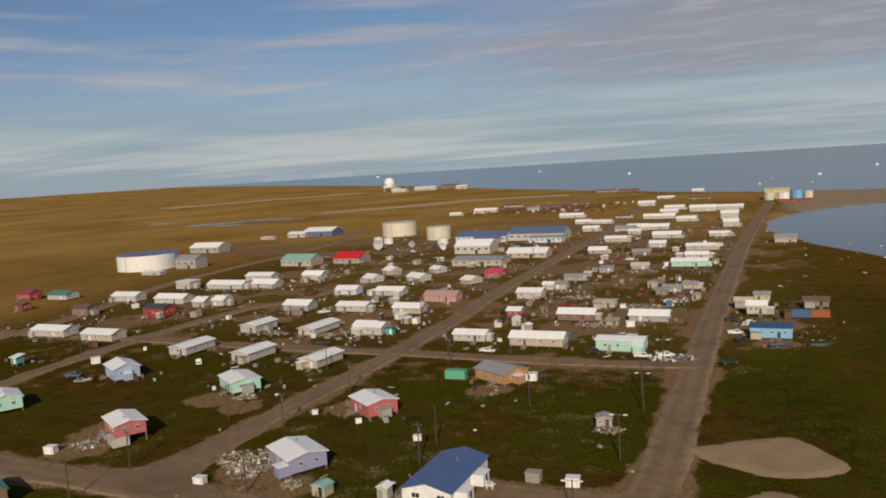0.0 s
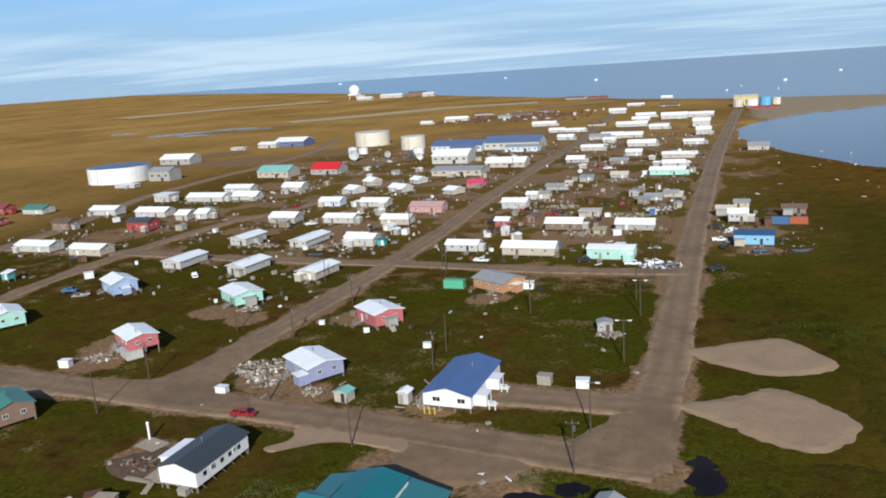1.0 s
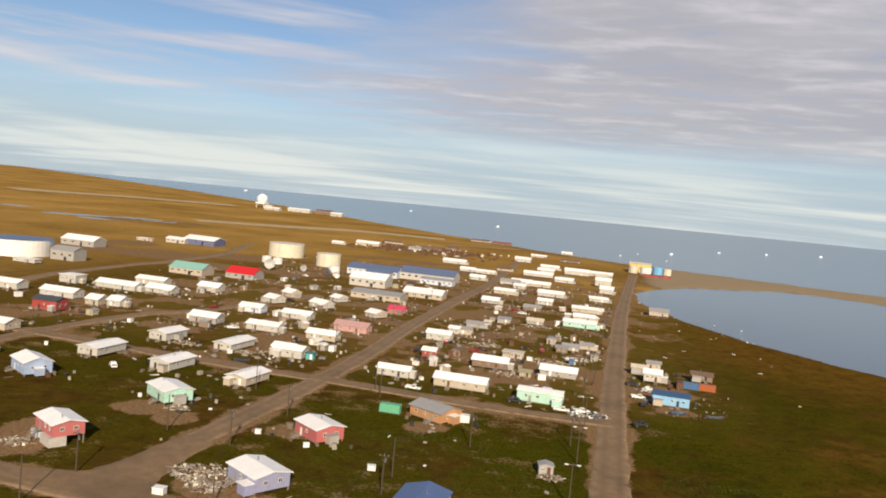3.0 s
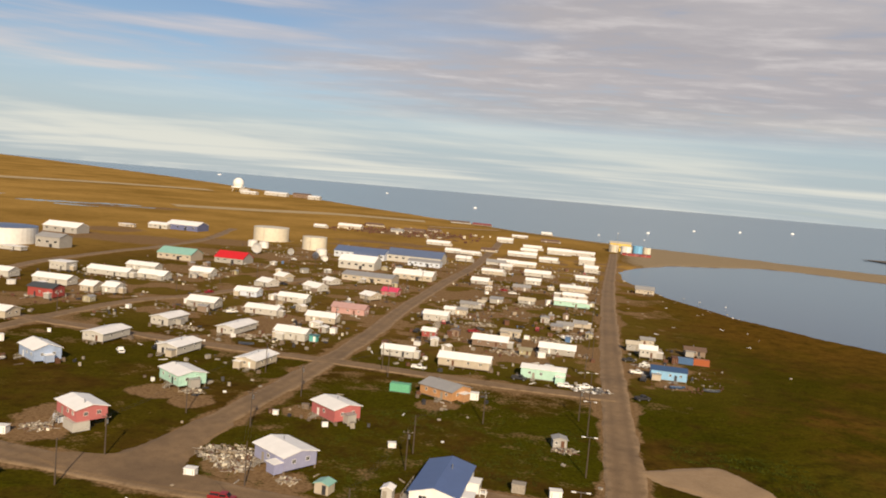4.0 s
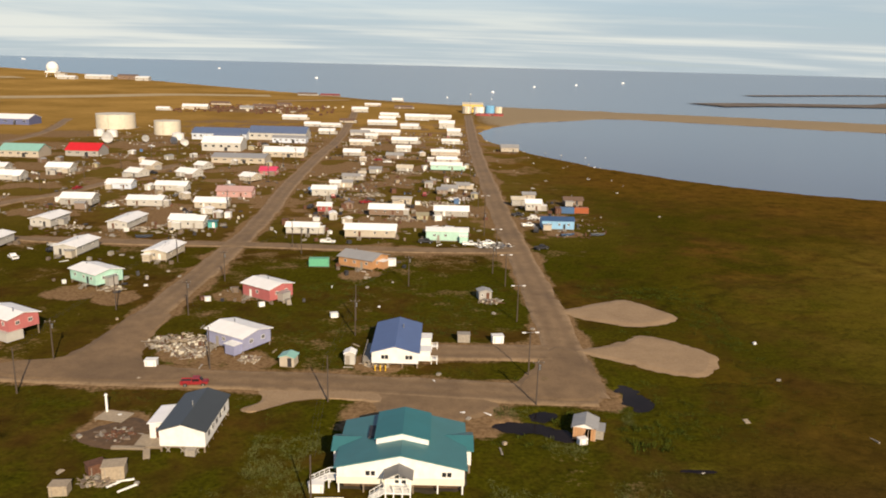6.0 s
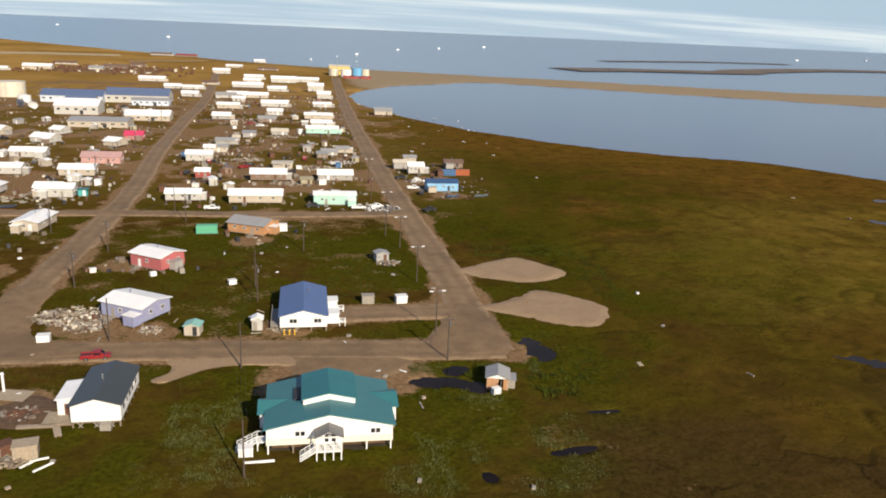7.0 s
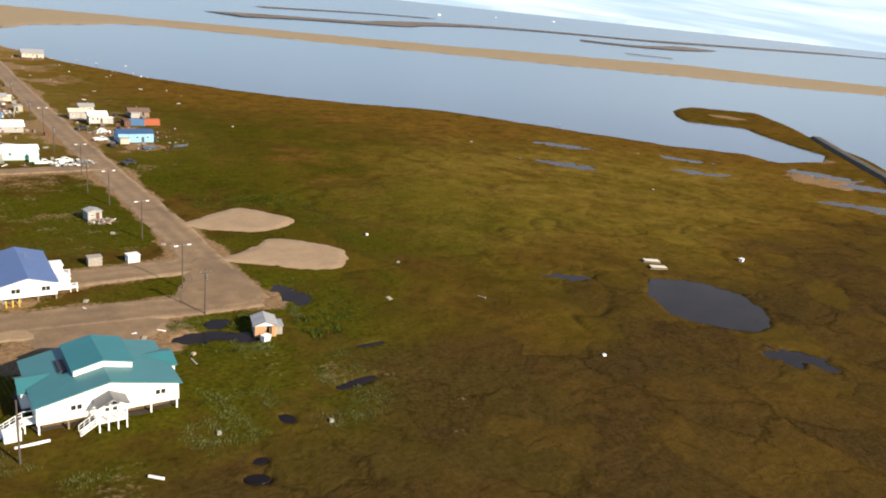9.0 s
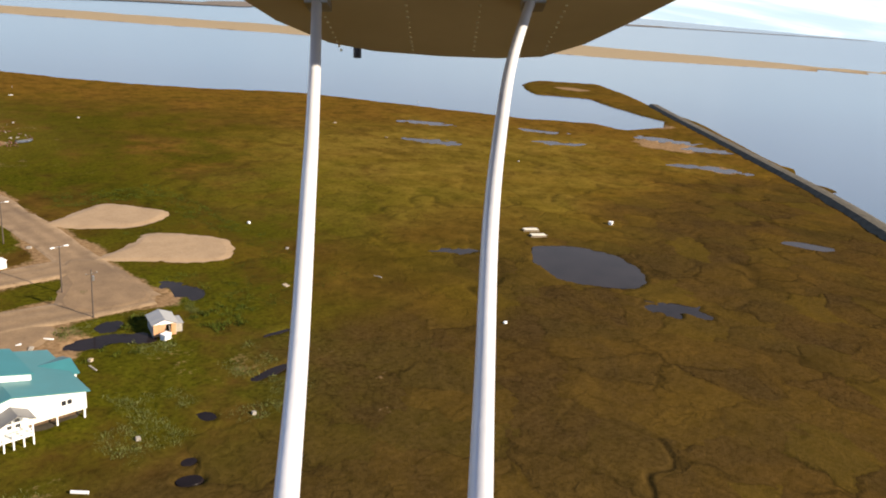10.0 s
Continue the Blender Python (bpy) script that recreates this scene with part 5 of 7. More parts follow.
house(-84.3, 428.7, 7.0, 5.0, 2.6, "grey", "grey", kind="shed")
house(-67.4, 436.2, 9.2, 6.0, 2.8, "grey", "cream")
house(-42.8, 447.4, 18.8, 7.0, 3.6, "mint", "white")
house(-42.5, 481.1, 12.9, 6.0, 3.0, "white", "white")
house(-77.2, 498.4, 11.3, 6.0, 2.8, "brown", "grey")
house(-107.0, 508.9, 11.5, 8.0, 3.0, "grey", "white")
house(-44.3, 521.5, 17.6, 7.0, 3.4, "cream", "white")
house(-73.4, 537.8, 10.3, 6.0, 3.6, "white", "white")
house(4.7, 558.5, 13.0, 9.0, 3.6, "cream", "grey")
house(-108.3, 574.2, 15.9, 7.0, 3.6, "cream", "white")
house(-75.6, 596.4, 20.1, 8.0, 3.4, "white", "white")
house(-39.1, 602.0, 14.0, 7.0, 3.0, "white", "white")
house(-105.0, 630.5, 9.8, 7.0, 3.2, "white", "white")
house(-477.5, 654.5, 13.0, 8.0, 3.2, "cream", "white", kind="flat")
house(-117.5, 656.9, 16.2, 8.0, 3.2, "white", "grey")
house(-146.6, 659.3, 13.4, 8.0, 3.6, "white", "white")
house(-94.0, 662.7, 21.5, 8.0, 3.4, "cream", "white")
house(-108.9, 666.9, 17.4, 8.0, 3.4, "white", "white")
house(-36.0, 672.7, 11.4, 8.9, 5.0, "white", "white")
house(-153.6, 730.9, 18.8, 8.0, 3.0, "white", "white")
house(-78.1, 736.6, 17.0, 8.0, 3.4, "white", "white")
house(-172.2, 737.2, 14.7, 8.0, 3.0, "white", "white")
house(-76.0, 741.7, 13.7, 8.0, 3.6, "cream", "grey")
house(-41.9, 746.5, 14.7, 10.0, 6.2, "white", "white")
house(-107.0, 771.1, 29.0, 8.0, 3.6, "white", "white")
house(-145.3, 792.4, 14.6, 8.0, 3.0, "cream", "brown")
house(-204.1, 816.3, 25.4, 9.0, 3.6, "white", "white")
house(-106.7, 836.6, 17.8, 8.0, 3.2, "white", "white")
house(-74.5, 849.9, 26.1, 10.0, 5.0, "white", "white")
house(-50.3, 866.8, 27.2, 9.0, 4.0, "white", "white")
house(-108.1, 888.0, 20.8, 8.0, 3.6, "white", "white")
house(-377.0, 908.3, 15.0, 8.0, 3.0, "white", "white")
house(-351.0, 947.9, 30.9, 10.0, 4.0, "cream", "white")
house(-149.9, 961.5, 19.7, 10.0, 5.0, "white", "white")
house(-291.8, 963.2, 16.0, 9.0, 3.2, "white", "grey")
house(-278.7, 1002.6, 28.2, 9.0, 3.0, "brown", "brown")
house(-345.6, 1038.0, 23.3, 9.0, 3.2, "cream", "brown")
house(-263.2, 1054.1, 17.6, 9.0, 3.0, "brown", "brown")
house(-100.5, 1059.6, 24.8, 9.0, 3.0, "brown", "brown")
house(-145.6, 1090.1, 21.8, 9.0, 3.4, "cream", "white")
house(-119.5, 1238.4, 16.2, 9.0, 3.4, "white", "white")
house(-241.9, 1340.2, 32.2, 9.0, 3.0, "brown", "darkred")
house(-283.9, 1358.6, 32.9, 9.0, 3.0, "grey", "brown")


# ---- outbuildings behind and between the houses ----
rnd_shed = random.Random(23)
for n_ in range(64):
    lot_ = rnd_shed.choice(((-62, 38), (-62, 38), (-160, 30), (-200, 30), (-270, 32)))
    x_, y_ = lot_[0] + rnd_shed.uniform(-1, 1) * lot_[1], rnd_shed.uniform(262, 560)
    if abs(x_ + 19) < 9 or abs(x_ + 125) < 11 or abs(x_ + 237) < 8 or any(abs(y_ - q_) < 7 for q_ in (241, 372, 509)):
        continue
    if any(abs(o.location.x - x_) < 9 and abs(o.location.y - y_) < 8 for o in scene.objects if o.parent is None and o.name.startswith(("house", "shed"))):
        continue
    wall_, roof_ = rnd_shed.choice((("brown", "grey"), ("grey", "grey"), ("brown", "brown"), ("cream", "white"), ("grey", "white"), ("khaki", "grey"), ("white", "white")))
    shed(x_, y_, rnd_shed.uniform(2.6, 4.6), rnd_shed.uniform(2.6, 5.0), rnd_shed.uniform(2.1, 2.7), wall_, roof_, rnd_shed.choice((0, 0, 90, -25, 12)), f"small {KINDS[wall_]} shed with a {KINDS[roof_]} roof in a yard")

# ---- halls, tanks and the school ----
def hall(x, y, w, d, h, wall, roof, up, label, name="hall", along="x", rot=0.0, bays=5, over=0.4):
    ho = thing(name, x, y, zat(x, y), rot, label, name.replace("_", " "))
    bm = bmesh.new()
    prism(bm, w, d, -0.5, h, up, along)
    part("wall", bm, "siding_" + wall, ho)
    bm = bmesh.new()
    gable(bm, w, d, h + 0.03, up, over, 0.3, along)
    part("roof", bm, "roofing_" + roof, ho)
    for i in range(bays):
        window(ho, "s", (i + 0.5) / bays * w - w / 2, h * 0.45, min(2.4, w / bays * 0.4), min(1.6, h * 0.3), w / 2, d / 2)
    boxpart("door", "dark_paint", ho, w * 0.08, w * 0.08 + 2.2, -d / 2 - 0.06, -d / 2 - 0.003, 0.0, min(2.6, h * 0.7))
    return ho


def tank(x, y, r, h, mat, label, cap=0.06, roofmat=None, name="storage_tank"):
    ho = thing(name, x, y, zat(x, y), 0, label, "tank", "tanks")
    bm = bmesh.new()
    cyl(bm, 0, 0, -0.4, h, r, None, 40)
    part("shell", bm, mat, ho)
    bm = bmesh.new()
    cyl(bm, 0, 0, h + 0.003, h + cap * r, r * 1.01, r * 0.1, 40)
    part("roof", bm, roofmat or mat, ho)
    for k_ in range(1, 5):
        bm = bmesh.new()
        cyl(bm, 0, 0, h * k_ / 5 - 0.06, h * k_ / 5 + 0.06, r + 0.05, None, 40)
        part("hoop", bm, mat, ho)
    bm = bmesh.new()
    for s in (-0.3, 0.3):
        rod(bm, (s, -r - 0.15, 0), (s, -r - 0.15, h + 0.8), 0.05)
    for i in range(int(h / 0.6)):
        rod(bm, (-0.3, -r - 0.15, 0.4 + 0.6 * i), (0.3, -r - 0.15, 0.4 + 0.6 * i), 0.04)
    part("ladder", bm, "steel", ho)
    return ho


tank(-440, 454, 22.5, 11.4, "tank_white", "large white round water tank with a grey-blue roof", 0.05, "roofing_slate")
hall(-400, 456, 19, 13, 7.0, "grey", "grey", 2.4, "grey metal pump house beside the water tank", bays=3)
hall(-468, 556, 32, 16, 5.0, "grey", "white", 3.4, "grey-walled maintenance hall with a white roof", bays=4)
hall(-434, 690, 34, 22, 5.4, "navy", "white", 3.2, "dark blue hall with a white roof", bays=4)
hall(-457, 680, 21, 12, 4.0, "white", "white", 1.6, "low white annex beside the blue hall", bays=4)
hall(-310, 468, 25, 16, 4.0, "cream", "seagreen", 3.4, "pale building with a sea-green metal roof", bays=5)
hall(-276, 480, 21, 16, 3.6, "grey", "red", 3.8, "grey building with a bright red roof", bays=4)
tank(-336, 672, 16.5, 12.6, "tank_cream", "cream fuel storage tank with a flat top", 0.02)
tank(-275, 628, 10.6, 11.2, "tank_cream", "beige fuel storage tank with a flat top", 0.03)
# the school: joined blocks under blue roofs
hall(-222, 602, 43, 20, 5.0, "paleblue", "slate", 3.6, "long pale school block with a blue metal roof", "school", bays=9)
hall(-178, 612, 46, 22, 5.6, "white", "slate", 4.4, "white-walled school block with a blue metal roof", "school", bays=8)
hall(-165, 588, 26, 11, 3.8, "paleblue", "grey", 1.4, "low pale blue school wing with a grey roof", "school", bays=6)
hall(-213, 584, 20, 9, 4.0, "white", "slate", 2.0, "small school wing with a blue-grey roof", "school", bays=4)
hall(-200, 528, 27, 18, 5.6, "white", "white", 3.6, "white hall with a broad white roof", bays=5)
hall(-172, 465, 33, 18, 3.4, "cream", "grey", 1.6, "low store with a wide grey roof", "store", bays=6)
hall(-151, 499, 27, 14, 3.4, "cream", "white", 2.6, "cream building with a steep white roof", bays=5)
# the tank farm by the lagoon
for x_, y_, r_, h_, m_, l_ in ((-15, 1003, 6.2, 9, "tank_cream", "cream fuel tank at the shore"), (0, 992, 6.8, 9, "tank_white", "white fuel tank at the shore"),
                               (14.5, 1002, 6.2, 10.5, "tank_sky", "bright sky-blue fuel tank at the shore"), (27, 1022, 5, 8, "tank_cream", "low cream tank at the shore")):
    tank(x_, y_, r_, h_, m_, l_, 0.04)
hall(-7, 1026, 27, 14, 10.5, "yellow", "cream", 2.0, "yellow shed behind the fuel tanks", "warehouse", bays=3)
hall(12, 962, 34, 5, 2.2, "red", "darkred", 0.6, "low rust-red stores beside the fuel tanks", "store", bays=3)


def light_mast(x, y, h):
    ho = thing("light_mast", x, y, zat(x, y), 0, "slender steel mast with a white lamp at the shore", "mast")
    bm = bmesh.new()
    cyl(bm, 0, 0, -1, h, 0.35, 0.15, 8)
    part("mast", bm, "steel", ho)
    bm = bmesh.new()
    dome(bm, 0, 0, h, 1.2, 0.7, 4, 12)
    part("lamp_head", bm, "white_paint", ho)


light_mast(-12, 980, 25)


def radome(x, y, r, h):
    ho = thing("radome", x, y, zat(x, y), 0, "white radar dome on a lattice tower above the tundra", "radome")
    bm = bmesh.new()
    dome(bm, 0, 0, h, r, 1.0, 9, 22, -0.9)
    ball = part("dome", bm, "white_paint", ho)
    for p in ball.data.polygons:
        p.use_smooth = True
    for sx in (-1, 1):
        for sy in (-1, 1):
            bm = bmesh.new()
            rod(bm, (sx * r * 0.8, sy * r * 0.8, -1), (sx * r * 0.55, sy * r * 0.55, h - r * 0.6), 0.7)
            part("leg", bm, "white_paint", ho)
    bm = bmesh.new()
    box(bm, -r * 0.9, r * 0.9, -r * 0.9, r * 0.9, h - r * 0.85, h - r * 0.6)
    part("platform", bm, "white_paint", ho)
    boxpart("base_building", "siding_white", ho, r * 0.6, r * 2.2, -6, 6, -1, 9)


radome(-972, 1860, 14, 22)
for x_, y_, w_, h_, wl_, rf_ in ((-850, 1830, 60, 7, "white", "white"), (-790, 1850, 44, 9, "brown", "brown"), (-900, 1780, 40, 5, "white", "white"), (-740, 1810, 30, 7, "white", "white")):
    hall(x_, y_, w_, 18, h_, wl_, rf_, 2.5, f"far {KINDS[wl_]} station building near the radar dome", "station", bays=4)


# ---- street furniture and yard things ----
def stash(make):
    """Build a thing once; later ones are copies that share its meshes."""
    cache = {}

    def place(x, y, rot=0.0, z=None, **kw):
        key = tuple(sorted(kw.items()))
        m = pose(x, y, zat(x, y) if z is None else z, 0, 0, rot)
        if key not in cache:
            cache[key] = make(**kw)
            cache[key].matrix_basis = m
            return cache[key]
        return copy_thing(cache[key], m)

    return place


@stash
def utility_pole(arm=1, tall=9.4):
    ho = thing("utility_pole", 0, 0, 0, 0, "dark wooden utility pole with a crossarm", "pole", "utility poles")
    bm = bmesh.new()
    cyl(bm, 0, 0, -0.8, tall, 0.17, 0.11, 9)
    part("pole", bm, "pole_wood", ho)
    if arm:
        boxpart("crossarm", "pole_wood", ho, -1.1, 1.1, -0.16, -0.06, tall - 0.75, tall - 0.6)
        for px in (-1.0, 0.0, 1.0):
            bm = bmesh.new()
            cyl(bm, px, -0.11, tall - 0.6, tall - 0.36, 0.06, 0.04, 8)
            part("insulator", bm, "insulator", ho)
        bm = bmesh.new()
        cyl(bm, 0.3, 0, tall - 2.1, tall - 1.2, 0.2, None, 10)
        part("transformer", bm, "steel", ho)
    return ho


@stash
def street_lamp():
    ho = thing("street_lamp", 0, 0, 0, 0, "dark wooden pole with a pale street light on top", "street lamp", "street lamps")
    bm = bmesh.new()
    cyl(bm, 0, 0, -0.8, 9.8, 0.17, 0.11, 9)
    part("pole", bm, "pole_wood", ho)
    bm = bmesh.new()
    rod(bm, (-1.0, 0, 9.6), (1.0, 0, 9.6), 0.06)
    part("arm", bm, "steel", ho)
    for s in (-1, 1):
        bm = bmesh.new()
        box(bm, s * 1.4 - 0.42, s * 1.4 + 0.42, -0.2, 0.2, 9.52, 9.68)
        part("lamp_head", bm, "white_paint", ho, "pale lamp housing")
    return ho


for x_, y_ in ((-127.3, 130.4), (-126.0, 113.2), (-93.0, 127.6), (-66.0, 113.0), (-64.9, 150.2), (-128.2, 165.2), (-66.0, 161.4), (-25.7, 113.8), (-108.1, 194.0), (-91.9, 229.0),
               (-128.8, 214.5), (-96.6, 238.0), (-108.7, 162.4), (-54.1, 193.4), (-62.8, 74.6)):
    utility_pole(x_, y_, 4, arm=int(x_ * 10) % 2, tall=9.4)
for n_ in range(9):
    utility_pole(-136 - 0.6 * n_, 300 + 42 * n_, 0, arm=1, tall=9.4)
    utility_pole(-28.5, 210 + 55 * n_, 0, arm=1, tall=9.4)
    utility_pole(-248 + 3 * n_, 180 + 40 * n_, 0, arm=1, tall=9.4)
for x_, y_ in ((-25.7, 128.4), (-25.0, 163.6), (-25.6, 196.0), (-26.0, 232.0), (-26.6, 300.0)):
    street_lamp(x_, y_, 8)


def wires(points, sag=0.7):
    """Three slack wires from pole to pole."""
    bm = bmesh.new()
    for off in (-1.0, 0.0, 1.0):
        for (ax, ay), (bx, by) in zip(points, points[1:]):
            d = Vector((bx - ax, by - ay, 0)).normalized()
            side = Vector((d.y, -d.x, 0)) * off * 0.6
            pts = [Vector((ax + (bx - ax) * s, ay + (by - ay) * s, 9.1 - sag * 4 * s * (1 - s))) + side for s in np.linspace(0, 1, 7)]
            for p, q in zip(pts, pts[1:]):
                rod(bm, p, q, 0.012, 3)
    solo("power_lines", bm, "dark_paint", Matrix(), "thin black power lines strung between wooden poles", "power lines", "", "structure")


wires([(-128.2, 214.5), (-128.2, 165.2), (-127.3, 130.4), (-126.0, 113.2)])
wires([(-54.1, 193.4), (-66.0, 161.4), (-64.9, 150.2), (-66.0, 113.0), (-62.8, 74.6)])
wires([(-91.9, 229.0), (-108.1, 194.0), (-108.7, 162.4), (-93.0, 127.6)])


@stash
def pickup(colour="white_paint"):
    ho = thing("pickup_truck", 0, 0, 0, 0, {"white_paint": "white", "red_paint": "red", "dark_paint": "dark", "blue_paint": "blue"}[colour] + " pickup truck parked on gravel", "truck", "parked trucks")
    bm = bmesh.new()
    box(bm, -2.7, 2.7, -0.95, 0.95, 0.45, 1.0)
    bmesh.ops.bevel(bm, geom=bm.edges[:], offset=0.12, segments=2, affect="EDGES")
    part("body", bm, colour, ho)
    bm = bmesh.new()
    prof = [(-0.6, 1.0), (-0.35, 1.75), (0.95, 1.75), (1.65, 1.05)]
    a = [bm.verts.new((x, -0.85, z)) for x, z in prof]
    b = [bm.verts.new((x, 0.85, z)) for x, z in prof]
    bm.faces.new(a)
    bm.faces.new(b[::-1])
    for i in range(4):
        bm.faces.new((a[i], a[(i + 1) % 4], b[(i + 1) % 4], b[i]))
    cab = part("cab", bm, colour, ho)
    for s in (-1, 1):
        bm = bmesh.new()
        box(bm, -0.3, 1.0, s * 0.87 - 0.012, s * 0.87 + 0.012, 1.15, 1.62)
        part("side_window", bm, "window_glass", cab)
    bm = bmesh.new()
    vs = [bm.verts.new(p) for p in ((1.08, -0.75, 1.68), (1.08, 0.75, 1.68), (1.66, 0.75, 1.12), (1.66, -0.75, 1.12))]
    bm.faces.new(vs)
    bmesh.ops.solidify(bm, geom=bm.faces[:], thickness=0.03)
    part("windscreen", bm, "window_glass", cab)
    boxpart("bed", "dark_paint", ho, -2.6, -0.7, -0.8, 0.8, 1.0, 1.04)
    for s in (-1, 1):
        boxpart("bed_side", colour, ho, -2.65, -0.65, s * 0.88 - 0.06, s * 0.88 + 0.06, 1.0, 1.3)
        for x in (-1.7, 1.75):
            bm = bmesh.new()
            cyl(bm, x, 0.38, s * 0.88 - 0.13, s * 0.88 + 0.13, 0.4, None, 14, "y")
            w_ = part("wheel", bm, "rubber", ho)
            bm = bmesh.new()
            cyl(bm, x, 0.38, s * 0.9 - 0.13, s * 0.9 + 0.13, 0.22, None, 10, "y")
            part("rim", bm, "steel", w_)
    return ho


@stash
def skiff(colour="steel"):
    ho = thing("skiff", 0, 0, 0, 0, {"steel": "bare aluminium", "red_paint": "dark red", "white_paint": "white", "blue_paint": "blue"}[colour] + " open skiff lying on the ground", "boat", "boats")
    bm = bmesh.new()
    rows = []
    for x, w, keel in ((-2.8, 0.85, 0.05), (-1.2, 0.95, 0.0), (0.8, 0.9, 0.02), (2.0, 0.6, 0.15), (2.9, 0.06, 0.45)):
        rows.append([bm.verts.new(p) for p in ((x, -w, 0.8 + 0.1 * max(0, x - 1)), (x, -w * 0.72, 0.2 + keel), (x, 0, keel), (x, w * 0.72, 0.2 + keel), (x, w, 0.8 + 0.1 * max(0, x - 1)))])
    for a, b in zip(rows, rows[1:]):
        for j in range(4):
            bm.faces.new((a[j], b[j], b[j + 1], a[j + 1]))
    bm.faces.new(rows[0])
    bmesh.ops.solidify(bm, geom=bm.faces[:], thickness=0.05)
    part("hull", bm, colour, ho)
    for x in (-2.0, -0.3, 1.2):
        boxpart("thwart", "old_timber", ho, x - 0.15, x + 0.15, -0.8 if x < 1 else -0.6, 0.8 if x < 1 else 0.6, 0.52, 0.57)
    boxpart("outboard", "dark_paint", ho, -3.15, -2.82, -0.18, 0.18, 0.5, 1.25)
    return ho


@stash
def crate(colour="white_paint", s=1.4):
    ho = thing("storage_box", 0, 0, 0, 0, {"white_paint": "white", "old_timber": "weathered timber", "rust": "rusty", "blue_paint": "blue", "green_paint": "green", "canvas": "tarp-covered"}[colour] + " storage box on the ground", "box", "storage boxes")
    bm = bmesh.new()
    box(bm, -s * 0.6, s * 0.6, -s * 0.45, s * 0.45, -0.15, s * 0.75)
    bmesh.ops.bevel(bm, geom=bm.edges[:], offset=0.04, segments=1, affect="EDGES")
    part("body", bm, colour, ho)
    boxpart("lid", colour, ho, -s * 0.64, s * 0.64, -s * 0.49, s * 0.49, s * 0.755, s * 0.83)
    for q in (-0.4, 0.4):
        boxpart("batten", "old_timber", ho, q * s - 0.05, q * s + 0.05, -s * 0.45 - 0.03, -s * 0.45 - 0.003, 0.0, s * 0.7)
    return ho


@stash
def drum(colour="rust"):
    ho = thing("oil_drum", 0, 0, 0, 0, {"rust": "rusty", "blue_paint": "blue", "white_paint": "white"}[colour] + " steel oil drum standing upright", "drum", "oil drums")
    bm = bmesh.new()
    cyl(bm, 0, 0, -0.1, 0.88, 0.29, None, 14)
    part("body", bm, colour, ho)
    for z in (0.28, 0.58, 0.87):
        bm = bmesh.new()
        cyl(bm, 0, 0, z - 0.02, z + 0.02, 0.31, None, 14)
        part("rib", bm, colour, ho)
    return ho


@stash
def container(colour="rust", size=6.1):
    ho = thing("shipping_container", 0, 0, 0, 0, {"rust": "rust-red", "blue_paint": "blue", "green_paint": "bright green", "orange_paint": "orange-red", "white_paint": "white"}[colour] + " corrugated shipping container", "container", "containers")
    bm = bmesh.new()
    h, n = size / 2, 24
    for s in (-1, 1):
        xs = np.linspace(-h, h, n * 2 + 1)
        lo = [bm.verts.new((x, s * (1.2 - 0.05 * ((i // 1) % 2)), 0.05)) for i, x in enumerate(xs)]
        hi = [bm.verts.new((v.co.x, v.co.y, 2.5)) for v in lo]
        for i in range(len(xs) - 1):
            bm.faces.new((lo[i], lo[i + 1], hi[i + 1], hi[i]))
    part("side_panel", bm, colour, ho)
    boxpart("top", colour, ho, -h, h, -1.2, 1.2, 2.5, 2.59)
    boxpart("base", "dark_paint", ho, -h, h, -1.2, 1.2, -0.15, 0.05)
    for s in (-1, 1):
        e = boxpart("end_door", colour, ho, s * h - 0.06, s * h + 0.06, -1.15, 1.15, 0.05, 2.5)
        for q in (-0.5, 0.5):
            bm = bmesh.new()
            rod(bm, (s * (h + 0.09), q, 0.1), (s * (h + 0.09), q, 2.4), 0.03)
            part("lock_rod", bm, "steel", e)
        for q in (-1, 1):
            boxpart("corner_post", colour, ho, s * h - 0.1, s * h + 0.1, q * 1.2 - 0.08, q * 1.2 + 0.08, -0.1, 2.62)
    return ho


@stash
def dish(r=2.0):
    ho = thing("satellite_dish", 0, 0, 0, 0, "white satellite dish on a stout mast", "satellite dish", "satellite dishes")
    bm = bmesh.new()
    rows = []
    for i in range(5):
        q = i / 4
        rows.append([bm.verts.new((r * q * math.cos(2 * math.pi * j / 18), -0.35 * r * (1 - q * q) * -1 - 0.5 * r, r * 1.25 + r * q * math.sin(2 * math.pi * j / 18))) for j in range(18)])
    for a, b in zip(rows[1:], rows[2:]):
        for j in range(18):
            bm.faces.new((a[j], a[(j + 1) % 18], b[(j + 1) % 18], b[j]))
    bm.faces.new(rows[1])
    bmesh.ops.solidify(bm, geom=bm.faces[:], thickness=0.06)
    part("reflector", bm, "white_paint", ho)
    bm = bmesh.new()
    rod(bm, (0, 0, -0.4), (0, 0, r * 1.25), 0.16 * r)
    part("mast", bm, "steel", ho)
    bm = bmesh.new()
    rod(bm, (0, -0.2, r * 0.5), (0, -r * 1.05, r * 1.2), 0.05)
    part("feed_arm", bm, "steel", ho)
    return ho


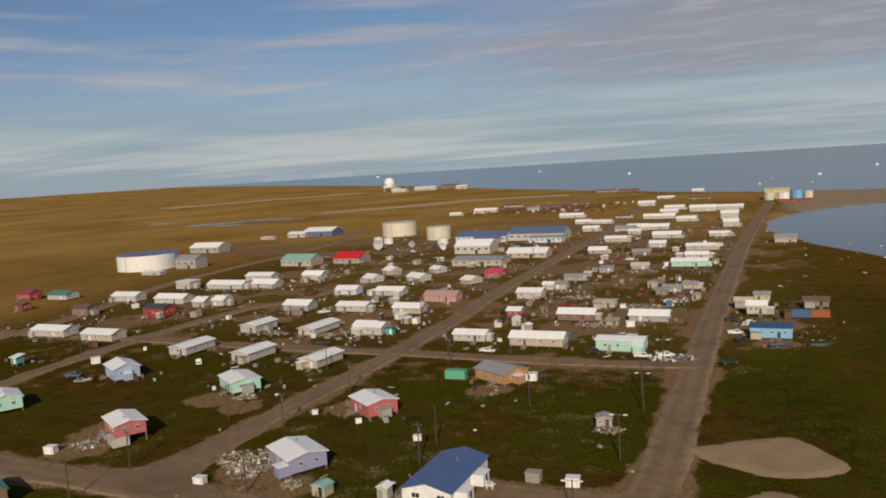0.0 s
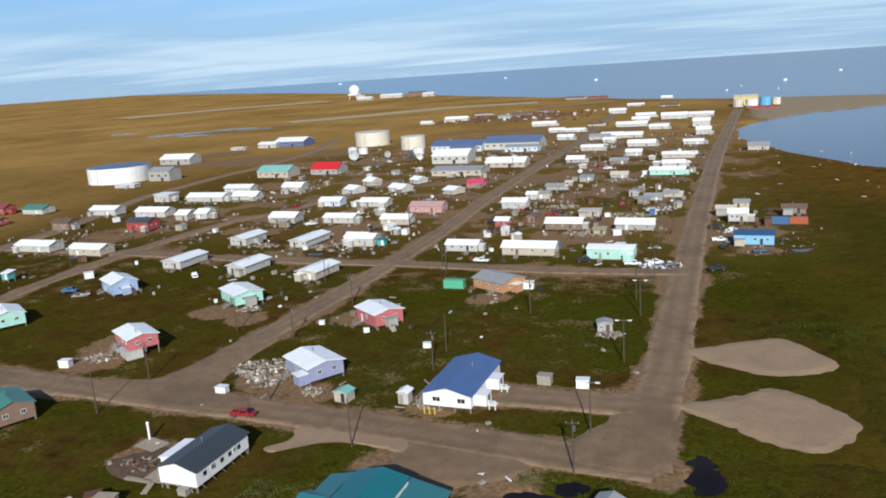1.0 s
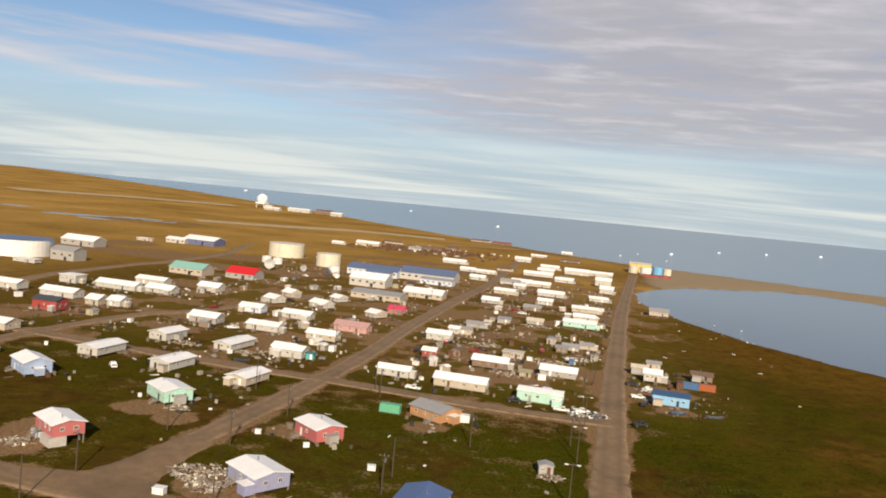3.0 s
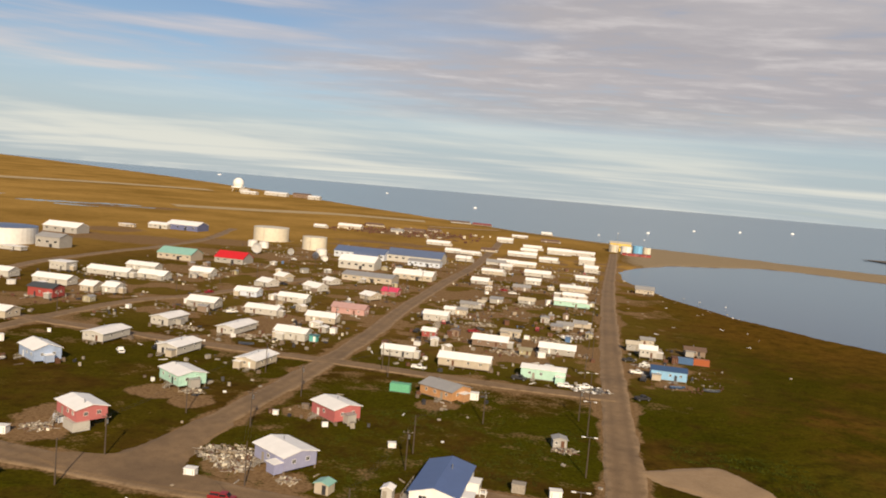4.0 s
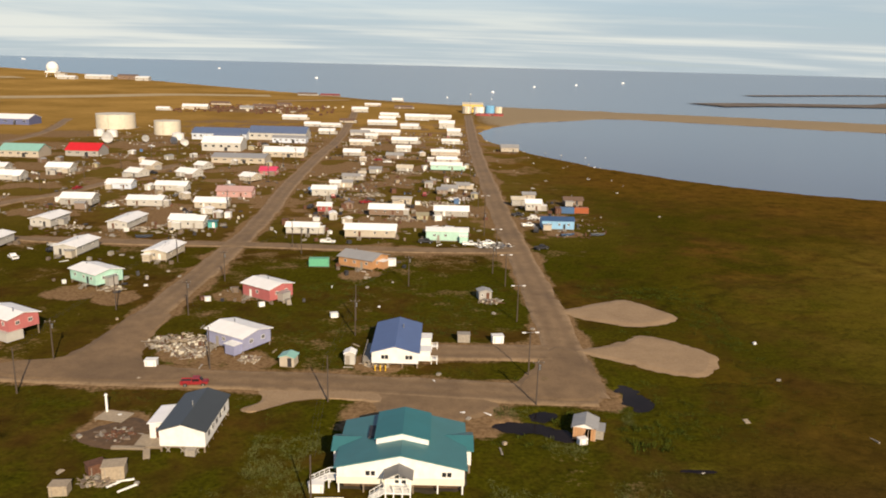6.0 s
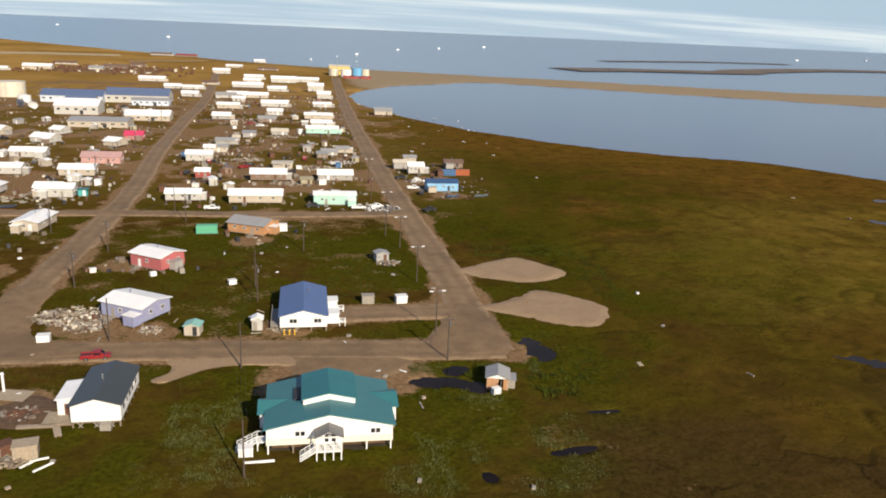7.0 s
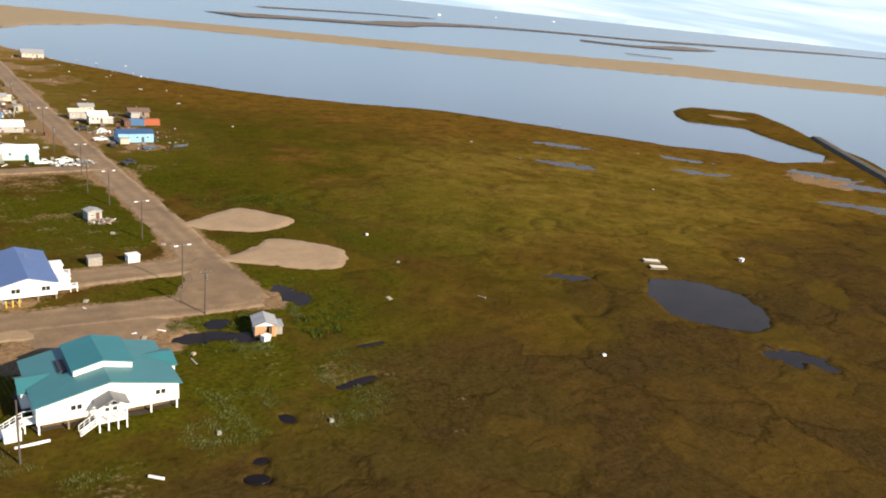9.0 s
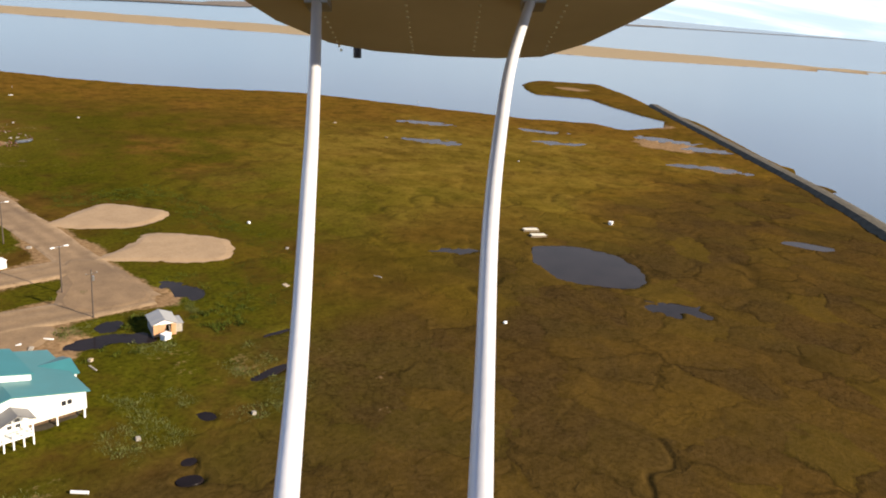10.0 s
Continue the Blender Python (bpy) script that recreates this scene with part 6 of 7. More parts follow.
@stash
def snow_machine(colour="dark_paint"):
    ho = thing("snow_machine", 0, 0, 0, 0, {"dark_paint": "black", "red_paint": "red", "blue_paint": "blue", "white_paint": "white"}[colour] + " snow machine parked for summer", "snow machine", "snow machines")
    bm = bmesh.new()
    box(bm, -0.2, 1.2, -0.38, 0.38, 0.3, 0.75)
    bmesh.ops.bevel(bm, geom=bm.edges[:], offset=0.14, segments=2, affect="EDGES")
    part("hood", bm, colour, ho)
    boxpart("seat", "rubber", ho, -1.3, -0.2, -0.2, 0.2, 0.45, 0.75)
    boxpart("track", "rubber", ho, -1.4, 0.2, -0.19, 0.19, 0.0, 0.42)
    for s in (-1, 1):
        bm = bmesh.new()
        rod(bm, (0.2, s * 0.45, 0.05), (1.5, s * 0.45, 0.08), 0.06)
        rod(bm, (0.8, s * 0.4, 0.35), (0.8, s * 0.45, 0.06), 0.04)
        part("ski", bm, "steel", ho)
    return ho


def heap(x, y, r, n, seed, label, mats=("junk_brown", "old_timber", "canvas", "timber", "old_timber", "rust", "tank_cream")):
    """A yard heap of planks, sheets and small boxes, one mesh of loose stuff for each material."""
    rnd = random.Random(seed)
    ho = thing("scrap_heap", x, y, 0, 0, label, "scrap heap", "scrap heaps", "stuff")
    for m_ in mats:
        bm = bmesh.new()
        for _ in range(int(1.9 * n) // len(mats) + 1):
            a, q = rnd.uniform(0, 6.3), r * math.sqrt(rnd.random())
            px, py = q * math.cos(a), 0.7 * q * math.sin(a)
            s = rnd.choice(((1.2, 0.10, 0.05), (0.34, 0.28, 0.25), (0.55, 0.4, 0.08), (0.2, 0.2, 0.22), (1.5, 0.08, 0.07), (0.8, 0.08, 0.05)))
            mm = pose(px, py, rnd.uniform(-0.05, 0.45) * (1 - q / r), rnd.uniform(-16, 16), rnd.uniform(-16, 16), rnd.uniform(0, 180))
            first = len(bm.verts)
            box(bm, -s[0], s[0], -s[1], s[1], 0, 2 * s[2])
            bm.verts.ensure_lookup_table()
            for v in bm.verts[first:]:
                v.co = mm @ v.co
        part("scrap", bm, m_, ho)
    return ho


# yards near the crossroads
heap(-103.5, 142.5, 8.4, 150, 5, "sprawling yard heap of timber, sheets and scrap by the road")
heap(-100, 136.0, 4.0, 60, 6, "loose planks and boxes in a muddy yard")
heap(-86, 133.5, 2.5, 24, 7, "scrap timber beside a lavender house")
heap(-152, 140, 4.0, 40, 8, "clutter of boards and boxes before a house")
heap(-137, 183.5, 3.5, 30, 9, "planks and boxes under a raised house")
heap(-171, 98, 4.5, 50, 10, "yard clutter of red and white scrap", ("rust", "white_paint", "old_timber", "red_paint"))
heap(-31, 180, 3.0, 40, 11, "broken timber and scrap around a grey shed")
heap(-26, 248, 7.0, 80, 12, "scrap and snow-machine parts beside the mint mobile home", ("white_paint", "steel", "dark_paint", "old_timber"))
# the hall's shade painted on the ground as a dark soil spread
patch("bare_soil", [(-60.5, 81.6), (-50, 81.2), (-40.5, 81.6), (-39.5, 88), (-41, 96), (-50, 97), (-60, 96), (-61.5, 88)], 0.12, "shade_soil", "soil under the raised hall, coloured dark for the shade there", "soil", 1.2, 1.0)
patch("bare_soil", [(-108, 97), (-104, 101), (-100, 104), (-96, 101), (-96, 95), (-101, 93)], 0.20, "peat_soil", "bare brown soil dug up behind a house", "soil", 1.6, 1.0)


def platform(x, y, rot):
    ho = thing("timber_platform", x, y, 0, rot, "low weathered timber platform with a white vent pipe", "platform")
    for i in range(8):
        boxpart("plank", "canvas", ho, -2.8, 2.8, -2.0 + i * 0.5, -1.54 + i * 0.5, 0.3, 0.36)
    for s in (-2.5, 2.5):
        boxpart("bearer", "timber", ho, s - 0.12, s + 0.12, -2.0, 2.0, -0.2, 0.297)
    bm = bmesh.new()
    cyl(bm, -2.3, 1.2, 0.36, 3.6, 0.22, None, 12)
    pipe = part("vent_pipe", bm, "white_paint", ho)
    bm = bmesh.new()
    cyl(bm, -2.3, 1.2, 3.6, 3.85, 0.34, 0.2, 12)
    part("cap", bm, "white_paint", pipe)


platform(-103.4, 104.0, -12)


def boardwalk(x, y, rot, length, width, n, label):
    ho = thing("boardwalk", x, y, 0, rot, label, "boardwalk", "boardwalks")
    for i in range(n):
        a = -length / 2 + i * length / n
        boxpart("plank", "canvas", ho, a, a + length / n - 0.04, -width / 2, width / 2, 0.28, 0.35)
    for q in (-width / 2 + 0.2, width / 2 - 0.2):
        boxpart("bearer", "timber", ho, -length / 2, length / 2, q - 0.08, q + 0.08, -0.2, 0.277)


boardwalk(-93.4, 95.0, 0, 4.6, 4.4, 12, "tan plank deck before the lean-to door")
boardwalk(-96.4, 92.6, 0, 5.6, 0.9, 12, "narrow plank walk on the grass")
boardwalk(-92.6, 90.6, -70, 3.6, 1.1, 8, "short plank ramp down to the grass")
crate(-95.0, 83.8, 12, colour="canvas", s=2.8)
crate(-98.4, 84.8, 40, colour="rust", s=2.2)
crate(-100.9, 78.4, 5, colour="canvas", s=2.2)
crate(-85.4, 91.0, 0, colour="old_timber", s=1.4)
heap(-100, 97, 3.5, 36, 13, "brown boards and peat piled behind the dark-roofed house", ("junk_brown", "old_timber", "rust"))
heap(-97, 82, 2.6, 30, 14, "weathered boards piled on the grass", ("old_timber", "junk_brown", "canvas", "timber"))
heap(-58, 132.5, 3.0, 26, 15, "boards and scrap near a raised house", ("junk_brown", "old_timber", "canvas"))
heap(-6.0, 300, 5.0, 60, 16, "yard scrap beside the road", ("white_paint", "rust", "dark_paint", "old_timber", "steel"))
heap(-60, 292, 7.0, 60, 17, "weathered lumber and scrap behind houses")
heap(-48, 330, 9.0, 90, 18, "brown scrap and sled parts across a yard")
heap(-36, 345, 7.0, 70, 19, "rusty scrap and vehicles across a yard", ("rust", "white_paint", "junk_brown", "old_timber"))
heap(-80, 350, 8.0, 70, 20, "grey lumber and scrap between houses")
heap(-66, 430, 9.0, 70, 21, "scrap and sheds between houses")
heap(-160, 262, 6.0, 40, 22, "boxes and scrap beside a house")
heap(-185, 262, 5.0, 34, 23, "boxes and boards beside a house")
heap(-205, 245, 5.0, 30, 24, "boxes and boards along the lane")
pickup(-93.6, 119.2, 8, colour="red_paint")
crate(-105.6, 128.4, 5, colour="white_paint", s=2.0)
crate(-156.0, 133.5, 12, colour="white_paint", s=2.2)
crate(-39.0, 148.4, 0, colour="old_timber", s=2.4)
crate(-31.0, 148.2, 8, colour="white_paint", s=2.2)
crate(-71.8, 163.4, 20, colour="white_paint", s=1.6)
crate(-107.5, 175.0, 20, colour="white_paint", s=1.3)
crate(-109.0, 175.6, 40, colour="rust", s=1.2)
crate(-19.4, 98.4, 20, colour="white_paint", s=1.3)
crate(-63.0, 81.0, 3, colour="white_paint", s=1.8)
crate(126.0, 98.4, 15, colour="white_paint", s=1.2)


def bollard(x, y):
    ho = thing("bollard", x, y, 0, 0, "yellow steel guard post beside the road", "bollard", "yellow bollards")
    bm = bmesh.new()
    cyl(bm, 0, 0, -0.4, 1.25, 0.14, None, 10)
    part("post", bm, "yellow_paint", ho)
    bm = bmesh.new()
    dome(bm, 0, 0, 1.25, 0.14, 0.5, 3, 10)
    part("cap", bm, "yellow_paint", ho)


for x_ in (-58.3, -57.2, -56.1):
    bollard(x_, 129.0)


# flat-bed sledges stranded on the tundra
def sledge(x, y, rot):
    ho = thing("freight_sledge", x, y, 0, rot, "pale timber freight sledge stranded on the tundra", "sledge", "sledges")
    for i in range(5):
        boxpart("deck_board", "tank_cream", ho, -2.2, 2.2, -0.95 + i * 0.385, -0.60 + i * 0.385, 0.55, 0.66)
    for s in (-0.8, 0.8):
        boxpart("runner", "timber", ho, -2.5, 2.5, s - 0.1, s + 0.1, -0.1, 0.3)
        for q in (-1.6, 0.0, 1.6):
            boxpart("strut", "timber", ho, q - 0.08, q + 0.08, s - 0.08, s + 0.08, 0.3, 0.55)


sledge(94.5, 102.5, -28)
sledge(97.0, 107.2, -28)


# a pale beam by the hall's stair, and a low spoil heap on the bare soil by the apron
def beam(x, y, rot, length):
    bm = bmesh.new()
    box(bm, -length / 2, length / 2, -0.15, 0.15, -0.15, 0.2)
    bmesh.ops.bevel(bm, geom=bm.edges[:], offset=0.04, segments=1, affect="EDGES")
    solo("beam", bm, "white_paint", pose(x, y, 0.1, 0, 0, rot), "long pale beam lying on the grass", "beam", "loose beams")


beam(-60.8, 78.6, 3, 4.4)
beam(-48.3, 64.1, -42, 2.2)
beam(-94.1, 81.2, 52, 2.4)
beam(-91.6, 80.2, 48, 3.2)
beam(-92.8, 82.4, 20, 2.6)

# the yards farther up the streets
container(6.6, 315.0, 90, colour="rust", size=6.1)
container(10.9, 316.0, 0, colour="blue_paint", size=6.1)
container(17.4, 316.6, 0, colour="orange_paint", size=6.1)
container(-83.6, 214.4, 4, colour="green_paint", size=6.1)
container(-66, 268, 0, colour="blue_paint", size=6.1)
pickup(-34.5, 247.5, 4, colour="white_paint")
pickup(-28.0, 249.5, 30, colour="white_paint")
pickup(-50.5, 250.0, 0, colour="dark_paint")
pickup(-85.5, 246.0, 0, colour="white_paint")
pickup(-7.5, 274.0, 80, colour="dark_paint")
pickup(-9.5, 284.0, 10, colour="white_paint")
pickup(-6.0, 300.0, 60, colour="white_paint")
pickup(-12.0, 306.0, 20, colour="dark_paint")
pickup(-214, 190, 20, colour="blue_paint")
skiff(-205, 186, 30, colour="white_paint")
skiff(-152, 248, 10, colour="white_paint")
skiff(-176, 232, 0, colour="white_paint")
skiff(-255, 232, 20, colour="white_paint")
skiff(4, 268, 20, colour="blue_paint")
skiff(16, 270, 8, colour="white_paint")
for x_, y_, r_ in ((-290, 545, 4.0), (-268, 560, 2.6), (-244, 552, 2.6), (-236, 548, 2.2), (-232, 541, 2.2)):
    dish(x_, y_, 20, r=r_)
for x_, y_, r_, h_ in ((-320, 600, 4, 5), (-308, 596, 4, 5), (-252, 585, 4.5, 5)):
    tank(x_, y_, r_, h_, "tank_white", "small white tank beside the fuel store", 0.2)
rnd_yard = random.Random(11)
for n_ in range(150):
    sx_, sy_ = rnd_yard.choice(((-45, 40), (-75, 34), (-165, 40), (-205, 36), (-265, 40), (-95, 16), (-42, 22)))
    x_, y_ = sx_ + rnd_yard.uniform(-1, 1) * sy_, rnd_yard.uniform(250, 700) if n_ % 3 else rnd_yard.uniform(200, 360)
    if abs(x_ + 18) < 9 or abs(x_ + 114) < 9 and y_ < 260 or abs(x_ + 128) < 10 and y_ > 300 or abs(x_ + 237) < 7:
        continue
    pick = n_ % 10
    turn_ = rnd_yard.uniform(0, 180)
    if pick < 4:
        crate(x_, y_, turn_, colour=rnd_yard.choice(("white_paint", "old_timber", "rust", "canvas", "white_paint", "blue_paint")), s=rnd_yard.choice((1.3, 1.9, 2.6)))
    elif pick < 6:
        pickup(x_, y_, turn_, colour=rnd_yard.choice(("white_paint", "dark_paint", "red_paint")))
    elif pick < 7:
        skiff(x_, y_, turn_, colour=rnd_yard.choice(("steel", "white_paint")))
    elif pick < 8:
        snow_machine(x_, y_, turn_, colour=rnd_yard.choice(("dark_paint", "red_paint", "white_paint")))
    else:
        drum(x_, y_, turn_, colour=rnd_yard.choice(("rust", "blue_paint", "white_paint")))

# pale scraps scattered over grass and tundra
rnd_bit = random.Random(4)
for kind_, n_, (x0_, x1_, y0_, y1_) in (("plank", 46, (-130, -20, 70, 210)), ("plank", 7, (20, 260, 40, 320)), ("plank", 7, (-40, 60, 20, 120)), ("plank", 30, (-10, 60, 290, 560))):
    for i_ in range(n_):
        x_, y_ = rnd_bit.uniform(x0_, x1_), rnd_bit.uniform(y0_, y1_)
        bm = bmesh.new()
        s_ = rnd_bit.choice(((0.5, 0.35, 0.3), (1.1, 0.14, 0.08), (0.35, 0.3, 0.3), (0.7, 0.5, 0.08)))
        box(bm, -s_[0], s_[0], -s_[1], s_[1], -0.2, s_[2])
        bmesh.ops.bevel(bm, geom=bm.edges[:], offset=0.03, segments=1, affect="EDGES")
        solo("board", bm, rnd_bit.choice(("white_paint", "old_timber", "old_timber", "canvas")), pose(x_, y_, 0.1, rnd_bit.uniform(-8, 8), rnd_bit.uniform(-8, 8), rnd_bit.uniform(0, 180)),
             "pale scrap of board lying on the tundra", "board", "scattered boards")


# ---- far islands and drifting ice ----
def islet(pts, width, label):
    street("sandbar", pts, width, 0.4, label, "beach_gravel")


islet([(420, 1385), (560, 1440), (800, 1475), (900, 1560), (1133, 1690), (1333, 1735), (1560, 1715), (1819, 1635), (2100, 1640), (2900, 1600)], 92, "dark low sandbar out in the sea")
islet([(660, 1820), (1020, 1965), (1262, 1985)], 40, "thin far sandbar out in the sea")
islet([(1330, 1420), (1420, 1335), (1560, 1330), (1760, 1400)], 95, "dark muddy sandbar near the barrier beach")
islet([(1100, 1055), (1130, 1030), (1165, 992)], 14, "thin strip of wet sand near the beach")
islet([(2200, 1600), (2900, 1560), (3700, 1440), (4500, 1300)], 40, "thin far barrier island on the skyline")


def floe(x, y, r, h, seed):
    rnd = random.Random(seed)
    bm = bmesh.new()
    lo, hi = [], []
    for i in range(9):
        a = 2 * math.pi * i / 9
        q = r * rnd.uniform(0.6, 1.1)
        lo.append(bm.verts.new((q * math.cos(a), q * 0.6 * math.sin(a), -0.6)))
        hi.append(bm.verts.new((q * 0.7 * math.cos(a), q * 0.4 * math.sin(a), h * rnd.uniform(0.4, 1.1))))
    for i in range(9):
        bm.faces.new((lo[i], lo[(i + 1) % 9], hi[(i + 1) % 9], hi[i]))
    bm.faces.new(hi)
    bm.faces.new(lo[::-1])
    solo("ice_floe", bm, "ice", pose(x, y, zat(x, y) - 0.4, 0, 0, rnd.uniform(0, 180)), "white block of sea ice drifting offshore", "ice floe", "ice floes")


for n_, (x_, y_, r_, h_) in enumerate(((-40, 1420, 9, 7), (60, 1700, 11, 8), (190, 2050, 14, 9), (330, 2240, 16, 9), (-420, 2300, 16, 10), (40, 1400, 6, 5), (520, 2500, 16, 9), (-900, 3000, 26, 12),
                                  (-1900, 3500, 40, 14), (1500, 2300, 20, 10), (1900, 2500, 24, 10), (2300, 2600, 24, 10))):
    floe(x_, y_, r_ * 0.34, h_ * 0.34, n_ + 50)


# ---- tall grass ----
def open_ground(x, y):
    ok = (pools(x, y) > 1.2) & (signed(x, y, LAGOON) > 4)
    for pts, width in STREETS.values():
        ok &= away(x, y, pts) > width / 2 + 2.0
    for cx, cy, hx, hy in ((-50, 88, 14, 12), (-87, 98, 11, 10), (-54, 140, 9, 13), (4, 142, 16, 15), (4, 173, 16, 13), (-54, 110, 20, 10), (-17, 102, 4, 4)):
        ok &= (np.abs(x - cx) > hx) | (np.abs(y - cy) > hy)
    return ok


def grass(name, count, box_, seed, label, keep, material, tall=1.0):
    """Tall bent blades in loose clumps."""
    rng = np.random.default_rng(seed)
    x, y = rng.uniform(box_[0], box_[1], count), rng.uniform(box_[2], box_[3], count)
    ok = keep(x, y)
    x, y = np.repeat(x[ok], 16), np.repeat(y[ok], 16)
    n = len(x)
    x, y = x + rng.normal(0, 0.45, n), y + rng.normal(0, 0.45, n)
    a, h, b = rng.uniform(0, 6.28, n), tall * rng.uniform(0.15, 0.42, n), tall * rng.uniform(0.05, 0.3, n)
    w = 0.05 * tall
    p = np.stack([x + w * np.cos(a), y + w * np.sin(a), np.full(n, -0.2)], -1)
    q = np.stack([x - w * np.cos(a), y - w * np.sin(a), np.full(n, -0.2)], -1)
    t = np.stack([x - b * np.sin(a), y + b * np.cos(a), h], -1)
    verts = np.stack([p, q, t], 1).reshape(-1, 3)
    me = bpy.data.meshes.new(name)
    me.from_pydata(verts.tolist(), [], np.arange(3 * n).reshape(-1, 3).tolist())
    me.materials.append(M[material])
    tagged(new(name, me), label, "grass", "", "stuff")


grass("tall_grass", 4200, (-75, -8, 66, 112), 7, "tall pale-headed grass round the community hall", lambda x, y: open_ground(x, y) & (fbm(x, y, 0.12, 3, 71) > 0.52), "pale_grass")
grass("tall_grass", 700, (-80, -61, 72, 98), 9, "pale seeding grass beside the hall stair", lambda x, y: open_ground(x, y) & (fbm(x, y, 0.14, 3, 73) > 0.46), "pale_grass")
grass("low_willow", 420, (-38, -3, 96, 126), 10, "low leafy willow scrub between the puddles", lambda x, y: open_ground(x, y) & (fbm(x, y, 0.2, 3, 74) > 0.50), "green_grass", 2.0)
grass("tall_grass", 5200, (-125, 30, 100, 200), 8, "rough green grass beside the roads", lambda x, y: open_ground(x, y) & (fbm(x, y, 0.08, 3, 72) > 0.48), "green_grass")


# ---- small scrap strewn between the houses ----
def litter(name, count, box_, seed, material, label, size, patchy, z0=0.0):
    """Boards and boxes lying about, joined: each a small tilted block."""
    rng = np.random.default_rng(seed)
    x, y = rng.uniform(box_[0], box_[1], count), rng.uniform(box_[2], box_[3], count)
    ok = open_ground(x, y) & (fbm(x, y, 0.07, 3, 91) > patchy)
    x, y = x[ok], y[ok]
    n = len(x)
    kind = rng.integers(0, 4, n)
    half = np.array([(0.9, 0.12, 0.06), (0.45, 0.35, 0.3), (0.8, 0.55, 0.08), (0.3, 0.25, 0.45)])[kind] * (size * rng.uniform(0.6, 1.3, n))[:, None]
    a = rng.uniform(0, 6.28, n)
    c, sn = np.cos(a), np.sin(a)
    corner = np.array([(i, j, k) for k in (-1, 1) for j in (-1, 1) for i in (-1, 1)], float)
    p = corner[None] * half[:, None]
    tilt = rng.uniform(-0.2, 0.2, n)[:, None]
    up = z0 + 0.10 + half[:, 2:3] * 0.8 + p[..., 2] + tilt * p[..., 0]
    q = np.stack([x[:, None] + c[:, None] * p[..., 0] - sn[:, None] * p[..., 1], y[:, None] + sn[:, None] * p[..., 0] + c[:, None] * p[..., 1], up], -1).reshape(-1, 3)
    quad = np.array(((0, 2, 3, 1), (4, 5, 7, 6), (0, 1, 5, 4), (2, 6, 7, 3), (0, 4, 6, 2), (1, 3, 7, 5)))
    faces = (np.arange(n)[:, None, None] * 8 + quad[None]).reshape(-1, 4)
    me = bpy.data.meshes.new(name)
    me.from_pydata(q.tolist(), [], faces.tolist())
    me.materials.append(M[material])
    tagged(new(name, me), label, "scrap", "", "stuff")


for n_, (mat_, count_, what_) in enumerate((("old_timber", 800, "grey weathered boards and boxes strewn between houses"), ("tank_cream", 200, "pale boxes and sheets strewn between houses"), ("rust", 420, "rusty scrap strewn between houses"),
                                           ("dark_paint", 320, "dark drums and machine parts strewn between houses"), ("junk_brown", 800, "brown timber and junk strewn between houses"))):
    litter("yard_scrap", count_ * 3, (-330, -22, 236, 700), 60 + n_, mat_, what_, 1.1, 0.57)
def house_clutter(name, seed, material, label, each, near):
    """Boards, drums and boxes lying within a few steps of the houses, joined: each a small tilted block."""
    rng = np.random.default_rng(seed)
    spots = [(o.location.x, o.location.y) for o in scene.objects if o.parent is None and o.name.startswith("house") and 175 < o.location.y < 640 and o.location.x > -330]
    bm = bmesh.new()
    home = np.repeat(np.array(spots), rng.integers(0, each + 1, len(spots)), axis=0)
    a, q = rng.uniform(0, 6.28, len(home)), rng.uniform(*near, len(home))
    xs, ys = home[:, 0] + q * 1.25 * np.cos(a), home[:, 1] + q * 0.9 * np.sin(a) - 1.0
    clear = open_ground(xs, ys)
    for x, y in zip(xs[clear], ys[clear]):
        half = np.array(((1.3, 0.15, 0.08), (0.5, 0.4, 0.45), (0.9, 0.6, 0.2), (0.35, 0.35, 0.5), (0.7, 0.5, 0.6))[rng.integers(0, 5)]) * rng.uniform(0.7, 1.3)
        turn = pose(x, y, half[2] * 0.9 + zat(x, y), rng.uniform(-9, 9), rng.uniform(-9, 9), rng.uniform(0, 180))
        vs = [bm.verts.new(turn @ Vector((half[0] * i, half[1] * j, half[2] * k))) for k in (-1, 1) for j in (-1, 1) for i in (-1, 1)]
        for f in ((0, 2, 3, 1), (4, 5, 7, 6), (0, 1, 5, 4), (2, 6, 7, 3), (0, 4, 6, 2), (1, 3, 7, 5)):
            bm.faces.new([vs[i] for i in f])
    solo(name, bm, material, Matrix(), label, "scrap", "", "stuff")


for n_, (mat_, each_, what_) in enumerate((("old_timber", 6, "grey boards and boxes lying about beside the houses"), ("junk_brown", 6, "brown crates and timber lying about beside the houses"), ("dark_paint", 4, "dark drums and machines standing beside the houses"),
                                          ("white_paint", 1, "white freezers and boxes standing beside the houses"), ("rust", 3, "rusty drums and parts beside the houses"))):
    house_clutter("house_clutter", 90 + n_, mat_, what_, each_, (6.5, 13.0))
litter("yard_scrap", 70, (-6, 22, 264, 312), 70, "old_timber", "grey boards and scrap round the houses by the lagoon", 0.7, 0.46)
litter("yard_scrap", 60, (-6, 22, 264, 312), 71, "rust", "rusty scrap round the houses by the lagoon", 0.7, 0.46)
litter("dump_scrap", 420, (-370, -180, 890, 1060), 72, "rust", "rusty scrap spread over a far storage yard", 3.2, 0.47, 0.3)
litter("dump_scrap", 90, (-370, -180, 890, 1060), 73, "tank_cream", "pale tanks and boxes in a far storage yard", 3.4, 0.47, 0.3)

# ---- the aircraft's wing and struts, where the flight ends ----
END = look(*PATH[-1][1:])


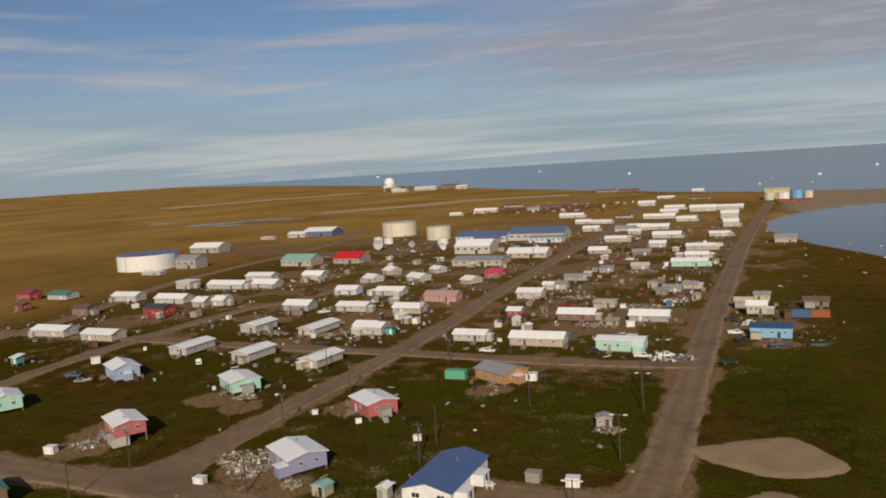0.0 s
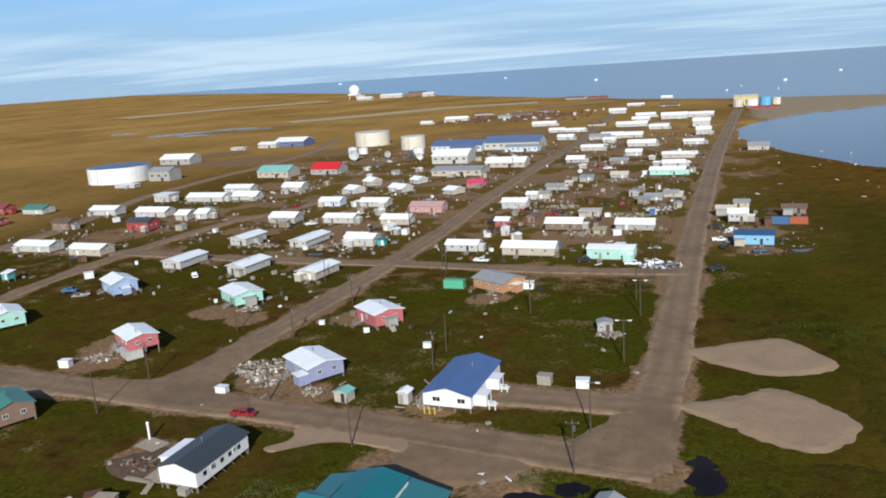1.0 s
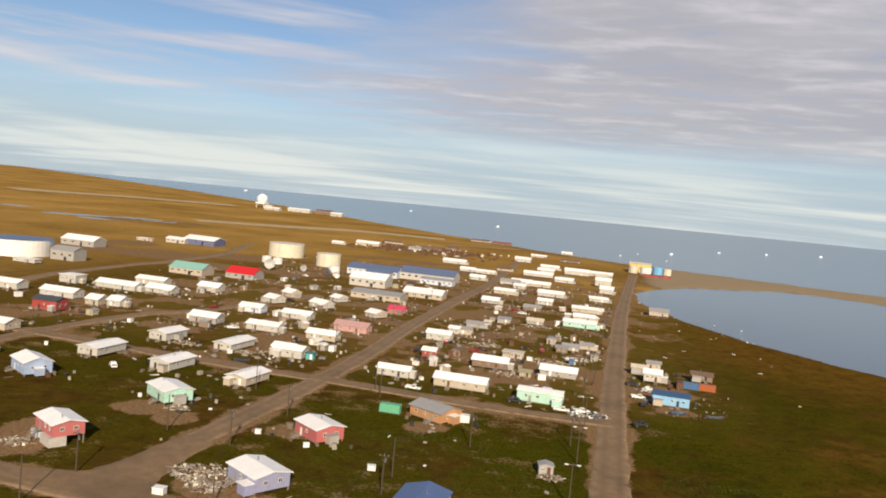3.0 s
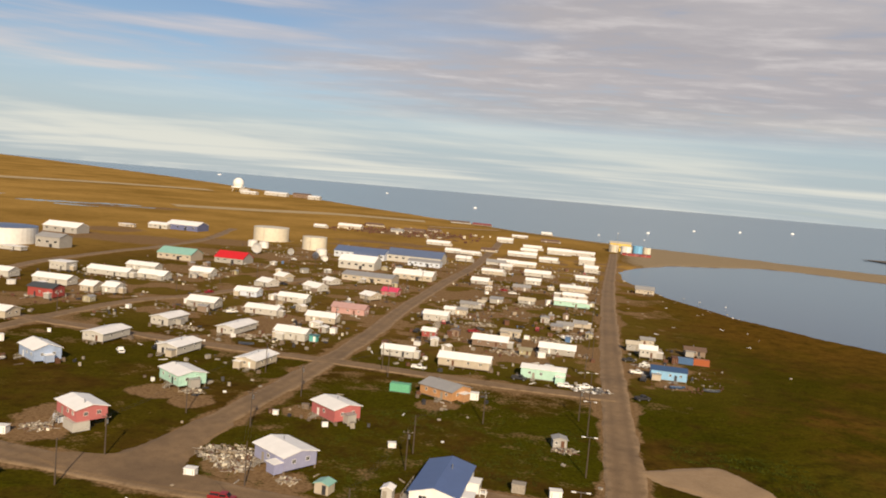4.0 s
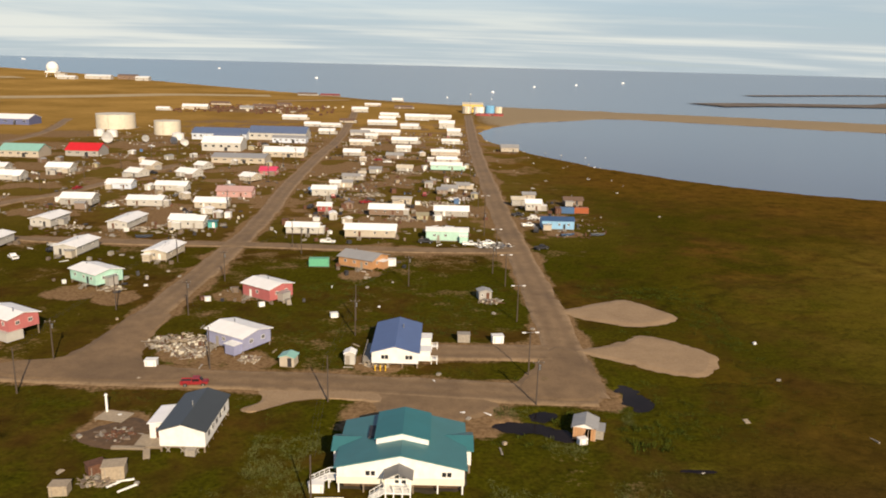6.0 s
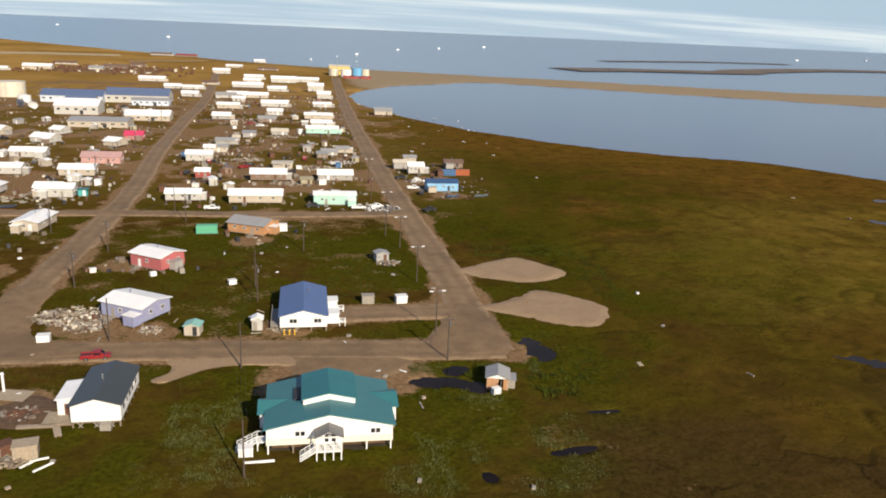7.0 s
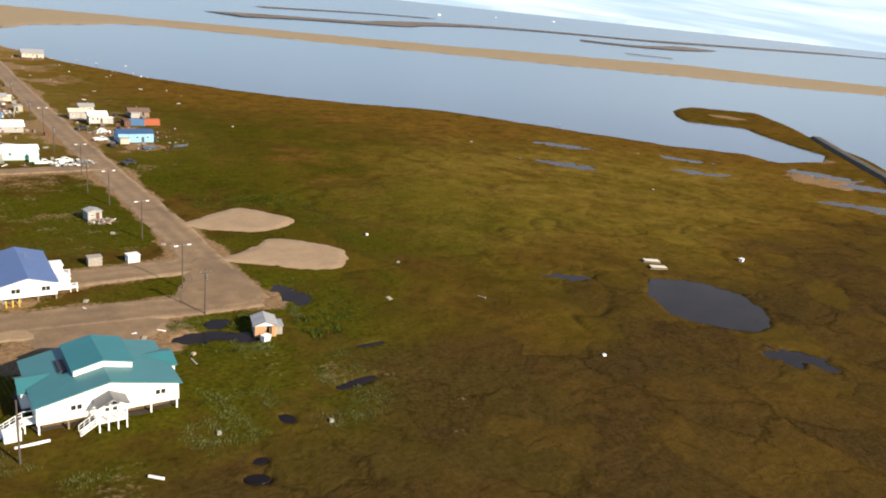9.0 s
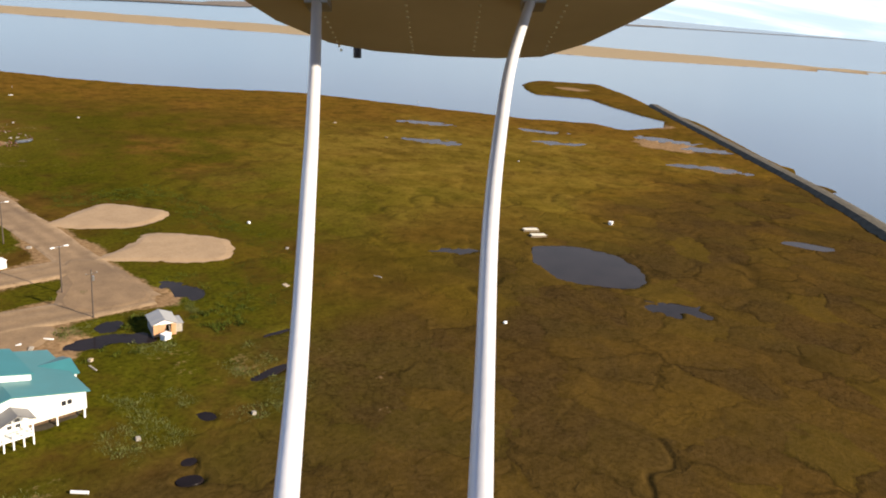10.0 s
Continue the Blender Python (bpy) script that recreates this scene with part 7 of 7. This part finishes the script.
def aircraft():
    ho = tagged(new("aircraft_wing"), "riveted tan aircraft wing with two grey lift struts, in flight", "aircraft wing")
    ho.matrix_basis = END
    up = 1.0
    # underside plan: outboard tip towards -z, chord across x, with rounded corners
    edge = [(-0.80, -1.2), (-0.80, -3.05), (-0.72, -3.35), (-0.54, -3.70), (-0.34, -3.85), (0.0, -3.95), (0.28, -3.99), (0.50, -3.96), (0.68, -3.72), (0.80, -3.42), (0.94, -3.05), (0.94, -1.2)]
    bm = bmesh.new()
    lo = [bm.verts.new((x, up + 0.012 * (z + 2), z)) for x, z in edge]
    mid = [bm.verts.new((x * 1.01, up + 0.06, z * 1.004)) for x, z in edge]
    hi = [bm.verts.new((x * 0.9, up + 0.17, z * 0.985)) for x, z in edge]
    for a, b in ((lo, mid), (mid, hi)):
        for i in range(len(edge)):
            j = (i + 1) % len(edge)
            bm.faces.new((a[i], a[j], b[j], b[i]))
    bm.faces.new(lo[::-1])
    bm.faces.new(hi)
    part("wing_panel", bm, "wing_skin", ho)
    head = bmesh.new()
    cyl(head, 0, 0, -0.006, 0.004, 0.006, None, 6, "y")
    first = part("rivet", head, "wing_skin", ho)
    spots = [(x, -2.55 - i * 0.075) for x in (-0.5, -0.15, 0.15, 0.5) for i in range(18)]
    for x, z in spots:
        stud = first if (x, z) == spots[0] else new("rivet", first.data)
        stud.parent = ho
        stud.location = (x, up + 0.012 * (z + 2), z)
    bm = bmesh.new()
    cyl(bm, -0.42, -3.82, up - 0.06, up, 0.02, None, 8, "y")
    part("tie_down", bm, "dark_paint", ho)
    def aim(right, above, ahead):
        return (right * ahead, above * ahead, -ahead)

    for way in ([aim(-0.205, -0.36, 1.10), aim(-0.201, -0.32, 1.20), aim(-0.184, -0.115, 1.56), aim(-0.173, 0.07, 1.96), aim(-0.168, 0.153, 2.27), aim(-0.164, 0.247, 2.68), aim(-0.162, 0.322, 3.06)],
                [aim(0.0465, -0.36, 1.10), aim(0.048, -0.32, 1.20), aim(0.054, -0.145, 1.52), aim(0.061, 0.03, 1.86), aim(0.072, 0.139, 2.22), aim(0.088, 0.240, 2.64), aim(0.114, 0.322, 3.06)]):
        bm = bmesh.new()
        line = smooth_line(way, 0.08)
        rings = []
        for p in line:
            rings.append([bm.verts.new((p[0] + 0.020 * math.cos(a), p[1] + 0.02 * math.sin(a) * 0.4, p[2] + 0.03 * math.sin(a))) for a in np.linspace(0, 2 * math.pi, 13)[:-1]])
        for a, b in zip(rings, rings[1:]):
            for j in range(12):
                bm.faces.new((a[j], a[(j + 1) % 12], b[(j + 1) % 12], b[j]))
        bm.faces.new(rings[0][::-1])
        bm.faces.new(rings[-1])
        st = part("lift_strut", bm, "strut_paint", ho, "grey streamlined lift strut")
        for p in st.data.polygons:
            p.use_smooth = True
        e = way[-1]
        boxpart("strut_fitting", "steel", st, e[0] - 0.04, e[0] + 0.05, up - 0.05, up - 0.004, e[2] - 0.06, e[2] + 0.06)


aircraft()
